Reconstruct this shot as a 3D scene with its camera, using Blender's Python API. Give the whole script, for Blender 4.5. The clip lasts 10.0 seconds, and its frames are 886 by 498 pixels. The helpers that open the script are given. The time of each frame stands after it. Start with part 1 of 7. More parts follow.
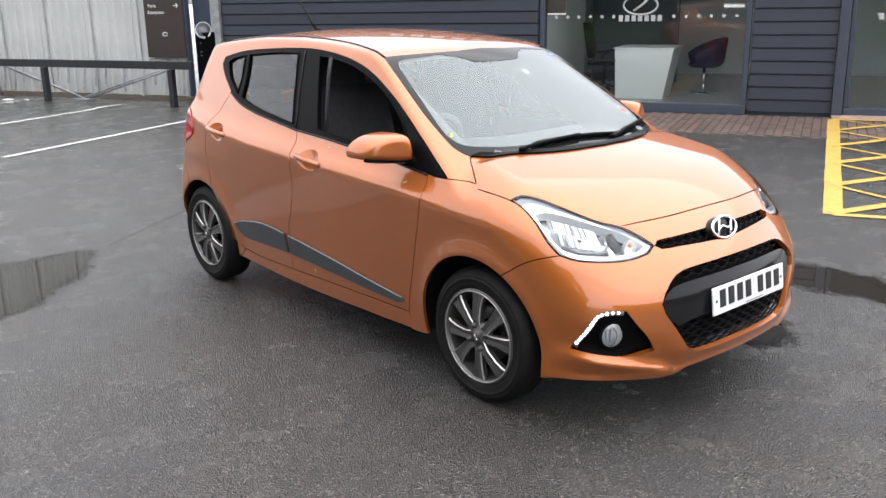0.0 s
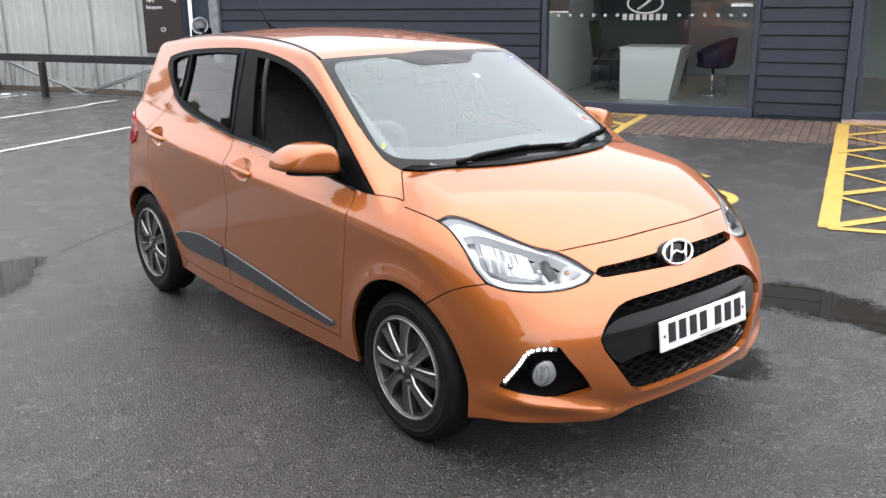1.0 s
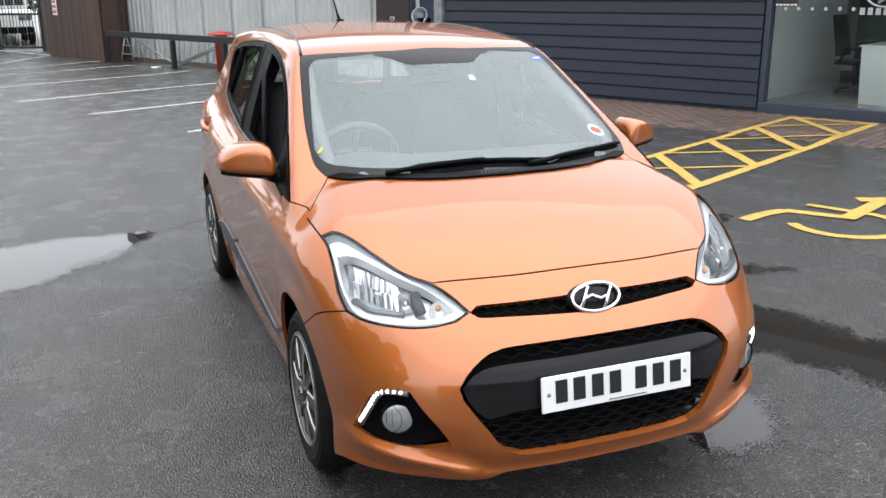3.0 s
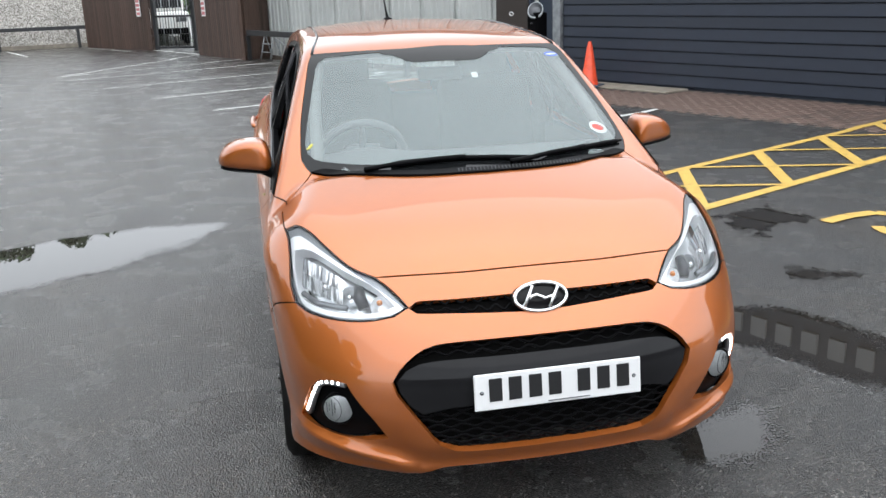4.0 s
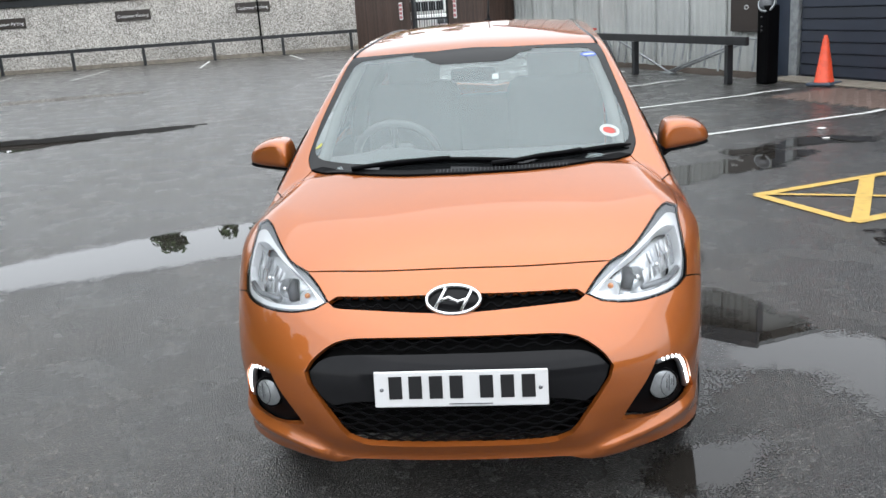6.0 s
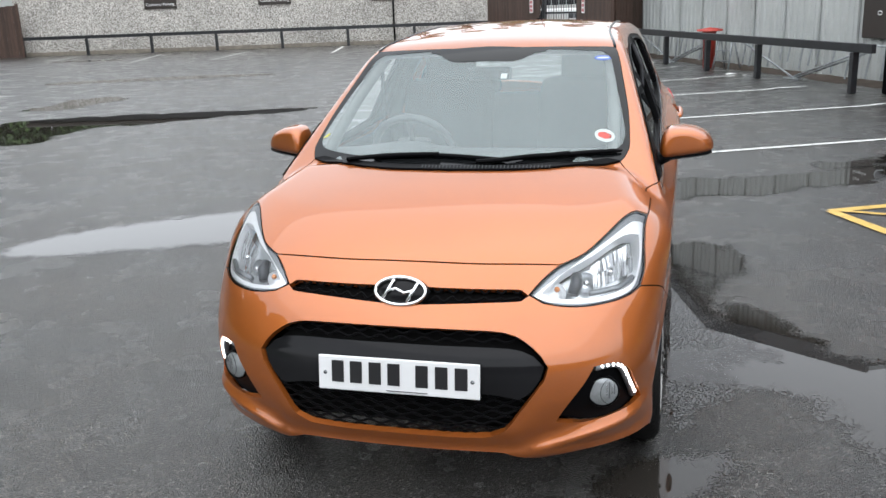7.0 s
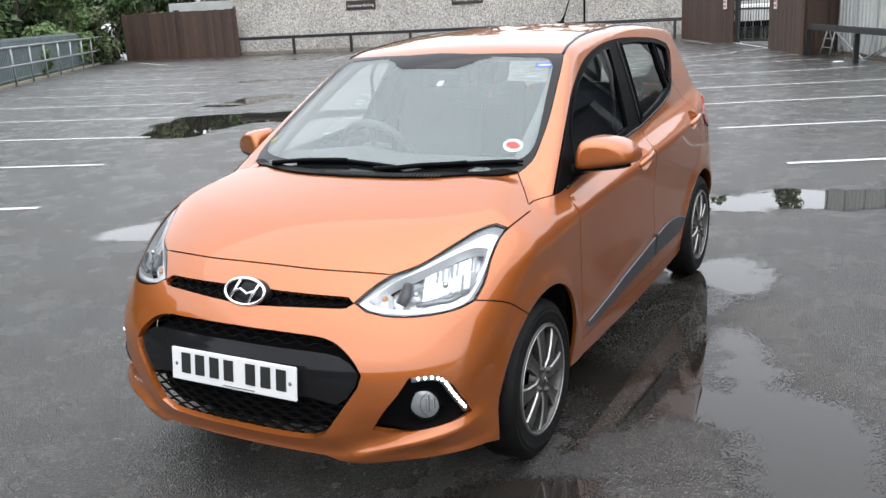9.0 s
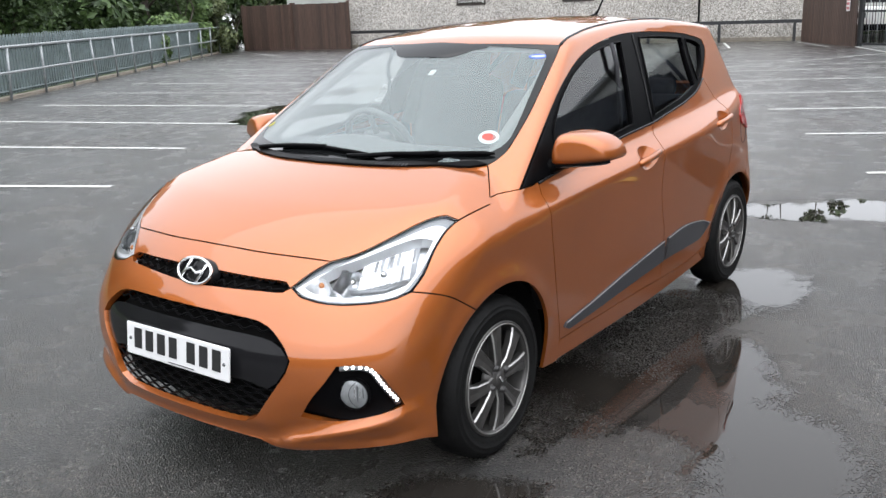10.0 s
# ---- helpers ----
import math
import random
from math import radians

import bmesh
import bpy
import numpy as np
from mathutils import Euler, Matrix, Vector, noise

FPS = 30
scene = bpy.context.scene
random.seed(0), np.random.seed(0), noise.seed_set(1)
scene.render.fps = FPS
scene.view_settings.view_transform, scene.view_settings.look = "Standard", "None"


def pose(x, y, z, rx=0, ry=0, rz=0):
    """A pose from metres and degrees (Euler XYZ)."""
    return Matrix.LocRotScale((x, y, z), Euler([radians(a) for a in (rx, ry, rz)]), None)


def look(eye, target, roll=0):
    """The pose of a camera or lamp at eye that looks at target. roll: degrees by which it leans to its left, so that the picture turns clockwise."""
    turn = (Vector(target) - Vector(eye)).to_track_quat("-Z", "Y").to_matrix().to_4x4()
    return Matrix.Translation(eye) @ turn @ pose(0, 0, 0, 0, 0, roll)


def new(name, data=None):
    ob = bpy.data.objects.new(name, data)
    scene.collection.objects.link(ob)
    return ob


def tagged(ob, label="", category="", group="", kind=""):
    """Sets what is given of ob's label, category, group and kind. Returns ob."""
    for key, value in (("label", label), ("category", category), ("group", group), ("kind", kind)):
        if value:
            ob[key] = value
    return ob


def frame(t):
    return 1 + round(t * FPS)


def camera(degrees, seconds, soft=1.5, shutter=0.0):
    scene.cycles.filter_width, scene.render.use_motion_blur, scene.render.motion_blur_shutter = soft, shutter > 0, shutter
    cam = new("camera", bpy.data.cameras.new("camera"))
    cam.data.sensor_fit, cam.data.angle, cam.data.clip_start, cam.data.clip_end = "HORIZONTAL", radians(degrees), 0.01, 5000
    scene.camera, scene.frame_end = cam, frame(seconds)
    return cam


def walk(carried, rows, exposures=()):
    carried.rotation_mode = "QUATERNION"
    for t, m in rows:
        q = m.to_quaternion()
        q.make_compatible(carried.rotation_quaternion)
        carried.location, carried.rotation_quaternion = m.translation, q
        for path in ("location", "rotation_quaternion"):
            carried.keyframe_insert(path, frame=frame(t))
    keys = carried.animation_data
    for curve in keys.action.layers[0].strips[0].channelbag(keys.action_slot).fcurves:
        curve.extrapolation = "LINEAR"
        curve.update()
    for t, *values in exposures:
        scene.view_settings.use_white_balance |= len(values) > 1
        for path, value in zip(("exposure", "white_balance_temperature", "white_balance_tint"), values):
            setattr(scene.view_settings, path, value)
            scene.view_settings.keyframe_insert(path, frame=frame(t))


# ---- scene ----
cam = camera(52.4, 10.0)
PATH = [
    (0, (-3.16, -2.544, 1.631), (-1.902, -1.084, 1.096), -1.0),
    (0.5, (-2.972, -2.511, 1.625), (-1.722, -1.045, 1.088), -1.0),
    (1, (-2.66, -2.51, 1.633), (-1.438, -1.022, 1.091), -0.6),
    (1.5, (-2.328, -2.622, 1.648), (-1.28, -1.008, 1.102), -1.2),
    (2, (-2.014, -2.656, 1.619), (-1.059, -0.987, 1.07), -0.3),
    (2.5, (-1.666, -2.72, 1.61), (-0.823, -0.993, 1.054), -0.2),
    (3, (-1.376, -2.881, 1.638), (-0.683, -1.09, 1.081), -0.5),
    (3.2, (-1.271, -2.923, 1.633), (-0.62, -1.116, 1.077), -0.3),
    (4.5, (-0.491, -3.135, 1.642), (-0.271, -1.229, 1.077), -3.2),
    (5, (-0.219, -3.099, 1.602), (-0.086, -1.186, 1.033), -3.5),
    (5.5, (0.059, -3.164, 1.622), (0.018, -1.243, 1.066), -4.3),
    (5.7, (0.146, -3.193, 1.605), (0.026, -1.271, 1.062), -4.3),
    (7, (0.844, -3.173, 1.606), (0.335, -1.315, 1.069), -2.2),
    (7.5, (1.14, -3.151, 1.611), (0.513, -1.33, 1.073), -1.4),
    (8, (1.39, -2.988, 1.588), (0.699, -1.19, 1.052), -1.2),
    (8.5, (1.668, -2.856, 1.597), (0.853, -1.11, 1.062), -2.1),
    (9, (1.95, -2.766, 1.597), (1.01, -1.08, 1.075), -3.1),
    (9.5, (2.136, -2.574, 1.553), (1.11, -0.938, 1.034), -3.2),
    (10, (2.369, -2.437, 1.537), (1.221, -0.883, 1.02), -2.1),
]
walk(cam, [(t, look(eye, target, roll)) for t, eye, target, roll in PATH], ((0, 1.62, 6450, 12.5), (1.5, 1.53, 6380, 12), (4.5, 1.27, 6240, 8), (7, 1.2, 6250, 8.5), (10, 1.36, 6330, 10.5)))

# ---- light ----
SUN_UP, SUN_TURN = radians(78), radians(150)
world = bpy.data.worlds.new("overcast_sky")
scene.world = world
world.use_nodes = True
wn, wl = world.node_tree.nodes, world.node_tree.links
sky = wn.new("ShaderNodeTexSky")
sky.sky_type, sky.sun_disc = "NISHITA", False
sky.sun_elevation, sky.sun_rotation = SUN_UP, SUN_TURN
sky.air_density, sky.dust_density, sky.ozone_density = 1.0, 3.0, 1.0
grey = wn.new("ShaderNodeHueSaturation")
grey.inputs["Saturation"].default_value, grey.inputs["Value"].default_value = 0.12, 1.4
wl.new(sky.outputs[0], grey.inputs["Color"])
# cloud evens out the glare round the hidden sun
cloud = wn.new("ShaderNodeMix")
cloud.data_type, cloud.blend_type = "RGBA", "DARKEN"
cloud.inputs[0].default_value = 1.0
cloud.inputs[7].default_value = (7.0, 7.25, 7.5, 1)
wl.new(grey.outputs[0], cloud.inputs[6])
wl.new(cloud.outputs[2], wn["Background"].inputs[0])
wn["Background"].inputs[1].default_value = 0.15

sun_data = bpy.data.lights.new("sun", "SUN")
sun_data.energy, sun_data.angle, sun_data.color = 0.7, radians(110), (1.0, 0.97, 0.93)
sun = new("sun", sun_data)
sun.matrix_world = look((0, 0, 30), (-30 * math.cos(SUN_UP) * math.sin(SUN_TURN), -30 * math.cos(SUN_UP) * math.cos(SUN_TURN), 30 - 30 * math.sin(SUN_UP)))


# ---- materials ----
class Mat:
    """A node material: nodes are added by kind, sockets linked by name."""

    def __init__(self, name):
        self.mat = bpy.data.materials.new(name)
        self.mat.use_nodes = True
        self.nodes, self.links = self.mat.node_tree.nodes, self.mat.node_tree.links
        self.bsdf = self.nodes["Principled BSDF"]
        self.coord = None

    def add(self, kind, **values):
        n = self.nodes.new("ShaderNode" + kind)
        for k, v in values.items():
            n.inputs[k.replace("_", " ")].default_value = v
        return n

    def link(self, a, out, b, into):
        self.links.new(a.outputs[out], b.inputs[into])

    def set(self, **values):
        for k, v in values.items():
            self.bsdf.inputs[k.replace("_", " ")].default_value = v
        return self

    def place(self):
        if self.coord is None:
            g = self.add("NewGeometry")
            self.coord = g
        return self.coord

    def noise(self, scale, detail=4.0, rough=0.6, stretch=None):
        n = self.add("TexNoise", Scale=scale, Detail=detail, Roughness=rough)
        if stretch:
            m = self.add("Mapping")
            m.inputs["Scale"].default_value = stretch
            self.link(self.place(), "Position", m, "Vector")
            self.link(m, "Vector", n, "Vector")
        else:
            self.link(self.place(), "Position", n, "Vector")
        return n

    def ramp(self, src, out, stops):
        r = self.add("ValToRGB")
        e = r.color_ramp.elements
        for i, (at, col) in enumerate(stops):
            el = e[i] if i < 2 else e.new(at)
            el.position = at
            el.color = (*col, 1) if isinstance(col, tuple) else (col, col, col, 1)
        self.link(src, out, r, 0)
        return r

    def mix(self, fac, a, b, how="MIX"):
        m = self.add("Mix")
        m.data_type, m.blend_type = "RGBA", how
        for sock, v in ((m.inputs[0], fac), (m.inputs[6], a), (m.inputs[7], b)):
            if hasattr(v, "is_output"):
                self.links.new(v, sock)
            elif isinstance(v, tuple):
                sock.default_value = (*v, 1)
            else:
                sock.default_value = v
        return m.outputs[2]

    def bump(self, src, out, strength, dist=0.01):
        b = self.add("Bump", Strength=strength, Distance=dist)
        self.link(src, out, b, "Height")
        if self.bsdf.inputs["Normal"].links:
            self.links.new(self.bsdf.inputs["Normal"].links[0].from_socket, b.inputs["Normal"])
        self.link(b, "Normal", self.bsdf, "Normal")
        return b

    def colour(self, sock):
        self.links.new(sock, self.bsdf.inputs["Base Color"])
        return self


def plain(name, col, rough=0.5, metal=0.0, vary=0.25, scale=6.0, coat=0.0, bump=0.0, bscale=120.0, spec=0.5):
    m = Mat(name).set(Roughness=rough, Metallic=metal, Coat_Weight=coat, Specular_IOR_Level=spec)
    n = m.noise(scale)
    dark = tuple(c * (1 - vary) for c in col)
    light = tuple(min(1, c * (1 + vary * 0.6)) for c in col)
    m.colour(m.ramp(n, 0, ((0.3, dark), (0.7, light))).outputs[0])
    if bump:
        m.bump(m.noise(bscale), 0, bump, 0.004)
    return m.mat


def pieces(name, col, rough, vary, metal=0.0, bump=0.15, bscale=60.0, stretch=None, stain=0.35):
    """A material whose shade differs from piece to piece."""
    m = Mat(name).set(Roughness=rough, Metallic=metal)
    info = m.add("ObjectInfo")
    shade = m.ramp(info, "Random", ((0.0, tuple(c * (1 - vary) for c in col)), (1.0, tuple(min(1, c * (1 + vary)) for c in col))))
    n = m.noise(bscale / 12, stretch=stretch)
    grain = m.ramp(n, 0, ((0.25, 1 - stain), (0.7, 1.0)))
    m.colour(m.mix(1.0, shade.outputs[0], grain.outputs[0], "MULTIPLY"))
    m.bump(m.noise(bscale, stretch=stretch), 0, bump, 0.004)
    return m.mat


def see_through(name, tint, gloss=1.45, rough=0.0, pale_veil=0.0):
    """Thin clear sheet: transparent, with the mirror image that its index gives; the last argument mixes in a pale
    film, damp haze and part of the sky's reflection painted as colour.
    """
    m = Mat(name)
    m.nodes.remove(m.bsdf)
    t = m.add("BsdfTransparent", Color=(*tint, 1))
    g = m.add("BsdfGlossy", Roughness=rough)
    f = m.add("Fresnel", IOR=gloss)
    x = m.add("MixShader")
    m.link(f, 0, x, 0)
    m.link(t, 0, x, 1)
    m.link(g, 0, x, 2)
    if pale_veil:
        d = m.add("BsdfDiffuse", Color=(0.36, 0.425, 0.43, 1))
        blot = m.ramp(m.noise(3.0, 5.0), 0, ((0.3, pale_veil * 0.92), (0.7, pale_veil * 1.08)))
        y = m.add("MixShader")
        m.link(blot, 0, y, 0)
        m.link(t, 0, y, 1)
        m.link(d, 0, y, 2)
        m.link(y, 0, x, 1)
    m.links.new(x.outputs[0], m.nodes["Material Output"].inputs[0])
    return m.mat


def paint_orange():
    m = Mat("orange_metallic_paint").set(Metallic=0.66, Roughness=0.42, Coat_Weight=1.0, Coat_Roughness=0.03, Coat_IOR=1.64)
    dirt = m.noise(2.5, 6.0)
    base = m.ramp(dirt, 0, ((0.3, (0.385, 0.102, 0.0145)), (0.75, (0.43, 0.115, 0.017))))
    fleck = m.noise(2600.0, 1.0)
    fl = m.ramp(fleck, 0, ((0.35, 0.82), (0.7, 1.12)))
    m.colour(m.mix(1.0, base.outputs[0], fl.outputs[0], "MULTIPLY"))
    return m.mat


def asphalt():
    m = Mat("wet_asphalt").set(Specular_IOR_Level=0.55, Coat_Roughness=0.28, Coat_IOR=1.36)
    big, mid = m.noise(0.35, 5.0), m.noise(2.6, 6.0)
    stones = m.add("TexVoronoi", Scale=150.0)
    coarse = m.noise(60.0, 4.0, 0.75)
    m.link(m.place(), "Position", stones, "Vector")
    col = m.ramp(stones, "Color", ((0.0, (0.004, 0.0034, 0.003)), (0.42, (0.013, 0.0117, 0.0104)), (0.74, (0.044, 0.0405, 0.0365)), (1.0, (0.26, 0.247, 0.228))))
    clump = m.ramp(coarse, 0, ((0.34, 0.6), (0.66, 1.3)))
    worn = m.ramp(big, 0, ((0.35, 0.7), (0.65, 1.2)))
    spots = m.ramp(mid, 0, ((0.35, 0.72), (0.65, 1.15)))
    c = m.mix(1.0, col.outputs[0], worn.outputs[0], "MULTIPLY")
    c = m.mix(1.0, c, clump.outputs[0], "MULTIPLY")
    tint = m.ramp(m.noise(0.9, 5.0), 0, ((0.36, (1.0, 0.90, 0.80)), (0.62, (0.97, 1.0, 1.03))))
    c = m.mix(1.0, c, tint.outputs[0], "MULTIPLY")
    m.colour(m.mix(1.0, c, spots.outputs[0], "MULTIPLY"))
    wet = m.ramp(mid, 0, ((0.36, 0.16), (0.66, 0.34)))
    m.link(wet, 0, m.bsdf, "Roughness")
    film = m.ramp(big, 0, ((0.34, 1.0), (0.66, 0.65)))
    m.link(film, 0, m.bsdf, "Coat Weight")
    m.bump(stones, "Distance", 0.75, 0.012)
    m.bump(coarse, 0, 0.45, 0.008)
    m.bump(mid, 0, 0.05, 0.02)
    ripple = m.add("Bump", Strength=0.5, Distance=0.008)
    m.link(stones, "Distance", ripple, "Height")
    m.link(ripple, 0, m.bsdf, "Coat Normal")
    return m.mat


def water():
    """Standing water; towards its edge the stones of the asphalt rise through it."""
    m = Mat("standing_water").set(Roughness=0.01, IOR=1.44)
    m.bsdf.inputs["Base Color"].default_value = (0.021, 0.0185, 0.016, 1)
    m.bump(m.noise(9.0, 2.0), 0, 0.008, 0.004)
    depth = m.add("Attribute")
    depth.attribute_name = "depth"
    deep = m.add("Math")
    deep.operation = "MULTIPLY"
    deep.inputs[1].default_value = 4.5
    m.link(depth, "Fac", deep, 0)
    grit = m.add("TexVoronoi", Scale=115.0)
    m.link(m.place(), "Position", grit, "Vector")
    over = m.add("Math")
    over.operation = "ADD"
    m.link(deep, 0, over, 0)
    m.link(grit, "Distance", over, 1)
    cut = m.ramp(over, 0, ((0.42, 0.0), (0.50, 1.0)))
    clear, x = m.add("BsdfTransparent"), m.add("MixShader")
    m.link(cut, 0, x, 0)
    m.link(clear, 0, x, 1)
    m.link(m.bsdf, 0, x, 2)
    m.links.new(x.outputs[0], m.nodes["Material Output"].inputs[0])
    return m.mat


def road_paint(name, col):
    m = Mat(name).set(Roughness=0.4)
    n, f = m.noise(14.0, 6.0), m.noise(140.0, 3.0)
    wear = m.ramp(n, 0, ((0.28, tuple(c * 0.55 for c in col)), (0.5, col)))
    chips = m.ramp(f, 0, ((0.22, 0.35), (0.4, 1.0)))
    m.colour(m.mix(1.0, wear.outputs[0], chips.outputs[0], "MULTIPLY"))
    m.bump(f, 0, 0.3, 0.004)
    return m.mat


def wood_fence():
    m = Mat("brown_stained_wood").set(Roughness=0.6)
    info = m.add("ObjectInfo")
    shade = m.ramp(info, "Random", ((0.0, (0.050, 0.030, 0.022)), (1.0, (0.092, 0.054, 0.040))))
    n = m.noise(9.0, 6.0, 0.65, (6.0, 6.0, 0.35))
    grain = m.ramp(n, 0, ((0.3, 0.55), (0.7, 1.15)))
    m.colour(m.mix(1.0, shade.outputs[0], grain.outputs[0], "MULTIPLY"))
    m.bump(n, 0, 0.3, 0.01)
    return m.mat


def pebbledash():
    m = Mat("grey_pebbledash").set(Roughness=0.85)
    v = m.add("TexVoronoi", Scale=32.0)
    m.link(m.place(), "Position", v, "Vector")
    big = m.noise(0.6, 5.0)
    tone = m.ramp(v, "Color", ((0.0, (0.10, 0.085, 0.07)), (0.5, (0.47, 0.44, 0.40)), (1.0, (0.88, 0.85, 0.80))))
    damp = m.ramp(big, 0, ((0.3, 0.72), (0.7, 1.05)))
    m.colour(m.mix(1.0, tone.outputs[0], damp.outputs[0], "MULTIPLY"))
    m.bump(v, "Distance", 0.8, 0.02)
    return m.mat


def leaf_mat(name, dark, light):
    m = Mat(name).set(Roughness=0.55)
    g = m.place()
    m.colour(m.ramp(g, "Random Per Island", ((0.0, dark), (1.0, light))).outputs[0])
    return m.mat


def glow(name, col, power):
    m = Mat(name).set(Emission_Strength=power)
    m.bsdf.inputs["Emission Color"].default_value = (*col, 1)
    m.bsdf.inputs["Base Color"].default_value = (*col, 1)
    return m.mat


ORANGE = paint_orange()
ASPHALT, WATER = asphalt(), water()
WHITE_LINE, YELLOW_LINE = road_paint("white_road_paint", (0.62, 0.62, 0.60)), road_paint("yellow_road_paint", (0.56, 0.365, 0.085))
BLACK_PLASTIC = plain("black_plastic", (0.003, 0.003, 0.0035), 0.34, vary=0.2, bump=0.04, bscale=700, spec=0.04)
GREY_PLASTIC = plain("charcoal_moulding", (0.040, 0.041, 0.045), 0.38, vary=0.15, bump=0.08, bscale=600, spec=0.3)
PIANO_BLACK = plain("gloss_black_plastic", (0.010, 0.010, 0.011), 0.08, vary=0.2, spec=0.16)
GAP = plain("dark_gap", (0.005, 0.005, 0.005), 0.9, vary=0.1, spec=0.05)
FRIT = plain("black_glass_border", (0.006, 0.0065, 0.007), 0.08, vary=0.1, spec=0.2)
RUBBER = plain("tyre_rubber", (0.008, 0.008, 0.008), 0.6, vary=0.4, scale=20, bump=0.3, bscale=160, spec=0.13)
ALLOY = plain("machined_alloy", (0.42, 0.41, 0.40), 0.30, 0.8, vary=0.15, scale=30)
ALLOY_MID = plain("satin_grey_alloy", (0.085, 0.082, 0.079), 0.34, 0.6, vary=0.2, scale=30)
ALLOY_DARK = plain("dark_alloy_paint", (0.055, 0.053, 0.053), 0.4, 0.4, vary=0.2)
CHROME = plain("chrome", (0.86, 0.87, 0.88), 0.09, 1.0, vary=0.04)
LAMP_CHROME = plain("lamp_chrome", (0.86, 0.87, 0.88), 0.28, 0.55, vary=0.04)
REFLECTOR = plain("lamp_reflector", (0.82, 0.84, 0.86), 0.22, 0.7, vary=0.1, scale=60, bump=0.25, bscale=110)
LAMP_GREY = plain("lamp_housing", (0.20, 0.205, 0.215), 0.25, 0.6, vary=0.2)
LAMP_SATIN = plain("satin_silver_trim", (0.25, 0.262, 0.275), 0.30, 0.5, vary=0.08)
FROSTED = plain("frosted_lens", (0.40, 0.41, 0.415), 0.16, 0.25, vary=0.12, scale=60, coat=1.0)
MIRROR_FACET = plain("mirror_facet", (0.66, 0.67, 0.68), 0.10, 0.85, vary=0.03)
LAMP_DARK = plain("dark_lamp_divider", (0.06, 0.063, 0.07), 0.3, 0.3, vary=0.2)
AMBER = plain("amber_bulb", (0.55, 0.22, 0.08), 0.25, vary=0.2)
RED_LENS = plain("red_lamp_lens", (0.42, 0.02, 0.025), 0.1, vary=0.2, coat=1.0)
LED = glow("white_led", (1.0, 0.98, 0.95), 3.0)
PLATE_WHITE = plain("plate_white", (0.66, 0.66, 0.66), 0.35, vary=0.05)
PLATE_BLACK = plain("plate_black", (0.01, 0.01, 0.011), 0.4, vary=0.1)
SCREEN_GLASS = see_through("windscreen_glass", (0.90, 0.95, 0.94), 1.5, 0.28, pale_veil=0.28)
SIDE_GLASS = see_through("side_glass", (0.90, 0.94, 0.93), 1.6)
LAMP_GLASS = see_through("lamp_lens", (0.95, 0.96, 0.97), 1.42)
SHOP_GLASS = see_through("shop_glass", (0.88, 0.92, 0.92), 1.5)
SEAT_CLOTH = plain("dark_seat_cloth", (0.026, 0.026, 0.030), 0.85, vary=0.3, scale=40, bump=0.2, bscale=500)
CABIN_GREY = plain("cabin_grey_plastic", (0.13, 0.134, 0.138), 0.55, vary=0.15, bump=0.1, bscale=500)
TRIM_GREY = plain("grey_cabin_trim", (0.22, 0.22, 0.215), 0.8, vary=0.15)
HEADLINING = plain("pale_headlining", (0.48, 0.475, 0.46), 0.9, vary=0.1)
NAVY = pieces("navy_cladding", (0.016, 0.0215, 0.036), 0.5, 0.14, bump=0.05, stain=0.2)
NAVY_FRAME = plain("navy_steel_frame", (0.035, 0.045, 0.066), 0.45, vary=0.15)
BRICK = pieces("block_paver", (0.115, 0.077, 0.062), 0.5, 0.35, bump=0.3, bscale=90)
JOINT = plain("paving_joint", (0.035, 0.03, 0.026), 0.7, vary=0.3)
STONE_EDGE = plain("concrete_edging", (0.24, 0.21, 0.17), 0.6, vary=0.3, bump=0.2)
PINK_STONE = plain("pink_concrete", (0.36, 0.25, 0.21), 0.6, vary=0.25, bump=0.2)
DIRT = plain("brown_leaf_dirt", (0.055, 0.038, 0.026), 0.85, vary=0.5, scale=14, bump=0.5, bscale=60)
CORRUGATED = plain("pale_corrugated_steel", (0.43, 0.445, 0.43), 0.45, vary=0.12, scale=1.2, bump=0.05)
PALISADE = plain("grey_green_steel", (0.13, 0.165, 0.17), 0.5, vary=0.3, scale=3)
GALVANISED = plain("galvanised_steel", (0.34, 0.36, 0.37), 0.42, 0.5, vary=0.3, scale=9)
BLACK_STEEL = plain("black_painted_steel", (0.017, 0.018, 0.020), 0.4, vary=0.3)
WOOD, PEBBLE = wood_fence(), pebbledash()
SIGN_BROWN = plain("dark_brown_sign", (0.035, 0.027, 0.023), 0.4, vary=0.1)
SIGN_WHITE = plain("white_lettering", (0.78, 0.78, 0.77), 0.5, vary=0.05)
SIGN_PINK = plain("faded_red_sign", (0.50, 0.17, 0.18), 0.5, vary=0.15)
CONE_ORANGE = plain("cone_orange_plastic", (0.72, 0.075, 0.025), 0.45, vary=0.2, scale=12)
CONE_BASE = plain("blue_grey_cone_base", (0.05, 0.07, 0.10), 0.6, vary=0.2)
RED_PLASTIC = plain("red_plastic", (0.45, 0.05, 0.035), 0.45, vary=0.2)
DESK_WHITE = plain("white_laminate", (0.72, 0.72, 0.70), 0.35, vary=0.05)
ROOM_WHITE = plain("painted_plaster", (0.76, 0.77, 0.77), 0.7, vary=0.06)
ROOM_FLOOR = plain("grey_tile_floor", (0.32, 0.33, 0.335), 0.25, vary=0.15)
PURPLE = plain("dark_purple_fabric", (0.022, 0.012, 0.045), 0.7, vary=0.2)
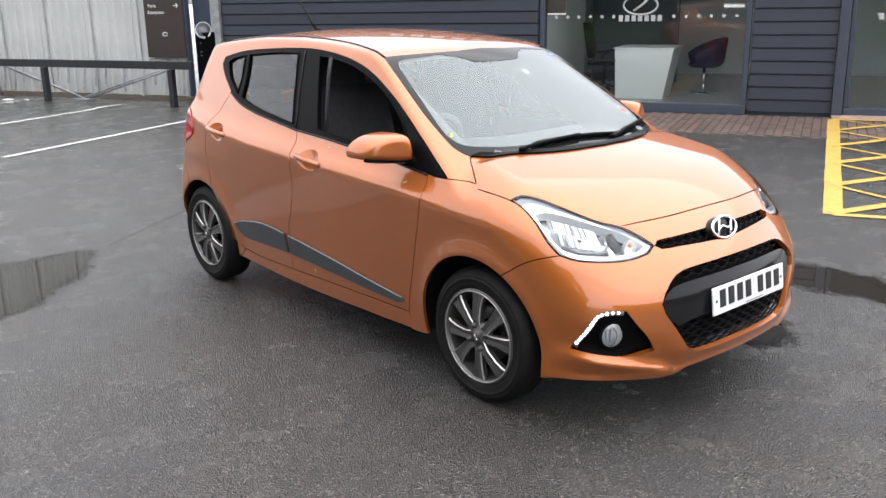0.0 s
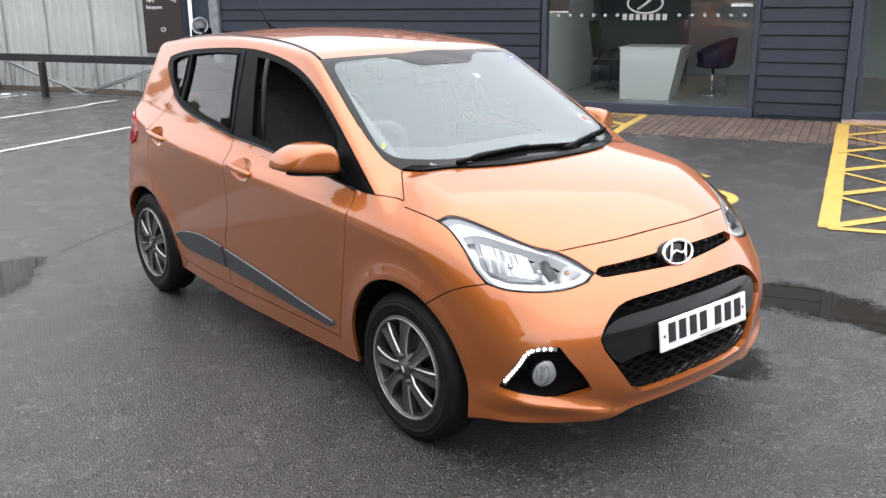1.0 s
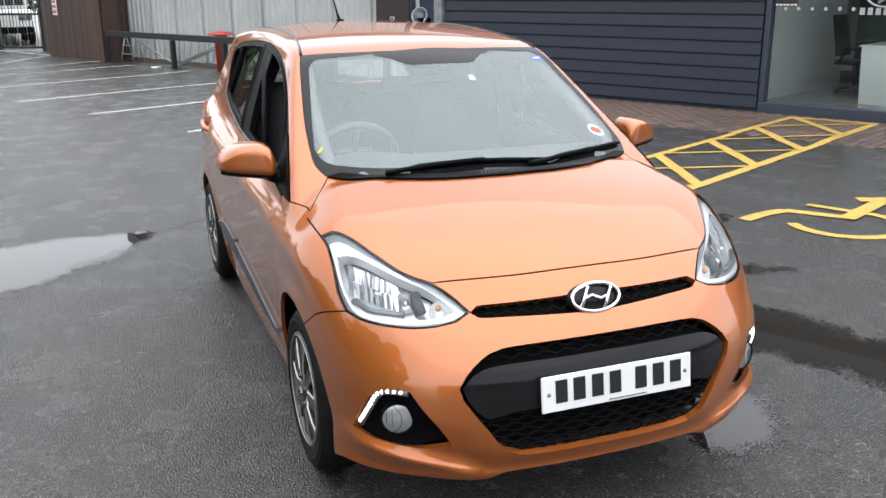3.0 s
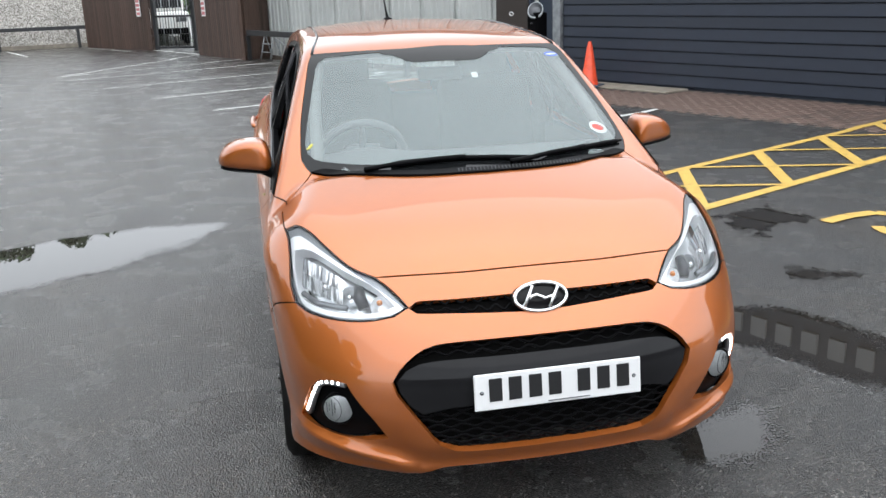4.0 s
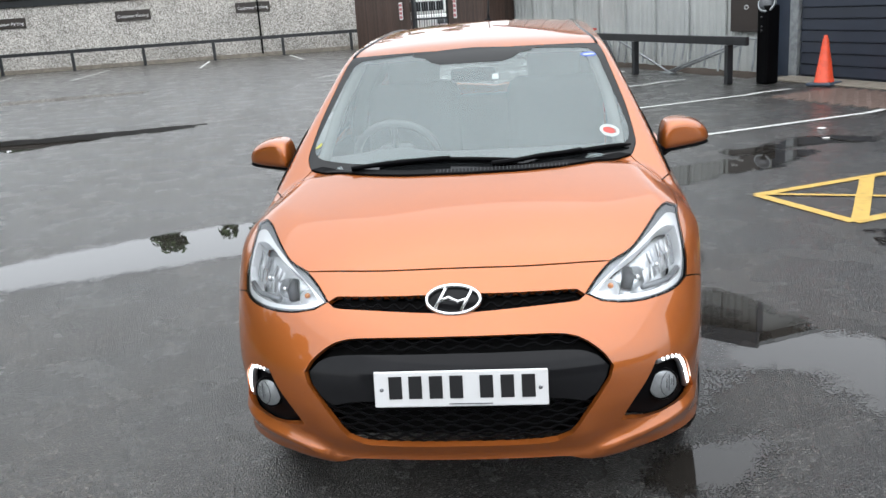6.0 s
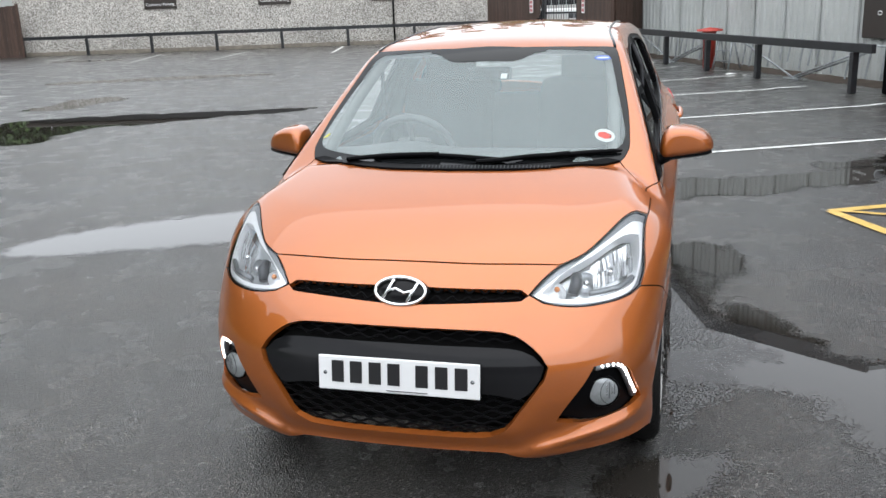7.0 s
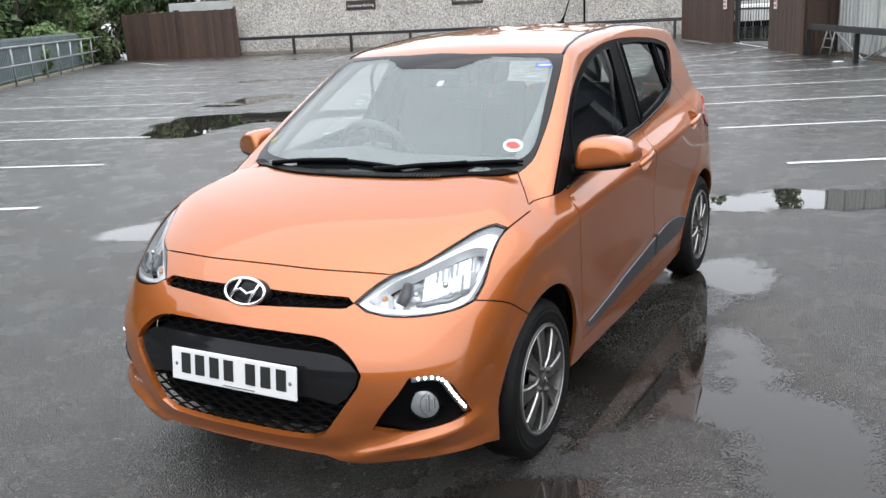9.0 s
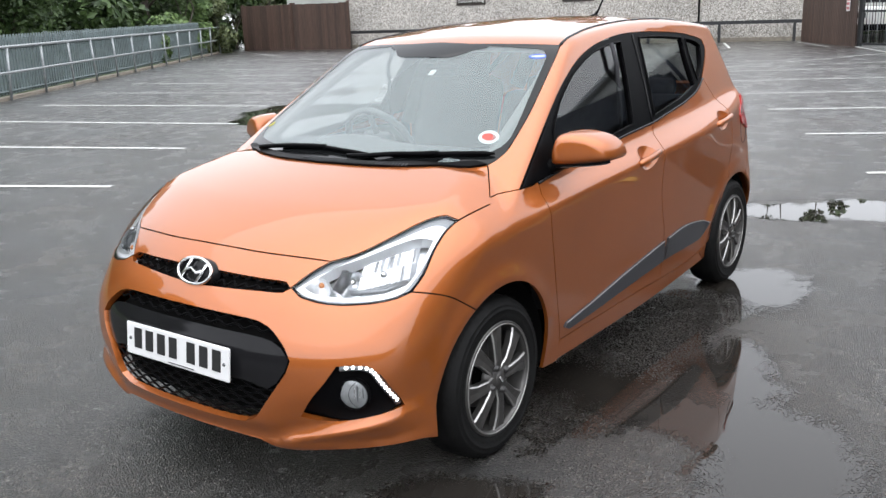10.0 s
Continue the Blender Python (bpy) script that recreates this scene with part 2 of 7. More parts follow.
GRASS = plain("rough_grass", (0.055, 0.085, 0.03), 0.8, vary=0.45, scale=3, bump=0.4, bscale=30)
BARK = plain("bark", (0.06, 0.05, 0.04), 0.9, vary=0.35, scale=12, bump=0.4, bscale=30)
LEAF = leaf_mat("broad_leaf", (0.016, 0.036, 0.010), (0.075, 0.125, 0.035))
LEAF_LIGHT = leaf_mat("young_leaf", (0.04, 0.08, 0.02), (0.13, 0.20, 0.06))
LEAF_DRY = leaf_mat("olive_leaf", (0.03, 0.045, 0.015), (0.10, 0.12, 0.04))
SIGN_BLUE = plain("blue_print", (0.05, 0.10, 0.35), 0.5, vary=0.1)
SIGN_PALE = plain("pale_print", (0.45, 0.48, 0.55), 0.6, vary=0.1)
DECAL_GREY = plain("frosted_decal", (0.36, 0.37, 0.37), 0.6, vary=0.05)
LEAF_FALLEN = plain("yellow_green_leaf", (0.42, 0.40, 0.06), 0.5, vary=0.3, scale=60)
LITTER = plain("white_litter", (0.7, 0.7, 0.68), 0.6, vary=0.1)


# ---- building blocks ----
def mesh(name, verts, faces, mat, smooth=False, normals=None):
    me = bpy.data.meshes.new(name)
    me.from_pydata([tuple(map(float, v)) for v in verts], [], [tuple(map(int, f)) for f in faces])
    me.materials.append(mat)
    if smooth:
        me.shade_smooth()
    if normals is not None:
        me.normals_split_custom_set_from_vertices([tuple(map(float, n)) for n in normals])
    me.update()
    return me


def part(name, data, parent=None, label=""):
    ob = new(name, data)
    ob.parent = parent
    return tagged(ob, label)


def thing(name, label, category, group="", m=None, kind=""):
    ob = new(name)
    ob.empty_display_size = 0.1
    if m is not None:
        ob.matrix_world = m
    return tagged(ob, label, category, group, kind)


def box_bm(bm, size, m=None, bevel=0.0):
    made = bmesh.ops.create_cube(bm, size=1.0, matrix=(m or Matrix()) @ Matrix.Diagonal((*size, 1)))
    if bevel:
        edges = list({e for v in made["verts"] for e in v.link_edges})
        bmesh.ops.bevel(bm, geom=edges, offset=bevel, segments=2, affect="EDGES", profile=0.5)


def from_bm(name, bm, mat, smooth=False):
    me = bpy.data.meshes.new(name)
    bm.to_mesh(me)
    bm.free()
    me.materials.append(mat)
    if smooth:
        me.shade_smooth()
    return me


def box(name, size, mat, m=None, bevel=0.006):
    bm = bmesh.new()
    box_bm(bm, size, m, bevel)
    return from_bm(name, bm, mat)


def tube(name, points, radius, mat, sides=8, closed=False, caps=True):
    """A round bar along points; radius one number or one for each point."""
    pts = [Vector(p) for p in points]
    n = len(pts)
    radii = radius if isinstance(radius, (list, tuple)) else [radius] * n
    verts, faces = [], []
    up = None
    for i, p in enumerate(pts):
        a = pts[i - 1] if (i or closed) else p
        b = pts[(i + 1) % n] if (i < n - 1 or closed) else p
        d = (b - a).normalized()
        if up is None:
            up = Vector((0, 0, 1)) if abs(d.z) < 0.9 else Vector((1, 0, 0))
        side = d.cross(up).normalized()
        up = side.cross(d).normalized()
        for k in range(sides):
            w = 2 * math.pi * k / sides
            verts.append(p + radii[i] * (math.cos(w) * side + math.sin(w) * up))
    for i in range(n if closed else n - 1):
        j = (i + 1) % n
        for k in range(sides):
            l = (k + 1) % sides
            faces.append((i * sides + k, i * sides + l, j * sides + l, j * sides + k))
    if caps and not closed:
        faces.append(tuple(range(sides - 1, -1, -1)))
        faces.append(tuple((n - 1) * sides + k for k in range(sides)))
    return mesh(name, verts, faces, mat, True)


def lathe(name, profile, mat, m=None, sides=40, smooth=True):
    """profile (radius, along) turned about local x."""
    verts, faces = [], []
    n = len(profile)
    for k in range(sides):
        w = 2 * math.pi * k / sides
        for r, h in profile:
            v = Vector((h, r * math.cos(w), r * math.sin(w)))
            verts.append(m @ v if m is not None else v)
    for k in range(sides):
        l = (k + 1) % sides
        for i in range(n - 1):
            faces.append((k * n + i, k * n + i + 1, l * n + i + 1, l * n + i))
    return mesh(name, verts, faces, mat, smooth)


def slab(name, outline, z0, z1, mat, bevel=0.0):
    """An outline in x, y, raised from z0 to z1."""
    n = len(outline)
    verts = [(x, y, z0) for x, y in outline] + [(x, y, z1) for x, y in outline]
    faces = [tuple(range(n - 1, -1, -1)), tuple(range(n, 2 * n))] + [(i, (i + 1) % n, n + (i + 1) % n, n + i) for i in range(n)]
    return mesh(name, verts, faces, mat)


def words(name, text, size, mat, m, deep=0.002):
    cu = bpy.data.curves.new(name, "FONT")
    cu.body, cu.size, cu.extrude, cu.align_x, cu.align_y = text, size, deep, "CENTER", "CENTER"
    ob = bpy.data.objects.new(name, cu)
    scene.collection.objects.link(ob)
    dg = bpy.context.evaluated_depsgraph_get()
    me = bpy.data.meshes.new_from_object(ob.evaluated_get(dg))
    bpy.data.objects.remove(ob)
    me.transform(m)
    me.materials.clear()
    me.materials.append(mat)
    return me


# ---- the form of the car ----
def spline(xs, ys):
    """A natural cubic through a few knots; straight beyond its ends."""
    xs, ys = np.array(xs, float), np.array(ys, float)
    n, h = len(xs), np.diff(xs)
    a, r = np.eye(n), np.zeros(n)
    for i in range(1, n - 1):
        a[i, i - 1:i + 2] = h[i - 1], 2 * (h[i - 1] + h[i]), h[i]
        r[i] = 6 * ((ys[i + 1] - ys[i]) / h[i] - (ys[i] - ys[i - 1]) / h[i - 1])
    m = np.linalg.solve(a, r)

    def at(x):
        x = np.asarray(x, float)
        c = np.clip(x, xs[0], xs[-1])
        i = np.clip(np.searchsorted(xs, c) - 1, 0, n - 2)
        d, e = xs[i + 1] - c, c - xs[i]
        v = (m[i] * d ** 3 + m[i + 1] * e ** 3) / (6 * h[i]) + (ys[i] / h[i] - m[i] * h[i] / 6) * d + (ys[i + 1] / h[i] - m[i + 1] * h[i] / 6) * e
        lo = (ys[1] - ys[0]) / h[0] - h[0] * m[1] / 6
        hi = (ys[-1] - ys[-2]) / h[-1] + h[-1] * m[-2] / 6
        return v + np.where(x < xs[0], (x - xs[0]) * lo, 0) + np.where(x > xs[-1], (x - xs[-1]) * hi, 0)
    return at


def smax(a, b, k):
    h = np.maximum(k - np.abs(a - b), 0) / k
    return np.maximum(a, b) + h * h * k / 4


def smin(a, b, k):
    return -smax(-a, -b, k)


def step(x, a, b):
    t = np.clip((x - a) / (b - a), 0, 1)
    return t * t * (3 - 2 * t)


# the car's form: nose towards -y, front axle on y = 0, the right half is mirrored
SIDE_Z = spline((.15, .25, .35, .45, .6, .75, .86, 1.0), (.752, .764, .7725, .782, .7975, .8135, .8255, .8415))
SIDE_Y = spline((-.6, -.2, .3, 1.2, 1.8, 2.2, 2.55, 2.9), (-.03, -.004, .0, .0, -.002, -.006, -.016, -.055))
NOSE_Z = spline((.17, .205, .225, .25, .285, .315, .36, .45, .53, .6, .66, .72, .79, .86), (-.675, -.709, -.722, -.722, -.734, -.745, -.748, -.745, -.733, -.7, -.662, -.613, -.54, -.44))
TAIL_Z = spline((.2, .35, .5, .85, 1.0, 1.2, 1.4), (2.84, 2.88, 2.9, 2.89, 2.84, 2.75, 2.67))
HOOD_Y = spline((-.6, -.5, -.4, -.25, -.1, .05, .2), (.745, .825, .872, .924, .965, .998, 1.028))
ROOF_Y = spline((.7, .8, 1.0, 1.3, 1.7, 2.2, 2.7), (1.375, 1.398, 1.43, 1.458, 1.474, 1.46, 1.41))


def crease(y):
    return .842 + .052 * (y - .3)


def belt(y):
    return .905 + .056 * (y - .23) + .012 * np.maximum(y - 1.4, 0) ** 2


def half_width(y, z):
    w = SIDE_Z(z) + SIDE_Y(y)
    for wy in (0, 2.385):
        r = np.hypot(y - wy, z - .29)
        w = w + .014 * np.exp(-((r - .345) / .05) ** 2) * step(z, .2, .42)
    w = w + .022 * step(-y, .15, .35) * step(-z, -.36, -.22)
    w = w - .04 * step(y, 1.7, 2.5) * step(z, .76, 1.0) - .045 * step(y, 2.25, 2.85) * step(z, .68, .95) + .02 * step(y, 2.45, 2.7) * step(-z, -.75, -.5)
    c = crease(y)
    return smin(w, SIDE_Z(c) + SIDE_Y(y) - 1.35 * (z - c), .04 + .036 * step(-y, -.55, .05))


def chin(a, z):
    """The scoop round the fog lamp, and the blade under it with its crease."""
    edge = CHIN_EDGE(np.clip(a, .38, .80))
    up = z - edge
    over = np.where(up > 0, (1 - np.clip(up / .05, 0, 1)) ** 1.6, 1 + .75 * np.clip(up / .06, -1, 0))
    deep = step(-up, -.16, -.03)
    return step(a, .36, .48) * (.034 * over - .021 * deep) * step(z, .12, .18)


CHIN_EDGE = spline((.38, .46, .60, .70, .755, .80), (.240, .256, .290, .314, .333, .352))


def body_form(x, y, z):
    a = np.abs(x)
    bow = .25 * a ** 2 + .77 * a ** 6
    side = a - half_width(y, z)
    hood = HOOD_Y(y) - .085 * a ** 2
    top = z - (hood + (belt(y) + .012 - hood) * step(y, .1, .3))
    front = (NOSE_Z(z) + bow - chin(a, z) - y) * .8
    rear = (y - TAIL_Z(z) + (.2 * a ** 2 + .6 * a ** 6) * (1 - .4 * step(-z, -.8, -.5))) * .9
    s = smax(side, top, .035)
    s = smax(s, front, .06)
    s = smax(s, rear, .06)
    return smax(s, .165 - z, .02)


def cabin_form(x, y, z):
    a = np.abs(x)
    screen = (.079 + 1.80 * (z - 1.0) + .12 * (z - 1.2) ** 2 + .42 * a ** 2 - y) * .5
    roof = z - ROOF_Y(y) + .11 * a ** 2
    glass = (a - (.750 - .36 * (z - .95) - .12 * np.maximum(z - .95, 0) ** 2 - .02 * np.maximum(y - 1.7, 0) ** 2)) * .93
    rear = (y - TAIL_Z(z) + .2 * a ** 2 + .6 * a ** 6) * .85
    s = smax(smax(screen, roof, .04), glass, .028)
    return smax(smax(s, rear, .06), .84 - z, .02)


def form(p):
    return smin(body_form(p[..., 0], p[..., 1], p[..., 2]), cabin_form(p[..., 0], p[..., 1], p[..., 2]), .025)


def meet(start, way, far=1.4, steps=90):
    """Where rays from outside first meet the car's form (nan where they miss)."""
    start, way = np.atleast_2d(start).astype(float), np.atleast_2d(way).astype(float)
    way = np.broadcast_to(way / np.linalg.norm(way, axis=-1, keepdims=True), start.shape)
    ds = np.linspace(0, far, steps)
    v = np.stack([form(start + d * way) for d in ds], 0)
    inside = v < 0
    i = np.argmax(inside, 0)
    miss = ~inside.any(0) | (i == 0)
    lo, hi = ds[np.maximum(i - 1, 0)], ds[i]
    for _ in range(22):
        mid = (lo + hi) / 2
        deep = form(start + mid[:, None] * way) < 0
        hi, lo = np.where(deep, mid, hi), np.where(deep, lo, mid)
    out = start + ((lo + hi) / 2)[:, None] * way
    out[miss] = np.nan
    return out


def form_normal(p):
    e, n = 2e-3, np.zeros_like(p)
    for i in range(3):
        d = np.zeros(3)
        d[i] = e
        n[:, i] = form(p + d) - form(p - d)
    return n / np.maximum(np.linalg.norm(n, axis=1, keepdims=True), 1e-9)


# ---- the site: p towards the showroom, q along its front ----
SITE = pose(0, 0, 0, 0, 0, 26.3)
WALL_P = 9.3


def at_site(p, q, z=0.0):
    return SITE @ Vector((p, q, z))


def site_xy(p, q):
    v = at_site(p, q)
    return (v.x, v.y)


def site_box(name, p0, p1, q0, q1, z0, z1, mat, bevel=0.004):
    return box(name, (p1 - p0, q1 - q0, z1 - z0), mat, SITE @ Matrix.Translation(((p0 + p1) / 2, (q0 + q1) / 2, (z0 + z1) / 2)), bevel)


def structure(name, data, label, category, parent=None):
    return tagged(part(name, data, parent), label, category, "", "structure")


# ground: one sheet, finer near the car
ticks = sorted({*range(-10, 11, 2), *range(-60, 61, 10), -2000, -500, -200, 200, 500, 2000})
gv = [(x, y, 0.0) for x in ticks for y in ticks]
gn = len(ticks)
gf = [(i * gn + j, (i + 1) * gn + j, (i + 1) * gn + j + 1, i * gn + j + 1) for i in range(gn - 1) for j in range(gn - 1)]
structure("ground", mesh("ground", gv, gf, ASPHALT), "wet dark grey asphalt of a car park", "ground")


def puddle(spine, seed, label="shallow rain puddle on the asphalt", ragged=0.2, most=0.5):
    """Standing water: a union of round blots along a spine of (x, y, radius), with a ragged edge; most: how deep it gets."""
    step_m = 0.018
    xs = [s[0] for s in spine]
    ys = [s[1] for s in spine]
    pad = max(s[2] for s in spine) + 0.35
    blots = []
    for (xa, ya, ra), (xb, yb, rb) in zip(spine, spine[1:] or spine):
        for k in range(9):
            t = k / 8
            blots.append((xa + (xb - xa) * t, ya + (yb - ya) * t, ra + (rb - ra) * t))
    bx, by, br = (np.array(v) for v in zip(*blots))
    x0, y0 = min(xs) - pad, min(ys) - pad
    nx, ny = int((max(xs) + pad - x0) / step_m) + 2, int((max(ys) + pad - y0) / step_m) + 2
    if nx * ny > 34000:
        step_m *= math.sqrt(nx * ny / 34000)
        nx, ny = int((max(xs) + pad - x0) / step_m) + 2, int((max(ys) + pad - y0) / step_m) + 2
    gx, gy = np.meshgrid(x0 + step_m * np.arange(nx), y0 + step_m * np.arange(ny), indexing="ij")
    d = np.full(gx.shape, 9.0)
    for x, y, r in zip(bx, by, br):
        d = np.minimum(d, np.hypot(gx - x, gy - y) - r)
    wob = np.array([[noise.fractal((x * 1.6, y * 1.6, seed), 1.0, 2.0, 4) + 0.35 * noise.fractal((x * 9.0, y * 9.0, seed + 40), 1.0, 2.2, 3) + 0.28 * noise.fractal((x * 26.0, y * 26.0, seed + 80), 1.0, 2.2, 2) for y in gy[0]] for x in gx[:, 0]])
    d = d + ragged * wob - 0.06
    # each grid cell is cut where the depth crosses zero
    verts, faces, seen, depths = [], [], {}, []

    def vert(i, j, k, l):
        key = (i, j, k, l)
        if key not in seen:
            a, b = d[i, j], d[k, l]
            t = 0.0 if (i, j) == (k, l) else a / (a - b)
            seen[key] = len(verts)
            depths.append(min(most, -0.06 - float(a + t * (b - a))))
            verts.append((gx[i, j] + t * (gx[k, l] - gx[i, j]), gy[i, j] + t * (gy[k, l] - gy[i, j]), 0.0010 + 0.00006 * seed))
        return seen[key]
    for i in range(nx - 1):
        for j in range(ny - 1):
            c = ((i, j), (i + 1, j), (i + 1, j + 1), (i, j + 1))
            sign = [d[a] < 0 for a in c]
            if not any(sign):
                continue
            f = []
            for n in range(4):
                a, b = c[n], c[(n + 1) % 4]
                if sign[n]:
                    f.append(vert(*a, *a))
                if sign[n] != sign[(n + 1) % 4]:
                    f.append(vert(*min(a, b), *max(a, b)))
            if len(f) > 2:
                faces.append(f)
    me = mesh("puddle", verts, faces, WATER, True)
    me.attributes.new("depth", "FLOAT", "POINT").data.foreach_set("value", depths)
    return structure("puddle", me, label, "puddle")


puddle(((-1.08, 3.56, 0.06), (-1.45, 3.36, 0.27), (-1.95, 3.12, 0.44), (-2.8, 2.6, 0.5), (-3.6, 2.05, 0.2)), 3, ragged=0.11)
puddle(((1.2, 1.36, 0.08), (1.3, 1.02, 0.2), (1.3, 0.70, 0.24), (0.98, 0.66, 0.18), (0.70, 0.74, 0.19), (0.98, 0.66, 0.18), (1.3, 0.70, 0.24), (1.55, 0.58, 0.27), (1.72, 0.3, 0.24), (1.82, 0.0, 0.21), (1.84, -0.35, 0.2), (1.8, -0.75, 0.16)), 5, "broad mirror-like puddle beside the front wheel", ragged=0.11)
puddle(((0.86, 0.12, 0.08), (0.88, 0.42, 0.2), (0.86, 0.85, 0.30), (0.82, 1.3, 0.28), (0.78, 1.9, 0.2)), 41, "thin film of water between the stones beside the car", 0.2, -0.009)
puddle(((0.70, -0.40, 0.10), (0.86, -0.34, 0.14), (1.0, -0.22, 0.08)), 45, "small puddle by the front bumper", 0.12)
puddle(((0.35, 4.2, 0.14), (1.0, 4.45, 0.33), (1.9, 4.9, 0.30), (2.6, 5.4, 0.16)), 8)
puddle(((-7.7, 6.9, 0.5), (-8.3, 8.2, 0.85), (-7.2, 8.9, 0.7), (-6.0, 9.5, 0.35), (-4.9, 10.2, 0.16)), 11, "wide puddle in the middle of the car park")
puddle(((-9.8, 10.2, 0.35), (-9.8, 11.5, 0.55)), 13)
puddle(((-13.2, 15.3, 0.4), (-10.5, 16.4, 0.5), (-9.0, 16.8, .3)), 14)
puddle(((0.95, 2.45, 0.24), (1.1, 2.2, 0.15)), 17, "small puddle beside the rear wheel")
puddle(((-19.5, 23.5, 0.35), (-17.8, 23.8, 0.3)), 19)
puddle(((2.2, 5.6, 0.12), (3.0, 6.1, 0.2), (3.5, 6.0, 0.1)), 21)
puddle(((2.45, 2.35, 0.16), (2.66, 2.55, 0.26), (2.92, 2.78, 0.12)), 23, ragged=0.3)
puddle(((2.2, 1.27, 0.08), (2.34, 1.2, 0.06)), 29, ragged=0.2)


# painted bay lines
def stroke(name, a, b, width, mat, z=0.006):
    a, b = Vector(a), Vector(b)
    d = (b - a).normalized()
    s = Vector((-d.y, d.x)) * width / 2
    n = max(2, int((b - a).length / 0.25))
    left, right = [], []
    for i in range(n + 1):
        p = a + (b - a) * i / n
        left.append(p + s * (1 + 0.10 * noise.noise((p.x * 7, p.y * 7, 1))))
        right.append(p - s * (1 + 0.10 * noise.noise((p.x * 7, p.y * 7, 5))))
    # paint lies on top of the raised block paving
    back = SITE.inverted()
    verts = [(v.x, v.y, z + (0.013 if (back @ Vector((v.x, v.y, 0))).x > 7.27 else 0.0)) for v in left + right]
    return mesh(name, verts, [(i, n + 1 + i, n + 2 + i, i + 1) for i in range(n)], mat)


def bay_line(a, b, width=0.085):
    return structure("bay_line", stroke("bay_line", a, b, width, WHITE_LINE), "thin white painted parking bay line", "road marking")


for q, p1 in ((5.1, 7.28), (7.55, 8.05), (10.02, 8.0), (12.3, 8.0), (14.8, 8.05), (17.2, 8.1)):
    bay_line(site_xy(3.36, q), site_xy(p1, q))
bay_line((-4.97, 17.93), (-2.24, 23.3))
bay_line((-4.97, 17.93), site_xy(8.2, 19.0))
bay_line((-3.7, 26.4), (-2.2, 23.4), 0.12)
for i in range(8):
    x, y = -7.87 - 1.49 * i, 6.47 + 2.0 * i
    bay_line((x, y), (x - 4.7, y - 1.40 + 0.05 * i))
bay_line((-6.57, 4.49), (-11.1, 2.80))
bay_line((-5.19, 2.52), (-9.6, 0.50))
structure("asphalt_joint", stroke("asphalt_joint", (-0.96, 3.62), (0.6, 4.75), 0.022, JOINT, 0.0011), "thin dark joint between two laid strips of asphalt", "joint")
for a, b in (((-20.2, 23.4), (-20.9, 26.2)), ((-16.1, 22.3), (-17.6, 26.5)), ((-13.5, 22.6), (-14.4, 27.0)), ((-26.1, 23.6), (-22.7, 21.8)),
             ((-7.3, 26.1), (-8.7, 29.6)), ((-10.4, 25.0), (-11.5, 29.0)), ((-4.4, 26.3), (-6.1, 29.3))):
    bay_line(a, b)


def hatched_area(q0, q1, p0, p1, cells, edge):
    ob = thing("hatched_marking", "yellow painted hatched access strip, slightly worn", "road marking")
    ob["kind"] = "structure"
    lo, hi = min(q0, q1), max(q0, q1)
    z = 0.0065
    part("edge_line", stroke("edge_line", site_xy(p0, q0), site_xy(p1, q0), edge, YELLOW_LINE, z), ob)
    part("edge_line", stroke("edge_line", site_xy(p0 + 0.03, q1), site_xy(p1, q1), 0.09, YELLOW_LINE, z), ob)
    part("end_line", stroke("end_line", site_xy(p0, q0), site_xy(p0 + 0.03, q1), 0.09, YELLOW_LINE, z + 0.001), ob)
    part("end_line", stroke("end_line", site_xy(p1, q0), site_xy(p1 - 0.05, q1), 0.10, YELLOW_LINE, z + 0.001), ob)
    w = (p1 - p0) / cells
    for i in range(cells):
        a = p0 + w * i
        # a thick bar slants one way, a thin one the other
        part("cross_bar", stroke("cross_bar", site_xy(a + 0.05, q0), site_xy(a + w * 0.98, q1), 0.11, YELLOW_LINE, z + 0.002), ob)
        part("thin_bar", stroke("thin_bar", site_xy(a + w * 1.02, q0), site_xy(a + 0.06, q1), 0.055, YELLOW_LINE, z + 0.003), ob)
    return ob


hatched_area(1.5, 2.5, 3.32, 9.0, 5, 0.10)
hatched_area(-1.02, -2.05, 3.32, 9.0, 5, 0.145)


def disabled_symbol():
    ob = thing("wheelchair_symbol", "yellow painted wheelchair symbol on the asphalt", "road marking")
    ob["kind"] = "structure"

    def line(name, pts, w, z):
        for i, (a, b) in enumerate(zip(pts, pts[1:])):
            part(name, stroke(name, site_xy(*a), site_xy(*b), w, YELLOW_LINE, z + 0.0006 * (i % 2)), ob)
    arc = [(4.0 + 0.39 * math.cos(a), 0.10 + 0.38 * math.sin(a)) for a in [radians(-2 - 11.4 * v) for v in range(21)]]
    line("wheel_arc", arc, 0.085, 0.0066)
    line("leg", ((3.62, 0.69), (3.88, 0.66), (4.09, 0.58), (4.17, 0.14)), 0.105, 0.0082)
    line("arm", ((4.38, 0.53), (4.37, 0.16)), 0.075, 0.0094)
    line("back", ((4.12, 0.145), (4.86, 0.13)), 0.12, 0.0106)
    line("head", ((4.79, 0.29), (4.97, 0.07)), 0.14, 0.0118)


disabled_symbol()

# ---- showroom front ----
structure("paving_bed", site_box("paving_bed", 7.3, WALL_P, -6.0, 7.2, -0.05, 0.003, JOINT, 0.0), "dark joint bed under the block paving", "paving")


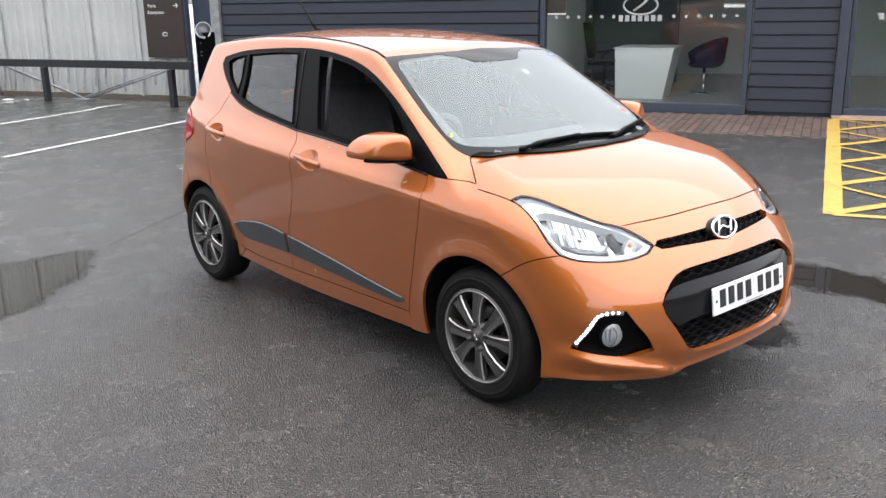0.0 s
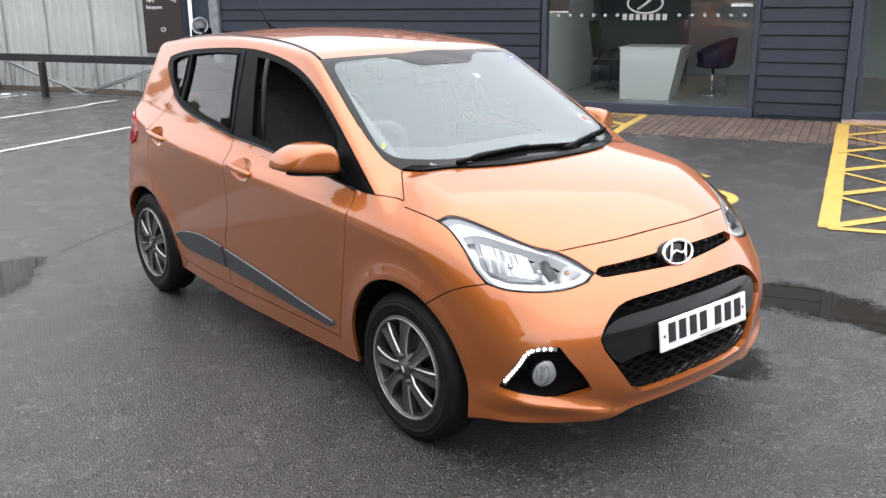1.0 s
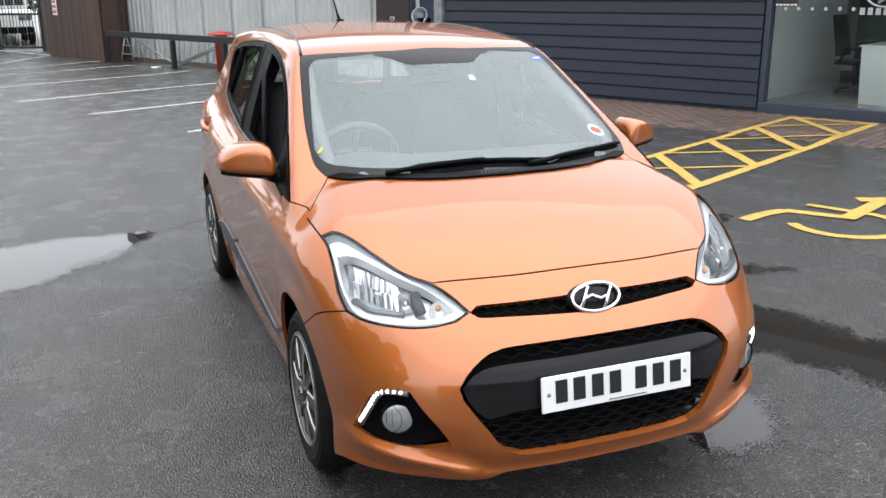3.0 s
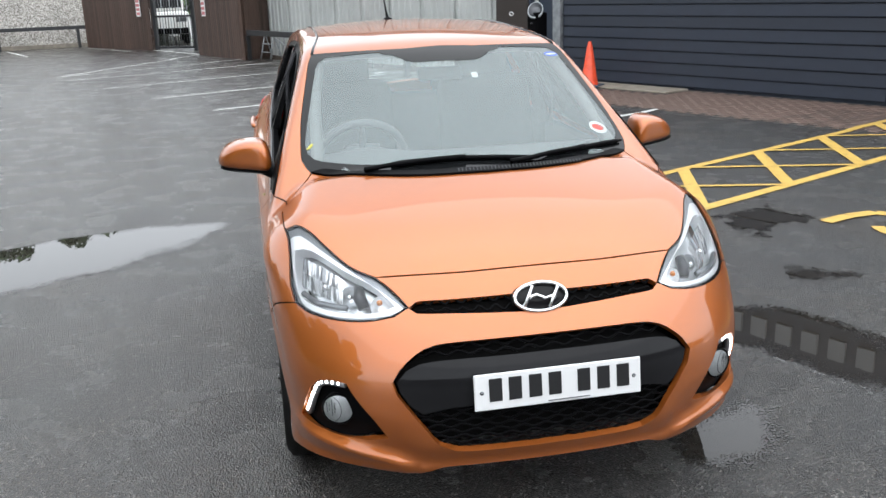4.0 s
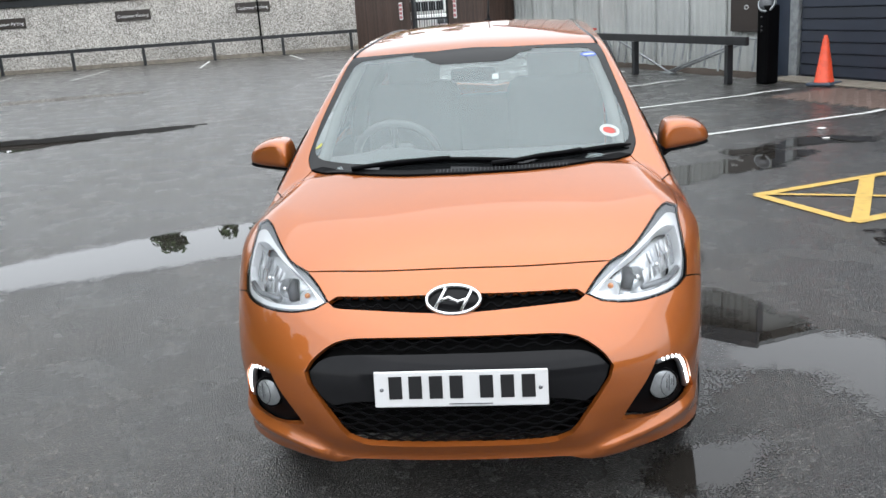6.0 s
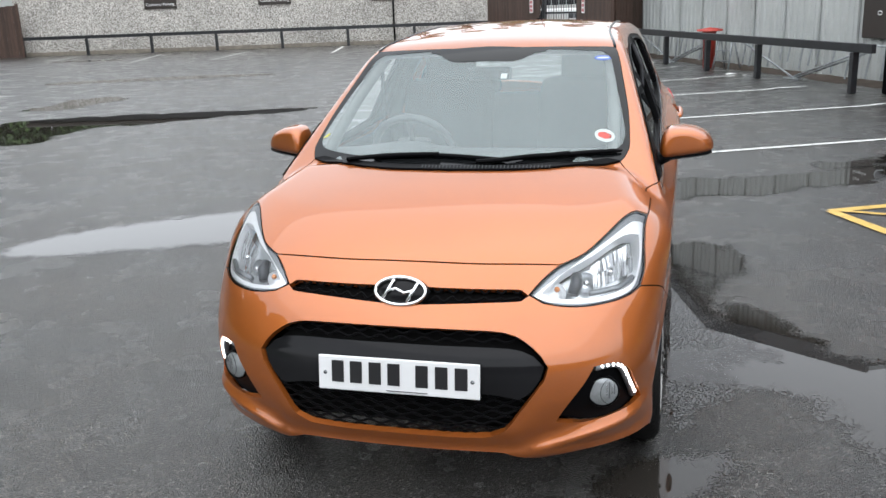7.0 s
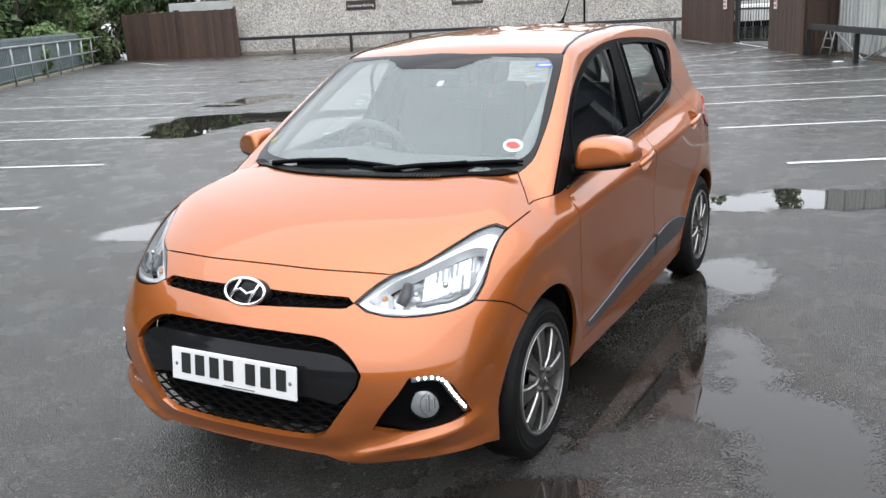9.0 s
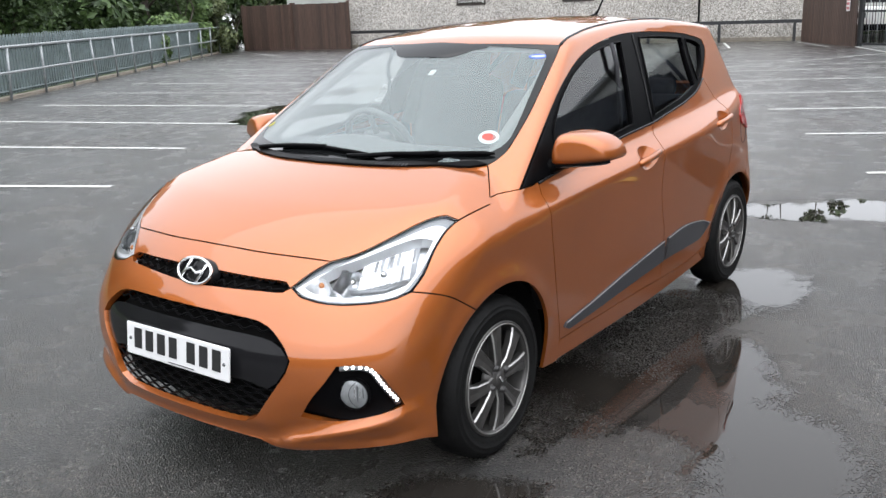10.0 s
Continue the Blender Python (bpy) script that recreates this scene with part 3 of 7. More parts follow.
def board_wall(name, q0, q1, z0, z1, label):
    """Lap boards, each its own plank, on a plain backing wall."""
    back = structure(name, site_box(name, WALL_P + 0.03, WALL_P + 0.25, q0, q1, 0.0, z1, NAVY_FRAME), label, "wall")
    n = int((z1 - z0) / 0.174)
    prof = ((0.03, 0.0), (-0.012, 0.0), (-0.014, 0.006), (0.004, 0.160), (0.016, 0.163), (0.016, 0.174), (0.03, 0.174))
    verts = [SITE @ Vector((WALL_P + p, q, z)) for q in (q0 + 0.01, q1 - 0.01) for p, z in prof]
    k = len(prof)
    faces = [(i, i + 1, k + i + 1, k + i) for i in range(k - 1)] + [tuple(range(k - 1, -1, -1)), tuple(range(k, 2 * k))]
    me = mesh("board", verts, faces, NAVY)
    for i in range(n):
        ob = part("board", me, back)
        ob.location = (0, 0, z0 + 0.174 * i)
    return back


board_wall("wall_cladding_1", 3.12, 8.78, 0.05, 2.95, "navy blue lap-board cladding of the showroom")
board_wall("wall_cladding_2", -0.98, 0.10, 0.05, 2.95, "narrow navy lap-board pier between shop windows")
structure("corner_trim", site_box("corner_trim", WALL_P - 0.06, WALL_P + 0.25, 8.80, 8.98, 0, 3.68, GALVANISED, 0.01), "pale grey steel corner trim of the showroom", "trim")
structure("corner_panel", site_box("corner_panel", WALL_P + 0.02, WALL_P + 0.25, 8.99, 9.40, 0, 3.68, NAVY_FRAME, 0.01), "navy corner panel beside the steel shed", "wall")
structure("fascia", site_box("fascia", WALL_P - 0.25, WALL_P + 0.3, -6.0, 8.79, 2.96, 3.7, NAVY_FRAME, 0.02), "plain navy fascia above the showroom front", "wall")
structure("showroom_roof", site_box("showroom_roof", WALL_P + 0.31, 16.0, -6.0, 9.0, 3.02, 3.3, GALVANISED, 0.01), "flat grey showroom roof", "roof")
fascia_sign = thing("fascia_sign", "raised pale block sign on the navy fascia", "sign")
for i in range(7):
    q = 2.9 + 0.40 * i
    part("sign_block", site_box("sign_block", WALL_P - 0.31, WALL_P - 0.255, q - 0.12, q + 0.12, 3.14, 3.44, DECAL_GREY, 0.01), fascia_sign)


def shop_window(name, q0, q1, label):
    ob = structure(name, site_box(name, WALL_P - 0.03, WALL_P + 0.12, q0, q1, 0.0, 0.14, NAVY_FRAME, 0.01), label, "window")
    for a, b in ((q0, q0 + 0.07), (q1 - 0.07, q1)):
        part("window_frame", site_box("window_frame", WALL_P - 0.03, WALL_P + 0.12, a, b, 0.145, 2.7, NAVY_FRAME, 0.01), ob)
    part("window_head", site_box("window_head", WALL_P - 0.03, WALL_P + 0.12, q0, q1, 2.705, 2.95, NAVY_FRAME, 0.01), ob)
    pane = part("pane", site_box("pane", WALL_P + 0.05, WALL_P + 0.06, q0 + 0.072, q1 - 0.072, 0.145, 2.7, SHOP_GLASS, 0.0), ob)
    pane.visible_shadow = False
    # row of white dots across the glass, oval mark and plain lettering bars
    n = int((q1 - q0 - 0.2) / 0.17)
    for i in range(n):
        q = q0 + 0.2 + 0.17 * i
        if abs(q - 1.64) < 0.36:
            continue
        part("glass_dot", lathe("glass_dot", ((0.001, -0.002), (0.024, -0.002), (0.024, 0.0)), DECAL_GREY, Matrix.Translation(at_site(WALL_P + 0.046, q, 1.345)) @ pose(0, 0, 0, 0, 0, 26.3), 10, False), ob)
    return ob


def glass_mark(q, z):
    ob = thing("glass_decal", "white oval emblem over a plain lettering bar on the shop glass", "decal")
    ring = [at_site(WALL_P + 0.044, q + 0.24 * math.cos(a), z + 0.13 * math.sin(a)) for a in [k * math.pi / 16 for k in range(32)]]
    part("oval_ring", tube("oval_ring", ring, 0.014, DECAL_GREY, 6, True), ob)
    part("slanted_bar", tube("slanted_bar", [at_site(WALL_P + 0.044, q + 0.10, z - 0.08), at_site(WALL_P + 0.044, q - 0.02, z), at_site(WALL_P + 0.044, q - 0.10, z + 0.08)], 0.018, DECAL_GREY, 6), ob)
    for i in range(7):
        c = q + 0.275 - 0.092 * i
        part("lettering_bar", site_box("lettering_bar", WALL_P + 0.040, WALL_P + 0.046, c - 0.030, c + 0.030, z - 0.222, z - 0.138, DECAL_GREY, 0.002), ob)
    return ob


shop_window("window_1", 0.12, 3.10, "large shop window in a navy frame")
shop_window("window_2", -4.2, -1.12, "glazed showroom entrance in a navy frame")
glass_mark(1.64, 1.50)


def glass_notice(q0, q1, z0, z1, mat, label):
    ob = thing("glass_notice", label, "notice")
    part("sheet", site_box("sheet", WALL_P + 0.042, WALL_P + 0.047, q0, q1, z0, z1, mat, 0.001), ob)
    for i in range(6):
        c = q0 + (q1 - q0) * (i + 0.5) / 6
        part("printed_bar", site_box("printed_bar", WALL_P + 0.040, WALL_P + 0.0415, c - 0.017, c + 0.017, z0 + 0.012, z0 + 0.032, SIGN_WHITE, 0.0), ob)


glass_notice(2.72, 3.01, 1.37, 2.0, SIGN_BROWN, "dark notice panel with small print on the shop glass")
glass_notice(0.22, 0.50, 1.45, 1.50, DECAL_GREY, "narrow pale notice strip on the shop glass")
glass_mark(-1.75, 1.50)
structure("wall_showroom_end", site_box("wall_showroom_end", WALL_P, 16.0, -6.2, -6.0, 0, 3.7, NAVY_FRAME), "navy end wall of the showroom", "wall")
structure("wall_showroom_front", site_box("wall_showroom_front", WALL_P + 0.02, WALL_P + 0.22, -6.0, -4.21, 0, 2.95, NAVY_FRAME), "plain navy wall beside the entrance", "wall")
structure("door_threshold", site_box("door_threshold", WALL_P - 0.10, WALL_P + 0.10, -1.11, -0.985, 0, 2.95, NAVY_FRAME), "navy steel jamb", "trim")

structure("door_sill", site_box("door_sill", WALL_P - 0.26, WALL_P - 0.032, -4.3, -0.99, 0.0, 0.045, PINK_STONE, 0.008), "pinkish concrete sill under the glazed entrance", "trim")

# area lamp added behind the shop window's opening, brightens the room as extra daylight
for q, w in ((1.61, 2.8),):
    opening = bpy.data.lights.new("window_fill", "AREA")
    opening.shape, opening.size, opening.size_y, opening.energy, opening.color = "RECTANGLE", w, 2.4, 5.0, (0.97, 0.99, 1.0)
    new("window_fill", opening).matrix_world = SITE @ pose(WALL_P + 0.16, q, 1.45, 90, 0, -90)

# inside the showroom
structure("floor", site_box("floor", WALL_P + 0.13, 15.5, -5.9, 8.9, 0.0, 0.06, ROOM_FLOOR, 0.0), "polished grey tile floor of the showroom", "floor")
structure("ceiling", site_box("ceiling", WALL_P + 0.26, 15.5, -5.9, 8.9, 2.92, 3.0, ROOM_WHITE, 0.0), "white showroom ceiling", "ceiling")
structure("wall_back", site_box("wall_back", 15.5, 15.7, -5.9, 8.9, 0.0, 2.9, ROOM_WHITE, 0.0), "pale grey back wall of the showroom", "wall")
structure("wall_side", site_box("wall_side", WALL_P + 0.26, 13.0, 3.35, 3.5, 0.062, 2.9, DESK_WHITE, 0.0), "white partition inside the showroom", "wall")
structure("wall_dark", site_box("wall_dark", 13.4, 13.5, 1.7, 3.3, 0.062, 2.9, NAVY_FRAME, 0.0), "grey slatted screen behind the desk", "wall")
desk = thing("reception_desk", "white reception desk with a slanting end panel", "desk")
dv = [SITE @ Vector(v) for v in ((10.46, 2.20, 0.062), (10.46, 1.46, 0.062), (11.2, 1.46, 0.062), (11.2, 2.20, 0.062), (10.35, 2.20, 0.835), (10.35, 1.30, 0.835), (11.2, 1.30, 0.835), (11.2, 2.20, 0.835))]
part("front_panel", mesh("front_panel", dv, ((3, 2, 1, 0), (0, 1, 5, 4), (1, 2, 6, 5), (2, 3, 7, 6), (3, 0, 4, 7), (4, 5, 6, 7)), DESK_WHITE), desk)
part("worktop", site_box("worktop", 10.32, 11.23, 1.28, 2.22, 0.837, 0.858, DESK_WHITE, 0.004), desk)


def office_chair(m):
    ob = thing("office_chair", "black mesh office chair on castors", "chair", m=m)
    bm = bmesh.new()
    box_bm(bm, (0.48, 0.48, 0.07), Matrix.Translation((0, 0, 0.48)), 0.03)
    part("seat", from_bm("seat", bm, BLACK_PLASTIC, True), ob)
    bm = bmesh.new()
    box_bm(bm, (0.44, 0.05, 0.6), pose(0, 0.26, 0.86, -10, 0, 0), 0.02)
    part("backrest", from_bm("backrest", bm, BLACK_PLASTIC, True), ob)
    part("column", tube("column", ((0, 0, 0.1), (0, 0, 0.45)), 0.03, BLACK_STEEL), ob)
    for k in range(5):
        a = k * 2 * math.pi / 5
        part("foot", tube("foot", ((0, 0, 0.12), (0.3 * math.cos(a), 0.3 * math.sin(a), 0.06)), 0.022, BLACK_STEEL), ob)
    for s in (-1, 1):
        part("armrest", tube("armrest", ((0.25 * s, 0.15, 0.5), (0.27 * s, 0.05, 0.68), (0.27 * s, -0.18, 0.68)), 0.02, BLACK_PLASTIC), ob)


def tub_chair(m):
    ob = thing("tub_chair", "dark purple tub chair on a chrome pedestal", "chair", m=m)
    verts, faces = [], []
    for i in range(25):
        a = radians(-130 + 260 * i / 24)
        h = 0.62 + 0.26 * math.cos(a / 1.5)
        for r, z in ((0.24, 0.44), (0.31, 0.5), (0.35, h), (0.33, h + 0.015), (0.29, h), (0.22, 0.5)):
            verts.append((r * math.sin(a), r * math.cos(a), z))
    for i in range(24):
        for k in range(5):
            faces.append((i * 6 + k, i * 6 + k + 1, i * 6 + k + 7, i * 6 + k + 6))
    part("shell", mesh("shell", verts, faces, PURPLE, True), ob)
    part("seat", lathe("seat", ((0.001, 0.42), (0.2, 0.42), (0.27, 0.45), (0.25, 0.5), (0.001, 0.51)), PURPLE, pose(0, 0, 0, 0, -90, 0), 24), ob)
    part("pedestal", tube("pedestal", ((0, 0, 0.02), (0, 0, 0.43)), 0.025, CHROME), ob)
    part("base", lathe("base", ((0.001, 0.0), (0.22, 0.0), (0.22, 0.012), (0.03, 0.03)), CHROME, pose(0, 0, 0, 0, -90, 0), 24), ob)


office_chair(SITE @ pose(11.5, 2.62, 0.062, 0, 0, -5))
tub_chair(SITE @ pose(11.6, 0.98, 0.062, 0, 0, 200))

# ---- steel shed beyond the showroom ----
def gable(q):
    """Height of the shed's front under its low gable."""
    return 5.85 - 0.215 * abs(q - 14.7)


def corrugated(q0, q1, p):
    """Trapezoid ribs, running upright."""
    pitch, prof = 0.20, ((0.0, 0.0), (0.05, 0.0), (0.075, -0.032), (0.145, -0.032), (0.17, 0.0))
    line = []
    q = q0
    while q < q1:
        line += [(q + a, d) for a, d in prof]
        q += pitch
    verts = [SITE @ Vector((p + d, a, z)) for a, d in line for z in (0.0, gable(a))]
    return mesh("sheet", verts, [(2 * i, 2 * i + 1, 2 * i + 3, 2 * i + 2) for i in range(len(line) - 1)], CORRUGATED)


shed = thing("steel_shed", "pale ribbed steel shed with streaks under a low gable", "building")
for k in range(9):
    part("cladding_sheet", corrugated(9.45 + 1.1 * k, 9.45 + 1.1 * k + 1.02, 9.2 + 0.004 * (k % 2)), shed)
    part("cover_strip", site_box("cover_strip", 9.145, 9.19, 9.45 + 1.1 * k + 1.03, 9.45 + 1.1 * k + 1.095, 0, gable(9.45 + 1.1 * k + 1.06), CORRUGATED, 0.004), shed)
for a, b in ((9.2, 14.7), (20.0, 14.7)):
    va = [SITE @ Vector((p, q, gable(q) + dz)) for p in (9.0, 20.0) for q, dz in ((a, -0.02), (b, -0.02), (b, 0.06), (a, 0.06))]
    part("roof", mesh("roof", va, ((0, 1, 2, 3), (7, 6, 5, 4), (0, 4, 5, 1), (1, 5, 6, 2), (2, 6, 7, 3), (3, 7, 4, 0)), GALVANISED), shed, "grey sheet roof slope")
    vb = [SITE @ Vector((p, q, gable(q) + dz)) for p in (8.93, 8.995) for q, dz in ((a, -0.2), (b, -0.2), (b, 0.09), (a, 0.09))]
    part("verge_board", mesh("verge_board", vb, ((0, 1, 2, 3), (7, 6, 5, 4), (0, 4, 5, 1), (1, 5, 6, 2), (2, 6, 7, 3), (3, 7, 4, 0)), NAVY_FRAME), shed, "dark verge board along the gable")
part("end_wall", site_box("end_wall", 9.25, 20.0, 19.3, 19.45, 0, 4.75, CORRUGATED), shed)
part("side_wall", site_box("side_wall", 9.25, 20.0, 9.42, 9.44, 3.3, 4.6, CORRUGATED), shed)
part("corner_strip", site_box("corner_strip", 9.12, 9.24, 9.405, 9.445, 0, 4.6, NAVY_FRAME), shed)

sign = thing("direction_sign", "dark brown sign reading Parts Reception on the shed wall", "sign")
part("panel", site_box("panel", 9.09, 9.14, 9.44, 10.27, 0.72, 2.4, SIGN_BROWN, 0.01), sign)
for text, q, z, size in (("Parts", 10.08, 1.60, 0.085), ("Reception", 10.01, 1.49, 0.085)):
    part("lettering", words("lettering", text, size, SIGN_WHITE, SITE @ pose(9.086, q, z, 90, 0, -90)), sign)
part("arrow", tube("arrow", [at_site(9.086, 9.62, 1.60), at_site(9.086, 9.53, 1.60)], 0.007, SIGN_WHITE, 6), sign)
part("arrow_head", tube("arrow_head", [at_site(9.086, 9.56, 1.635), at_site(9.086, 9.53, 1.60), at_site(9.086, 9.56, 1.565)], 0.007, SIGN_WHITE, 6), sign)
part("emblem", tube("emblem", [at_site(9.086, 9.85 + 0.05 * math.cos(a), 1.12 + 0.03 * math.sin(a)) for a in [k * 0.5 for k in range(13)]], 0.006, SIGN_WHITE, 6), sign)


def dirt_strip(q0, q1):
    """Swept-up dirt along the foot of the shed, thinning out with a ragged edge."""
    n, v = int((q1 - q0) / 0.06), []
    for i in range(n + 1):
        q = q0 + (q1 - q0) * i / n
        w = 0.42 + 0.20 * noise.noise((q * 0.9, 3.0, 0)) + 0.12 * noise.noise((q * 5.0, 7.0, 0))
        v += [at_site(9.17, q, 0.05 + 0.02 * noise.noise((q * 3, 1, 0))), at_site(9.17 - w * 0.45, q, 0.022 + 0.012 * noise.noise((q * 6, 5, 0))), at_site(9.17 - w, q, 0.0025)]
    f = [(3 * i + k, 3 * i + k + 1, 3 * i + k + 4, 3 * i + k + 3) for i in range(n) for k in (0, 1)]
    structure("dirt", mesh("dirt", v, f, DIRT, True), "brown leaf dirt gathered along the shed wall", "dirt")


dirt_strip(9.3, 19.2)


def bin_post():
    ob = thing("entry_post", "black pillar with a tilted oval reader head", "post", m=SITE @ pose(8.42, 8.5, 0))
    bm = bmesh.new()
    box_bm(bm, (0.24, 0.24, 1.18), Matrix.Translation((0, 0, 0.59)), 0.03)
    part("body", from_bm("body", bm, BLACK_PLASTIC), ob)
    part("reader_head", lathe("reader_head", ((0.001, 0.0), (0.122, 0.0), (0.13, 0.008), (0.13, 0.03), (0.001, 0.05)), GALVANISED, pose(-0.06, -0.02, 1.22, 0, 38, 35) @ Matrix.Diagonal((1, 1, 1.25, 1)), 24), ob)
    part("reader_face", lathe("reader_face", ((0.001, -0.003), (0.112, -0.003), (0.112, 0.0)), LAMP_DARK, pose(-0.06, -0.02, 1.22, 0, 38, 35) @ Matrix.Diagonal((1, 1, 1.25, 1)), 24), ob)
    for z in (1.0, 0.86, 0.8):
        part("button", lathe("button", ((0.001, -0.01), (0.025, -0.01), (0.025, 0.0)), PIANO_BLACK, Matrix.Translation((-0.12, 0, z)), 12), ob)


bin_post()


def barrier(points_q, p_of, z_top, label, group):
    ob = thing("barrier_rail", label, "barrier", group)
    a, b = points_q[0], points_q[-1]
    ext = 0.45
    pa, pb = at_site(p_of(a - ext), a - ext, z_top - 0.06), at_site(p_of(b), b, z_top - 0.06)
    d = (pb - pa)
    ang = math.degrees(math.atan2(d.y, d.x))
    mid = (pa + pb) / 2
    part("rail", box("rail", (d.length, 0.075, 0.13), BLACK_STEEL, pose(*mid, 0, 0, ang), 0.008), ob)
    for q in points_q:
        c = at_site(p_of(q), q)
        part("post", box("post", (0.09, 0.10, z_top - 0.13), BLACK_STEEL, pose(c.x, c.y, (z_top - 0.13) / 2, 0, 0, ang), 0.006), ob)
    return ob


barrier((8.95, 11.75, 13.75, 15.75, 18.75), lambda q: 8.05 + 0.026 * (q - 8.95), 0.73, "black steel barrier rail on square posts", "")


def trestle(q0, foot, q1, seed):
    """Galvanised rack: two long braces meet at a foot, loose uprights hang from the top bar."""
    rng = random.Random(seed)
    ob = thing("steel_trestle", "galvanised steel rack frame leaning behind the barrier", "rack", "racks along the shed")
    p = 8.66
    for q in (q0, q1):
        for k in (0, 1):
            part("brace", tube("brace", [at_site(p + 0.05 * k, q, 0.60 - 0.04 * k), at_site(p - 0.06 + 0.05 * k, foot + (0.05 if q > foot else -0.05), 0.045 - 0.03 * k)], 0.018, GALVANISED, 6), ob)
    part("top_bar", tube("top_bar", [at_site(p + 0.1, q0 - 0.3, 0.64), at_site(p + 0.1, q1 + 0.3, 0.64)], 0.02, GALVANISED, 6), ob)
    part("foot_plate", box("foot_plate", (0.42, 0.14, 0.018), GALVANISED, SITE @ pose(p - 0.06, foot, 0.010, 0, 0, 84), 0.003), ob)
    q = q0 - 0.1
    while q < q1 + 0.2:
        low = 0.05 + 0.22 * rng.random()
        part("upright", box("upright", (0.012, 0.045, 0.66 - low), GALVANISED, SITE @ pose(p + 0.2, q, (0.66 + low) / 2, 6 * (rng.random() - 0.3), 8, 0), 0.002), ob)
        q += 0.20 + 0.24 * rng.random()


for q0, foot, q1 in ((9.45, 11.4, 13.35), (14.4, 16.3, 18.2)):
    trestle(q0, foot, q1, int(foot * 10))


def step_ladder(m):
    ob = thing("step_ladder", "small grey metal step ladder", "ladder", m=m)
    for s in (-0.2, 0.2):
        part("rail", tube("rail", ((s, 0, 0.02), (s * 0.8, 0.15, 0.62)), 0.02, GALVANISED, 6), ob)
        part("back_leg", tube("back_leg", ((s, 0.36, 0.02), (s * 0.8, 0.17, 0.62)), 0.016, GALVANISED, 6), ob)
    for i in range(3):
        part("tread", box("tread", (0.36, 0.09, 0.02), GALVANISED, Matrix.Translation((0, 0.045 + 0.05 * i, 0.18 + 0.2 * i)), 0.003), ob)


step_ladder(SITE @ pose(8.45, 13.72, 0, 0, 0, -70))
step_ladder(SITE @ pose(8.6, 18.45, 0, 0, 0, -80))
bucket = thing("red_bin", "red plastic bin behind the barrier", "bin", m=SITE @ pose(8.55, 14.4, 0))
part("drum", lathe("drum", ((0.001, 0.0), (0.12, 0.0), (0.13, 0.72), (0.15, 0.74)), RED_PLASTIC, pose(0, 0, 0, 0, -90, 0), 24), bucket)
part("lid", lathe("lid", ((0.26, 0.745), (0.26, 0.78), (0.001, 0.82)), RED_PLASTIC, pose(0, 0, 0, 0, -90, 0), 24), bucket)


def litter(p, q, size):
    rng = random.Random(int(p * 100 + q))
    bm = bmesh.new()
    bmesh.ops.create_icosphere(bm, subdivisions=2, radius=1.0)
    for v in bm.verts:
        v.co = Vector((v.co.x * size * 1.3, v.co.y * size, max(-0.1, v.co.z) * size * 0.3 + 0.03 * size)) * (1 + 0.3 * rng.random())
    ob = new("litter", from_bm("litter", bm, LITTER))
    c = at_site(p, q)
    ob.location = (c.x, c.y, 0.004)
    tagged(ob, "scrap of white litter on the asphalt", "litter")


for p, q, s in ((8.15, 12.75, 0.07), (8.25, 12.4, 0.03), (8.1, 16.3, 0.08), (5.9, 4.6, 0.03), (5.5, 4.1, 0.025)):
    litter(p, q, s)


def traffic_cone(m):
    ob = thing("traffic_cone", "orange traffic cone with a dark square base", "cone", m=m)
    bm = bmesh.new()
    box_bm(bm, (0.40, 0.40, 0.05), Matrix.Translation((0, 0, 0.025)), 0.02)
    part("base", from_bm("base", bm, CONE_BASE), ob)
    part("cone", lathe("cone", ((0.15, 0.05), (0.145, 0.075), (0.14, 0.08), (0.045, 0.68), (0.03, 0.72), (0.03, 0.75), (0.022, 0.753), (0.001, 0.754)), CONE_ORANGE, pose(0, 0, 0, 0, -90, 0), 32), ob)


traffic_cone(SITE @ pose(8.72, 7.62, 0.004, 0, 0, 20) @ Matrix.Diagonal((.95, .95, .95, 1)))
structure("edging", site_box("edging", 8.72, 9.25, 6.1, 8.9, 0.0, 0.03, STONE_EDGE, 0.01), "worn pale concrete edging at the wall foot", "paving")


# ---- boarded fence and gate ----
def fence_run(name, a, b, height, label, parent_kind="fence"):
    a, b = Vector((*a, 0)), Vector((*b, 0))
    d = b - a
    ang = math.degrees(math.atan2(d.y, d.x))
    ob = thing(name, label, "fence")
    n = max(2, round(d.length / 0.125))
    w = d.length / n
    me = box("slat", (w * 0.93, 0.025, height), WOOD, pose(0, 0, height / 2, 0, 0, ang), 0.004)
    rng = random.Random(n)
    for i in range(n):
        s = part("slat", me, ob)
        c = a + d * (i + 0.5) / n
        s.location = (c.x, c.y, -0.03 + 0.03 * rng.random())
    for z in (0.35, height - 0.3):
        c = (a + b) / 2 + Vector((-d.y, d.x, 0)).normalized() * 0.035
        part("fence_rail", box("fence_rail", (d.length, 0.04, 0.09), WOOD, pose(c.x, c.y, z, 0, 0, ang), 0.004), ob)
    for t in (0, 1):
        c = a + d * t + Vector((-d.y, d.x, 0)).normalized() * 0.09
        part("fence_post", box("fence_post", (0.1, 0.1, height + 0.05), WOOD, pose(c.x, c.y, height / 2 + 0.025, 0, 0, ang), 0.006), ob)
    return ob


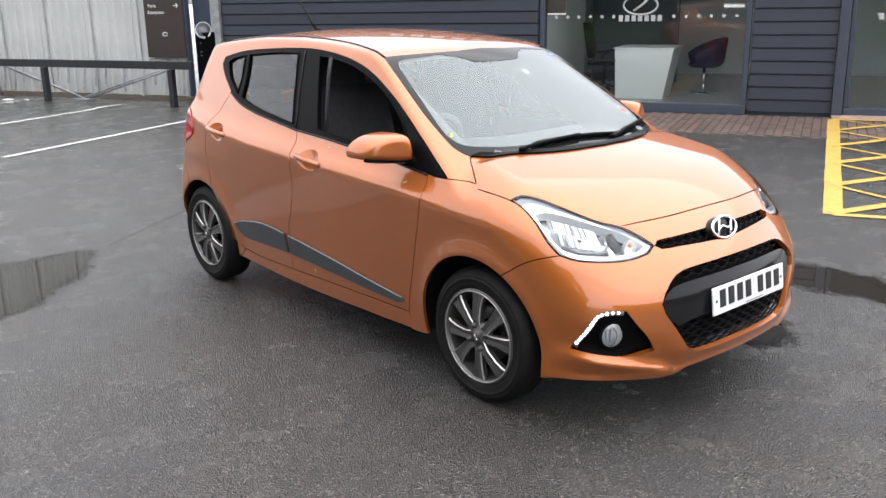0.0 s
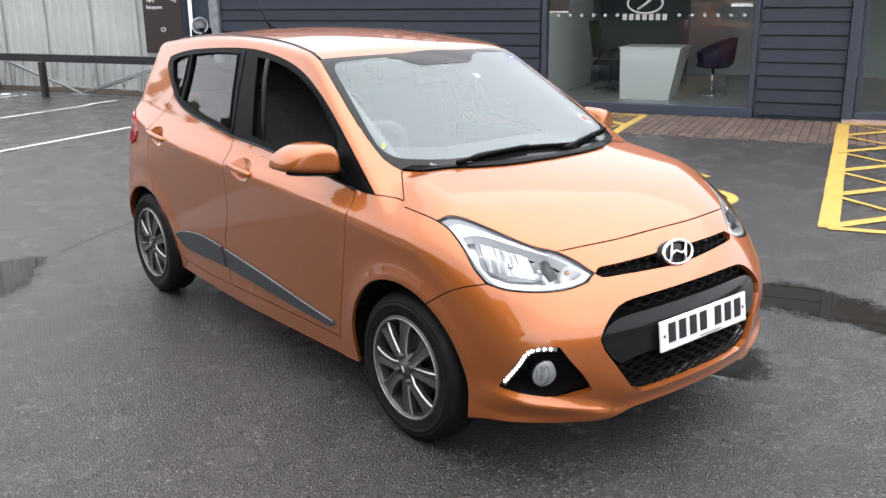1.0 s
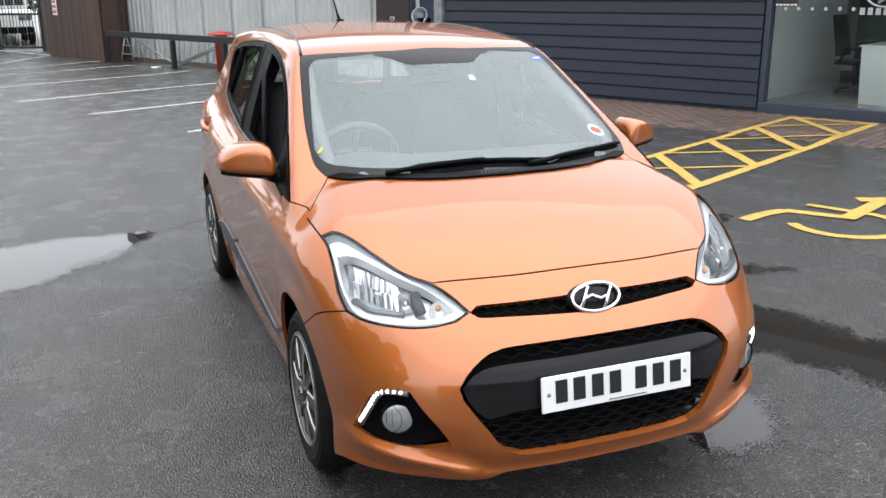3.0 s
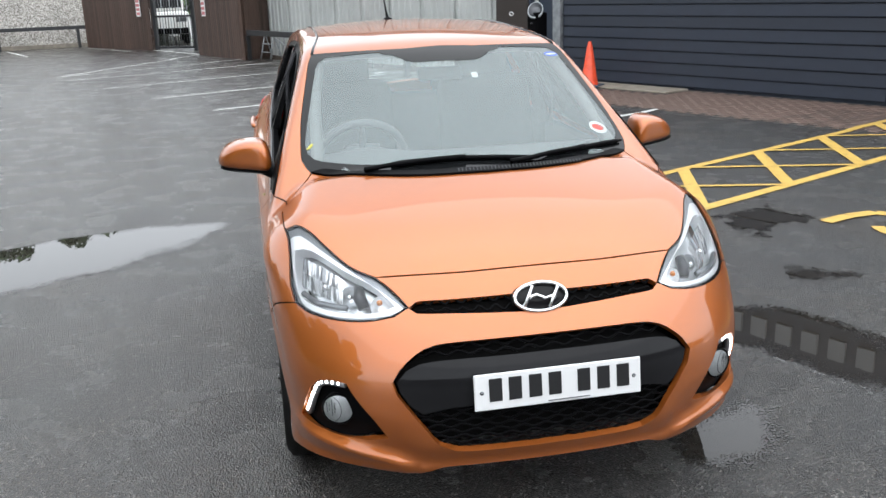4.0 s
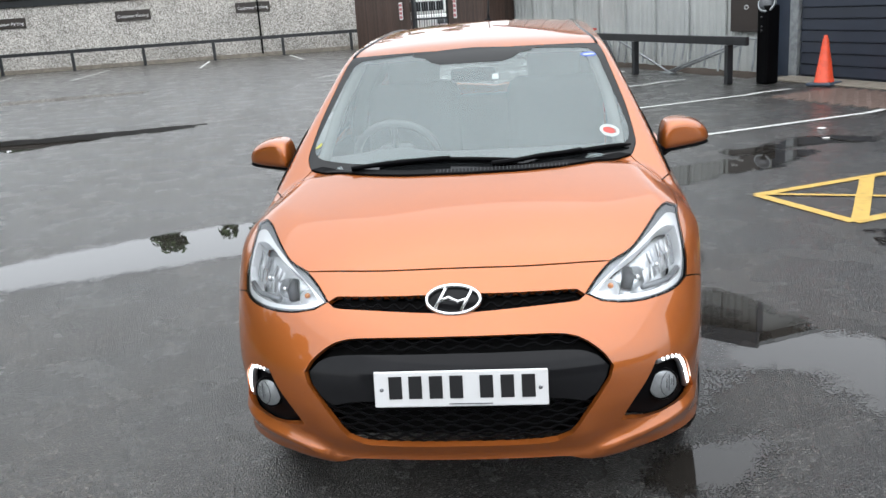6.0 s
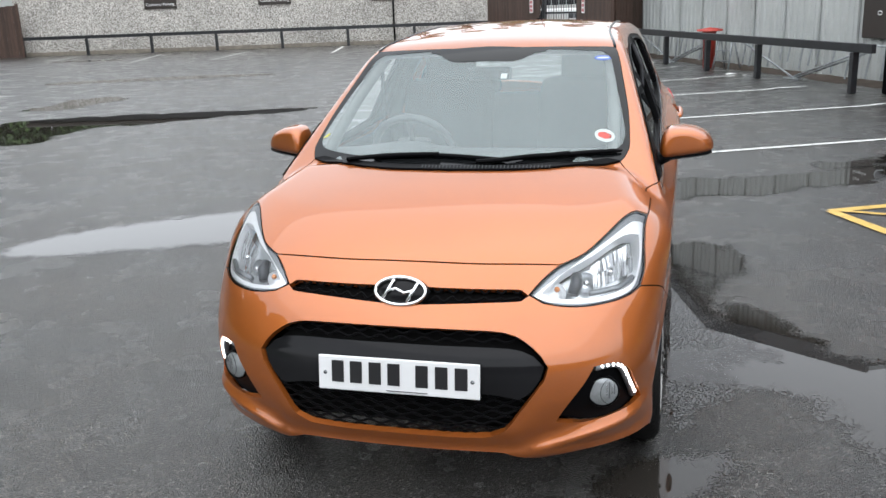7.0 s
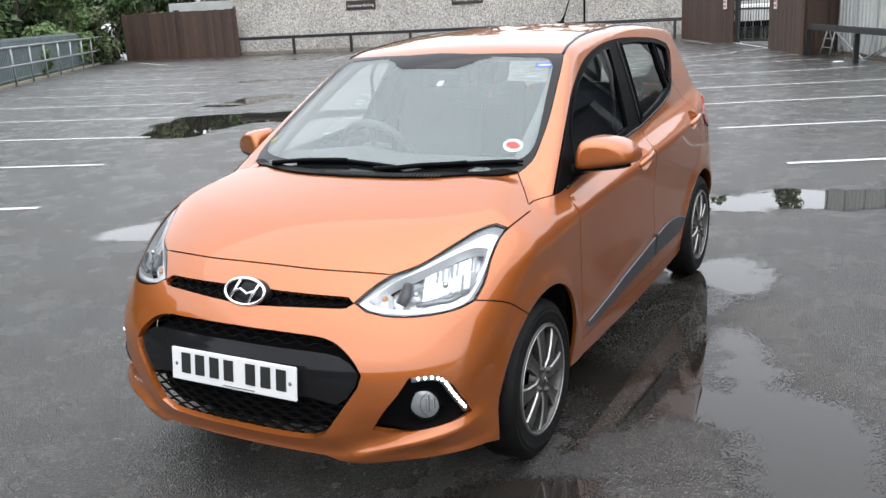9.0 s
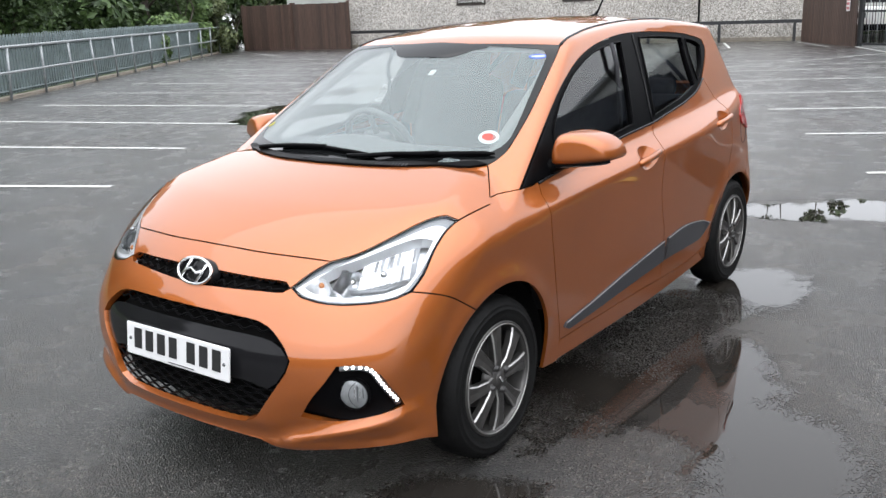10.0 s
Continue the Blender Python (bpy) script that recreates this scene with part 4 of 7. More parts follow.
fence_run("wood_fence", (-6.25, 30.2), (-3.75, 26.55), 2.6, "tall brown close-boarded fence beside the gate")
fence_run("wood_fence", (-2.2, 23.35), (-0.95, 20.55), 2.6, "tall brown close-boarded fence beside the shed")
corner = at_site(9.15, 19.2)
fence_run("wood_fence", (-0.9, 20.45), (corner.x, corner.y), 2.6, "brown close-boarded fence meeting the shed corner")
fence_run("wood_fence", (-2.35, 25.6), (-2.22, 23.45), 2.6, "short return of brown boarded fence at the gate")
fence_run("wood_fence", (-28.8, 25.5), (-26.22, 25.92), 1.92, "brown close-boarded fence, weathered")
fence_run("wood_fence", (-26.1, 25.95), (-23.6, 26.6), 1.92, "brown close-boarded fence panel, weathered")


def metal_gate(a, b, height):
    a, b = Vector((*a, 0)), Vector((*b, 0))
    ob = thing("metal_gate", "black steel bar gate, closed", "gate")
    d = (b - a)
    ang = math.degrees(math.atan2(d.y, d.x))
    for t in (0.0, 1.0):
        c = a + d * t
        part("gate_post", box("gate_post", (0.1, 0.1, height), BLACK_STEEL, pose(c.x, c.y, height / 2, 0, 0, ang), 0.006), ob)
    for z in (0.10, 1.02, height - 0.15):
        c = (a + b) / 2
        part("gate_bar", box("gate_bar", (d.length, 0.05, 0.06), BLACK_STEEL, pose(c.x, c.y, z, 0, 0, ang), 0.004), ob)
    n = int(d.length / 0.10)
    for i in range(1, n):
        c = a + d * i / n
        part("bar", tube("bar", ((c.x, c.y, 0.1), (c.x, c.y, height - 0.15)), 0.013, BLACK_STEEL if i % 3 else GALVANISED, 6), ob)


metal_gate((-3.62, 26.45), (-2.42, 25.7), 2.4)


def notice(x, y, ang, z, w=0.26, h=0.55):
    ob = thing("warning_notice", "faded red and white warning notice on the fence", "sign")
    m = pose(x, y, z, 0, 0, ang)
    part("plate", box("plate", (w, 0.012, h), SIGN_WHITE, m, 0.003), ob)
    for k in range(4):
        part("printed_bar", box("printed_bar", (w * 0.8, 0.004, h * 0.15), SIGN_PINK, m @ Matrix.Translation((0, -0.009, h * (0.34 - 0.23 * k))), 0.001), ob)


notice(-1.98, 22.78, -66, 1.33)
notice(-4.12, 27.0, -56, 1.30)

# ---- pebbledash building at the far end ----
pa, pb = Vector((-24.2, 27.2, 0)), Vector((-6.3, 31.0, 0))
pd = pb - pa
pang = math.degrees(math.atan2(pd.y, pd.x))
pin = Vector((-pd.y, pd.x, 0)).normalized()
hall = thing("pebbledash_building", "long grey pebbledash building at the end of the car park", "building")
c = (pa + pb) / 2 + pin * 3
part("wall", box("wall", (pd.length, 6.0, 2.32), PEBBLE, pose(c.x, c.y, 1.16, 0, 0, pang), 0.01), hall)
part("fascia", box("fascia", (pd.length + 0.1, 6.14, 0.26), BLACK_STEEL, pose(c.x, c.y, 2.452, 0, 0, pang), 0.01), hall, "dark fascia board under the roof")
part("roof", box("roof", (pd.length + 0.3, 6.3, 0.14), SIGN_BROWN, pose(c.x, c.y, 2.655, 0, 0, pang), 0.02), hall, "flat brown roof edge")
c = (pa + pb) / 2 - pin * 0.03
part("plinth", box("plinth", (pd.length, 0.05, 0.14), STONE_EDGE, pose(c.x, c.y, 0.07, 0, 0, pang), 0.005), hall)
part("downpipe", tube("downpipe", [pa + pd * 0.80 - pin * 0.05 + Vector((0, 0, 0.1)), pa + pd * 0.80 - pin * 0.05 + Vector((0, 0, 2.31))], 0.035, BLACK_PLASTIC), hall)
rail_far = thing("barrier_rail", "low dark barrier rail in front of the pebbledash wall", "barrier")
ra, rb = pa - pin * 0.55 + pd * 0.005, pb - pin * 0.55
c = (ra + rb) / 2
part("rail", box("rail", ((rb - ra).length, 0.08, 0.12), BLACK_STEEL, pose(c.x, c.y, 0.68, 0, 0, pang), 0.006), rail_far)
for k in range(8):
    c = ra + (rb - ra) * (0.02 + 0.96 * k / 7)
    part("post", box("post", (0.1, 0.09, 0.62), BLACK_STEEL, pose(c.x, c.y, 0.31, 0, 0, pang), 0.006), rail_far)
for k, t in enumerate((0.315, 0.555, 0.79)):
    ob = thing("parking_sign", "small black wall sign reading Customer Parking", "sign", "parking signs")
    c = pa + pd * t - pin * 0.02
    m = pose(c.x, c.y, 1.78, 0, 0, pang)
    part("plate", box("plate", (1.25, 0.03, 0.36), SIGN_BROWN, m, 0.006), ob)
    part("lettering", words("lettering", "Customer Parking", 0.15, SIGN_WHITE, m @ pose(0, -0.02, -0.02, 90, 0, 0), 0.001), ob)
structure("store_roof", box("store_roof", (5.0, 4.0, 2.3), CORRUGATED, pose(-27.0, 31.0, 1.15, 0, 0, pang), 0.02), "pale store building behind the boarded fence", "building")

# added wall behind the camera, never in view, darkens reflections near the horizon
structure("boundary_wall", box("boundary_wall", (52.0, 0.25, 3.0), BRICK, pose(18.0, -14.5, 1.5), 0.02), "plain dark brick wall added out of view to darken reflections", "wall")

# ---- railing, palisade and bank on the far side ----
fa, fb = Vector((-13.0, 3.6, 0)), Vector((-29.3, 25.0, 0))
fd = fb - fa
fl = fd.length
fu = fd / fl
fout = Vector((-fu.y, fu.x, 0))
railing = thing("handrail", "galvanised two-rail handrail along the car park edge, bent posts", "railing")
rng = random.Random(4)
n = 16
sway = [0.10 * (rng.random() - 0.5) for _ in range(n + 1)]
for z in (1.08, 0.56):
    pts = [fa + fu * (fl * i / n) + fout * sway[i] * z + Vector((0, 0, z)) for i in range(n + 1)]
    part("rail", tube("rail", pts, 0.03, GALVANISED, 8), railing)
for i in range(n + 1):
    lean = 0.45 * (rng.random() - 0.45) if i < 6 else 0.05 * rng.random()
    base = fa + fu * (fl * i / n + lean)
    part("post", tube("post", (base, fa + fu * (fl * i / n) + fout * sway[i] + Vector((0, 0, 1.08))), 0.028, GALVANISED, 8), railing)
c = (fa + fb) / 2 + fout * 0.12
ang = math.degrees(math.atan2(fu.y, fu.x))
structure("kerb", box("kerb", (fl, 0.14, 0.09), STONE_EDGE, pose(c.x, c.y, 0.03, 0, 0, ang), 0.01), "concrete kerb under the handrail", "kerb")
palisade = thing("palisade_fence", "grey steel palisade fence with pointed pales", "fence")
pale = [(-0.05, 0.0), (0.05, 0.0), (0.05, 1.36), (0.018, 1.44), (-0.018, 1.44), (-0.05, 1.36)]
pv = [(x, y, z) for y in (-0.012, 0.012) for x, z in pale]
pale_me = mesh("pale", pv, [(5, 4, 3, 2, 1, 0), (6, 7, 8, 9, 10, 11)] + [(i, (i + 1) % 6, 6 + (i + 1) % 6, 6 + i) for i in range(6)], PALISADE)
pal0 = fa + fout * 0.36 - Vector((0, 0, 0.12))
npale = int(fl / 0.155)
for i in range(npale):
    c = pal0 + fu * (0.155 * i)
    if i < 158:
        o = part("pale", pale_me, palisade)
        o.matrix_local = pose(c.x, c.y, c.z, 0, 0, ang)
for z in (0.25, 1.15):
    part("rail", tube("rail", (pal0 + Vector((0, 0.02, z)), pal0 + fu * 24.4 + Vector((0, 0.02, z))), 0.025, PALISADE, 4), palisade)
for i in range(9):
    c = pal0 + fu * (2.75 * i) + fout * 0.06
    part("post", box("post", (0.1, 0.06, 1.46), PALISADE, pose(c.x, c.y, c.z + 0.73, 0, 0, ang), 0.004), palisade)
bank_v = []
for s in range(0, 41):
    for w, z in ((0.2, -0.02), (1.0, -0.12), (2.5, -0.25), (6.0, 0.2), (14.0, 1.2), (30.0, 2.0)):
        c = fa + fu * (fl * (s - 12) / 26) + fout * w
        bank_v.append((c.x, c.y, max(z, 0.012 if w < 0.5 else -9) + 0.12 * noise.noise((c.x * 0.8, c.y * 0.8, 2)) * (w > 0.5) + (0.45 if w > 0.5 else 0)))
structure("grass_bank", mesh("grass_bank", bank_v, [(s * 6 + k, s * 6 + k + 1, s * 6 + k + 7, s * 6 + k + 6) for s in range(40) for k in range(5)], GRASS, True), "rough grass bank behind the railing", "grass")


# ---- trees ----
def leaf_cloud(name, blobs, count, size, mat, seed):
    """Small bent leaves scattered in the shells of uneven clumps."""
    rng = np.random.default_rng(seed)
    w = np.array([b[3] ** 2 for b in blobs])
    pick = rng.choice(len(blobs), count, p=w / w.sum())
    cs = np.array([b[:3] for b in blobs])[pick]
    rs = np.array([b[3] for b in blobs])[pick]
    d = rng.normal(size=(count, 3))
    d /= np.linalg.norm(d, axis=1)[:, None]
    cs = cs + d * (rs * (0.55 + 0.5 * rng.random(count)))[:, None] * np.array((1, 1, 0.85))
    n = d + rng.normal(size=(count, 3)) * 0.6 + np.array((0, 0, 0.4))
    n /= np.linalg.norm(n, axis=1)[:, None]
    u = np.cross(n, rng.normal(size=(count, 3)))
    u /= np.linalg.norm(u, axis=1)[:, None]
    v = np.cross(n, u)
    s = size * (0.6 + 0.8 * rng.random(count))[:, None]
    a, b, c, e = cs - u * s, cs + v * s * 0.5 + n * s * 0.12, cs + u * s, cs - v * s * 0.5 + n * s * 0.12
    verts = np.stack([a, b, c, e], 1).reshape(-1, 3)
    me = bpy.data.meshes.new(name)
    me.from_pydata(verts.tolist(), [], np.arange(count * 4).reshape(-1, 4).tolist())
    me.materials.append(mat)
    return me


def tree(x, y, height, spread, seed, mat, leaves=5000, size=0.16, z0=0.0, label="broad-leaved tree in full dark green leaf", low=0.25):
    rng = random.Random(seed)
    ob = thing("tree", label, "tree", "trees round the car park", Matrix.Translation((x, y, z0)))
    part("trunk", tube("trunk", [(0.1 * rng.random() * k, 0.1 * rng.random() * k, height * 0.7 * k / 5) for k in range(6)], [0.16 * height / 8 * (1 - 0.15 * k) for k in range(6)], BARK, 8), ob)
    blobs = []
    for k in range(14):
        a, t = rng.random() * 6.28, low + (1 - low) * rng.random()
        r = spread * (1 - 0.75 * max(0, t - 0.45)) * (0.35 + 0.6 * rng.random())
        p = (r * math.cos(a) * 0.8, r * math.sin(a) * 0.8, height * t * 0.92)
        blobs.append((*p, spread * (0.22 + 0.2 * rng.random())))
        if k < 6:
            part("limb", tube("limb", ((0, 0, height * 0.3 * t + 0.4), (p[0] * 0.5, p[1] * 0.5, p[2] * 0.75), p), [0.06 * height / 8, 0.04 * height / 8, 0.012], BARK, 6), ob)
    part("crown", leaf_cloud("crown", blobs, leaves, size, mat, seed), ob)
    return ob


rng = random.Random(9)
for i in range(13):
    s = -8 + 42 * i / 12
    c = fa + fu * s + fout * (6.0 + 3.5 * rng.random())
    tree(c.x, c.y, 6.5 + 3 * rng.random(), 3.0 + rng.random(), 30 + i, LEAF, 9500, 0.115, 0.3, low=0.04)
for i in range(8):
    c = fa + fu * (-4 + 5.0 * i) + fout * (13 + 3 * rng.random())
    tree(c.x, c.y, 9 + 3 * rng.random(), 4.0, 60 + i, LEAF, 5000, 0.26, 0.8, low=0.05)
tree(-27.5, 21.3, 3.4, 1.5, 81, LEAF_LIGHT, 5000, 0.11, 0.0, "young light green tree hanging over the railing", low=0.1)
tree(-28.8, 23.6, 2.2, 1.2, 82, LEAF_DRY, 3500, 0.09, 0.0, "low olive green shrub beside the railing", low=0.05)
tree(-24.6, 17.6, 1.1, 0.9, 83, LEAF_LIGHT, 2500, 0.08, 0.0, "low bramble growing through the railing", low=0.05)
tree(-30.7, 26.7, 3.6, 1.9, 85, LEAF, 4500, 0.12, 0.0, "dark green shrub behind the end of the railing", low=0.03)
tree(-31.0, 29.0, 4.5, 2.2, 84, LEAF_DRY, 3500, 0.14, 0.0, "pale olive shrub behind the boarded fence", low=0.1)
for i in range(9):
    tree(-22 + 2.1 * i + rng.random(), 41 + 3 * rng.random() + 0.4 * i, 10.4 + 1.3 * rng.random(), 1.7, 90 + i, LEAF, 1800, 0.17, 0.0, "tall tree behind the far building", low=0.3)

for i in range(12):
    c = fa + fu * (-9 + 4.6 * i) + fout * (18 + 3 * rng.random())
    tree(c.x, c.y, 12 + 3 * rng.random(), 5.5, 120 + i, LEAF, 6000, 0.42, 1.0, "tall dense tree behind the car park edge", low=0.02)
for i in range(7):
    c = fa + fu * (27 + 4.2 * i) + fout * (3.5 + 3.5 * rng.random() + 0.5 * i)
    tree(c.x, c.y, 8 + 2.5 * rng.random(), 3.6, 160 + i, LEAF, 7000, 0.2, 0.2, "dense dark tree beyond the boarded fence", low=0.02)
for i in range(5):
    tree(-36 + 3.6 * i, 37 + 1.2 * i + rng.random(), 8 + 1.2 * rng.random(), 3.2, 180 + i, LEAF, 6000, 0.22, 0.0, "tall dark tree behind the store", low=0.03)
for i in range(5):
    tree(-31 + 2.7 * i, 34.6 + 0.6 * i + 0.5 * rng.random(), 6.2 + rng.random(), 2.3, 200 + i, LEAF, 5000, 0.17, 0.0, "dense dark tree behind the pebbledash building", low=0.02)
tree(-6.2, 36.5, 4.5, 3.2, 140, LEAF, 3500, 0.2, 0.0, "dark bushy tree behind the gate", low=0.03)
tree(-3.6, 37.5, 4.5, 3.2, 141, LEAF, 3500, 0.2, 0.0, "dark bushy tree behind the gate", low=0.03)


def parked_van(m):
    ob = thing("parked_van", "white van parked behind the bar gate", "van", m=m)
    part("body", box("body", (1.8, 3.6, 0.75), DESK_WHITE, Matrix.Translation((0, 0, 0.72)), 0.12), ob)
    part("cab", box("cab", (1.66, 2.6, 0.75), DESK_WHITE, Matrix.Translation((0, 0.3, 1.45)), 0.16), ob)
    part("windscreen", box("windscreen", (1.45, 0.03, 0.46), PIANO_BLACK, pose(0, -1.0, 1.44, -8, 0, 0), 0.01), ob)
    part("bumper", box("bumper", (1.7, 0.1, 0.2), BLACK_PLASTIC, Matrix.Translation((0, -1.81, 0.46)), 0.04), ob)
    for s in (-1, 1):
        part("headlamp", box("headlamp", (0.36, 0.06, 0.18), LAMP_GREY, Matrix.Translation((0.62 * s, -1.79, 0.84)), 0.03), ob)
        for y in (-1.15, 1.15):
            part("wheel", lathe("wheel", ((0.001, 0.0), (0.28, 0.0), (0.31, -0.04), (0.31, -0.18)), RUBBER, pose(0.9 * s, y, 0.31, 0, 0, 0 if s > 0 else 180), 24), ob)


parked_van(pose(-3.9, 31.2, 0, 0, 0, 8))


# ---- the car: panels cut from its form ----
from mathutils.geometry import delaunay_2d_cdt


def snap(points):
    """Nearest places on the form."""
    p = np.array(points, float)
    for _ in range(12):
        e, g = 1e-3, np.zeros_like(p)
        for i in range(3):
            d = np.zeros(3)
            d[i] = e
            g[:, i] = (form(p + d) - form(p - d)) / (2 * e)
        p = p - (form(p) / np.maximum((g * g).sum(1), 0.05))[:, None] * g * 0.9
    return p


def smooth_line(points, gap=0.03):
    """A round curve through points, about gap between its samples."""
    p = np.array(points, float)
    if len(p) < 3:
        n = max(1, int(np.linalg.norm(p[1] - p[0]) / gap))
        return [p[0] + (p[1] - p[0]) * i / n for i in range(n + 1)]
    q = np.vstack([2 * p[0] - p[1], p, 2 * p[-1] - p[-2]])
    out = []
    for i in range(1, len(q) - 2):
        a, b, c, d = q[i - 1:i + 3]
        n = max(1, int(np.linalg.norm(c - b) / gap))
        for k in range(n):
            t = k / n
            out.append(0.5 * (2 * b + (c - a) * t + (2 * a - 5 * b + 4 * c - d) * t * t + (3 * b - a - 3 * c + d) * t ** 3))
    return out + [p[-1]]


def curve_on(points, gap=0.03):
    return list(snap(smooth_line(points, gap)))


def side_at(pairs):
    """Places on the flank from (y, z)."""
    yz = np.array(pairs, float)
    got = meet(np.column_stack([np.full(len(yz), 1.3), yz]), (-1, 0, 0))
    return [g if not np.isnan(g[0]) else snap([(0.74, y, z)])[0] for g, (y, z) in zip(got, yz)]


def front_at(pairs):
    """Places on the nose from (x, z)."""
    xz = np.array(pairs, float)
    got = meet(np.column_stack([xz[:, 0], np.full(len(xz), -1.3), xz[:, 1]]), (0, 1, 0))
    return [g if not np.isnan(g[0]) else snap([(x, -0.6, z)])[0] for g, (x, z) in zip(got, xz)]


def side_line(pairs, gap=0.03):
    return side_at([(p[0], p[1]) for p in smooth_line([(y, z, 0) for y, z in pairs], gap)])


def front_line(pairs, gap=0.03):
    return front_at([(p[0], p[1]) for p in smooth_line([(x, z, 0) for x, z in pairs], gap)])


def joined(*runs):
    out = []
    for r in runs:
        for p in r:
            if not out or np.linalg.norm(np.array(p) - out[-1]) > 1e-4:
                out.append(np.array(p, float))
    if np.linalg.norm(out[0] - out[-1]) < 1e-4:
        out.pop()
    return out


def flipped(run):
    return [np.array((-p[0], p[1], p[2])) for p in run][::-1]


class Along:
    """Flat view of the form along a direction."""

    def __init__(self, way):
        self.w = np.array(way, float) / np.linalg.norm(way)
        up = np.array((0, 0, 1.0)) if abs(self.w[2]) < 0.8 else np.array((0, 1.0, 0))
        self.u = np.cross(up, self.w)
        self.u /= np.linalg.norm(self.u)
        self.v = np.cross(self.w, self.u)

    def flat(self, p):
        return np.column_stack([p @ self.u, p @ self.v])

    def cast(self, uv, hint=None):
        base = uv[:, :1] * self.u + uv[:, 1:] * self.v
        mid = float(np.mean(hint @ self.w)) if hint is not None else 0.0
        span = float(np.ptp(hint @ self.w)) if hint is not None else 1.0
        start = base + self.w * (mid + span / 2 + 0.30)
        return meet(start, -self.w, far=span + 0.75, steps=int(60 + 60 * span))


class Round:
    """View of the form from an upright axis at (0, ay), facing towards sign * y."""

    def __init__(self, ay, sign):
        self.ay, self.s = ay, sign

    def flat(self, p):
        return np.column_stack([np.arctan2(p[:, 0], self.s * (p[:, 1] - self.ay)) * 0.9, p[:, 2]])

    def cast(self, uv, hint=None):
        a = uv[:, 0] / 0.9
        w = np.column_stack([np.sin(a), self.s * np.cos(a), np.zeros(len(a))])
        start = np.column_stack([np.zeros(len(a)), np.full(len(a), self.ay), uv[:, 1]]) + w * 1.7
        return meet(start, -w, far=1.6, steps=120)


def within(pts, poly):
    x, y = pts[:, :1], pts[:, 1:]
    a, b = poly, np.roll(poly, -1, 0)
    cross = ((a[:, 1] > y) != (b[:, 1] > y)) & (x < (b[:, 0] - a[:, 0]) * (y - a[:, 1]) / (b[:, 1] - a[:, 1] + 1e-12) + a[:, 0])
    return cross.sum(1) % 2 == 1


def far_from(pts, poly, gap):
    a, b = poly, np.roll(poly, -1, 0)
    d = b - a
    t = np.clip(((pts[:, None] - a) * d).sum(-1) / np.maximum((d * d).sum(-1), 1e-12), 0, 1)
    near = a + t[..., None] * d
    return np.linalg.norm(pts[:, None] - near, axis=-1).min(1) > gap


def inset(poly, by):
    """A polygon drawn in by a small distance."""
    a = 0.5 * np.sum(poly[:, 0] * np.roll(poly[:, 1], -1) - np.roll(poly[:, 0], -1) * poly[:, 1])
    e = np.roll(poly, -1, 0) - poly
    n = np.column_stack([-e[:, 1], e[:, 0]]) / np.maximum(np.linalg.norm(e, axis=1, keepdims=True), 1e-9) * np.sign(a)
    m = n + np.roll(n, 1, 0)
    m /= np.maximum((m * m).sum(1, keepdims=True) / 2, 0.35)
    return poly + m * by


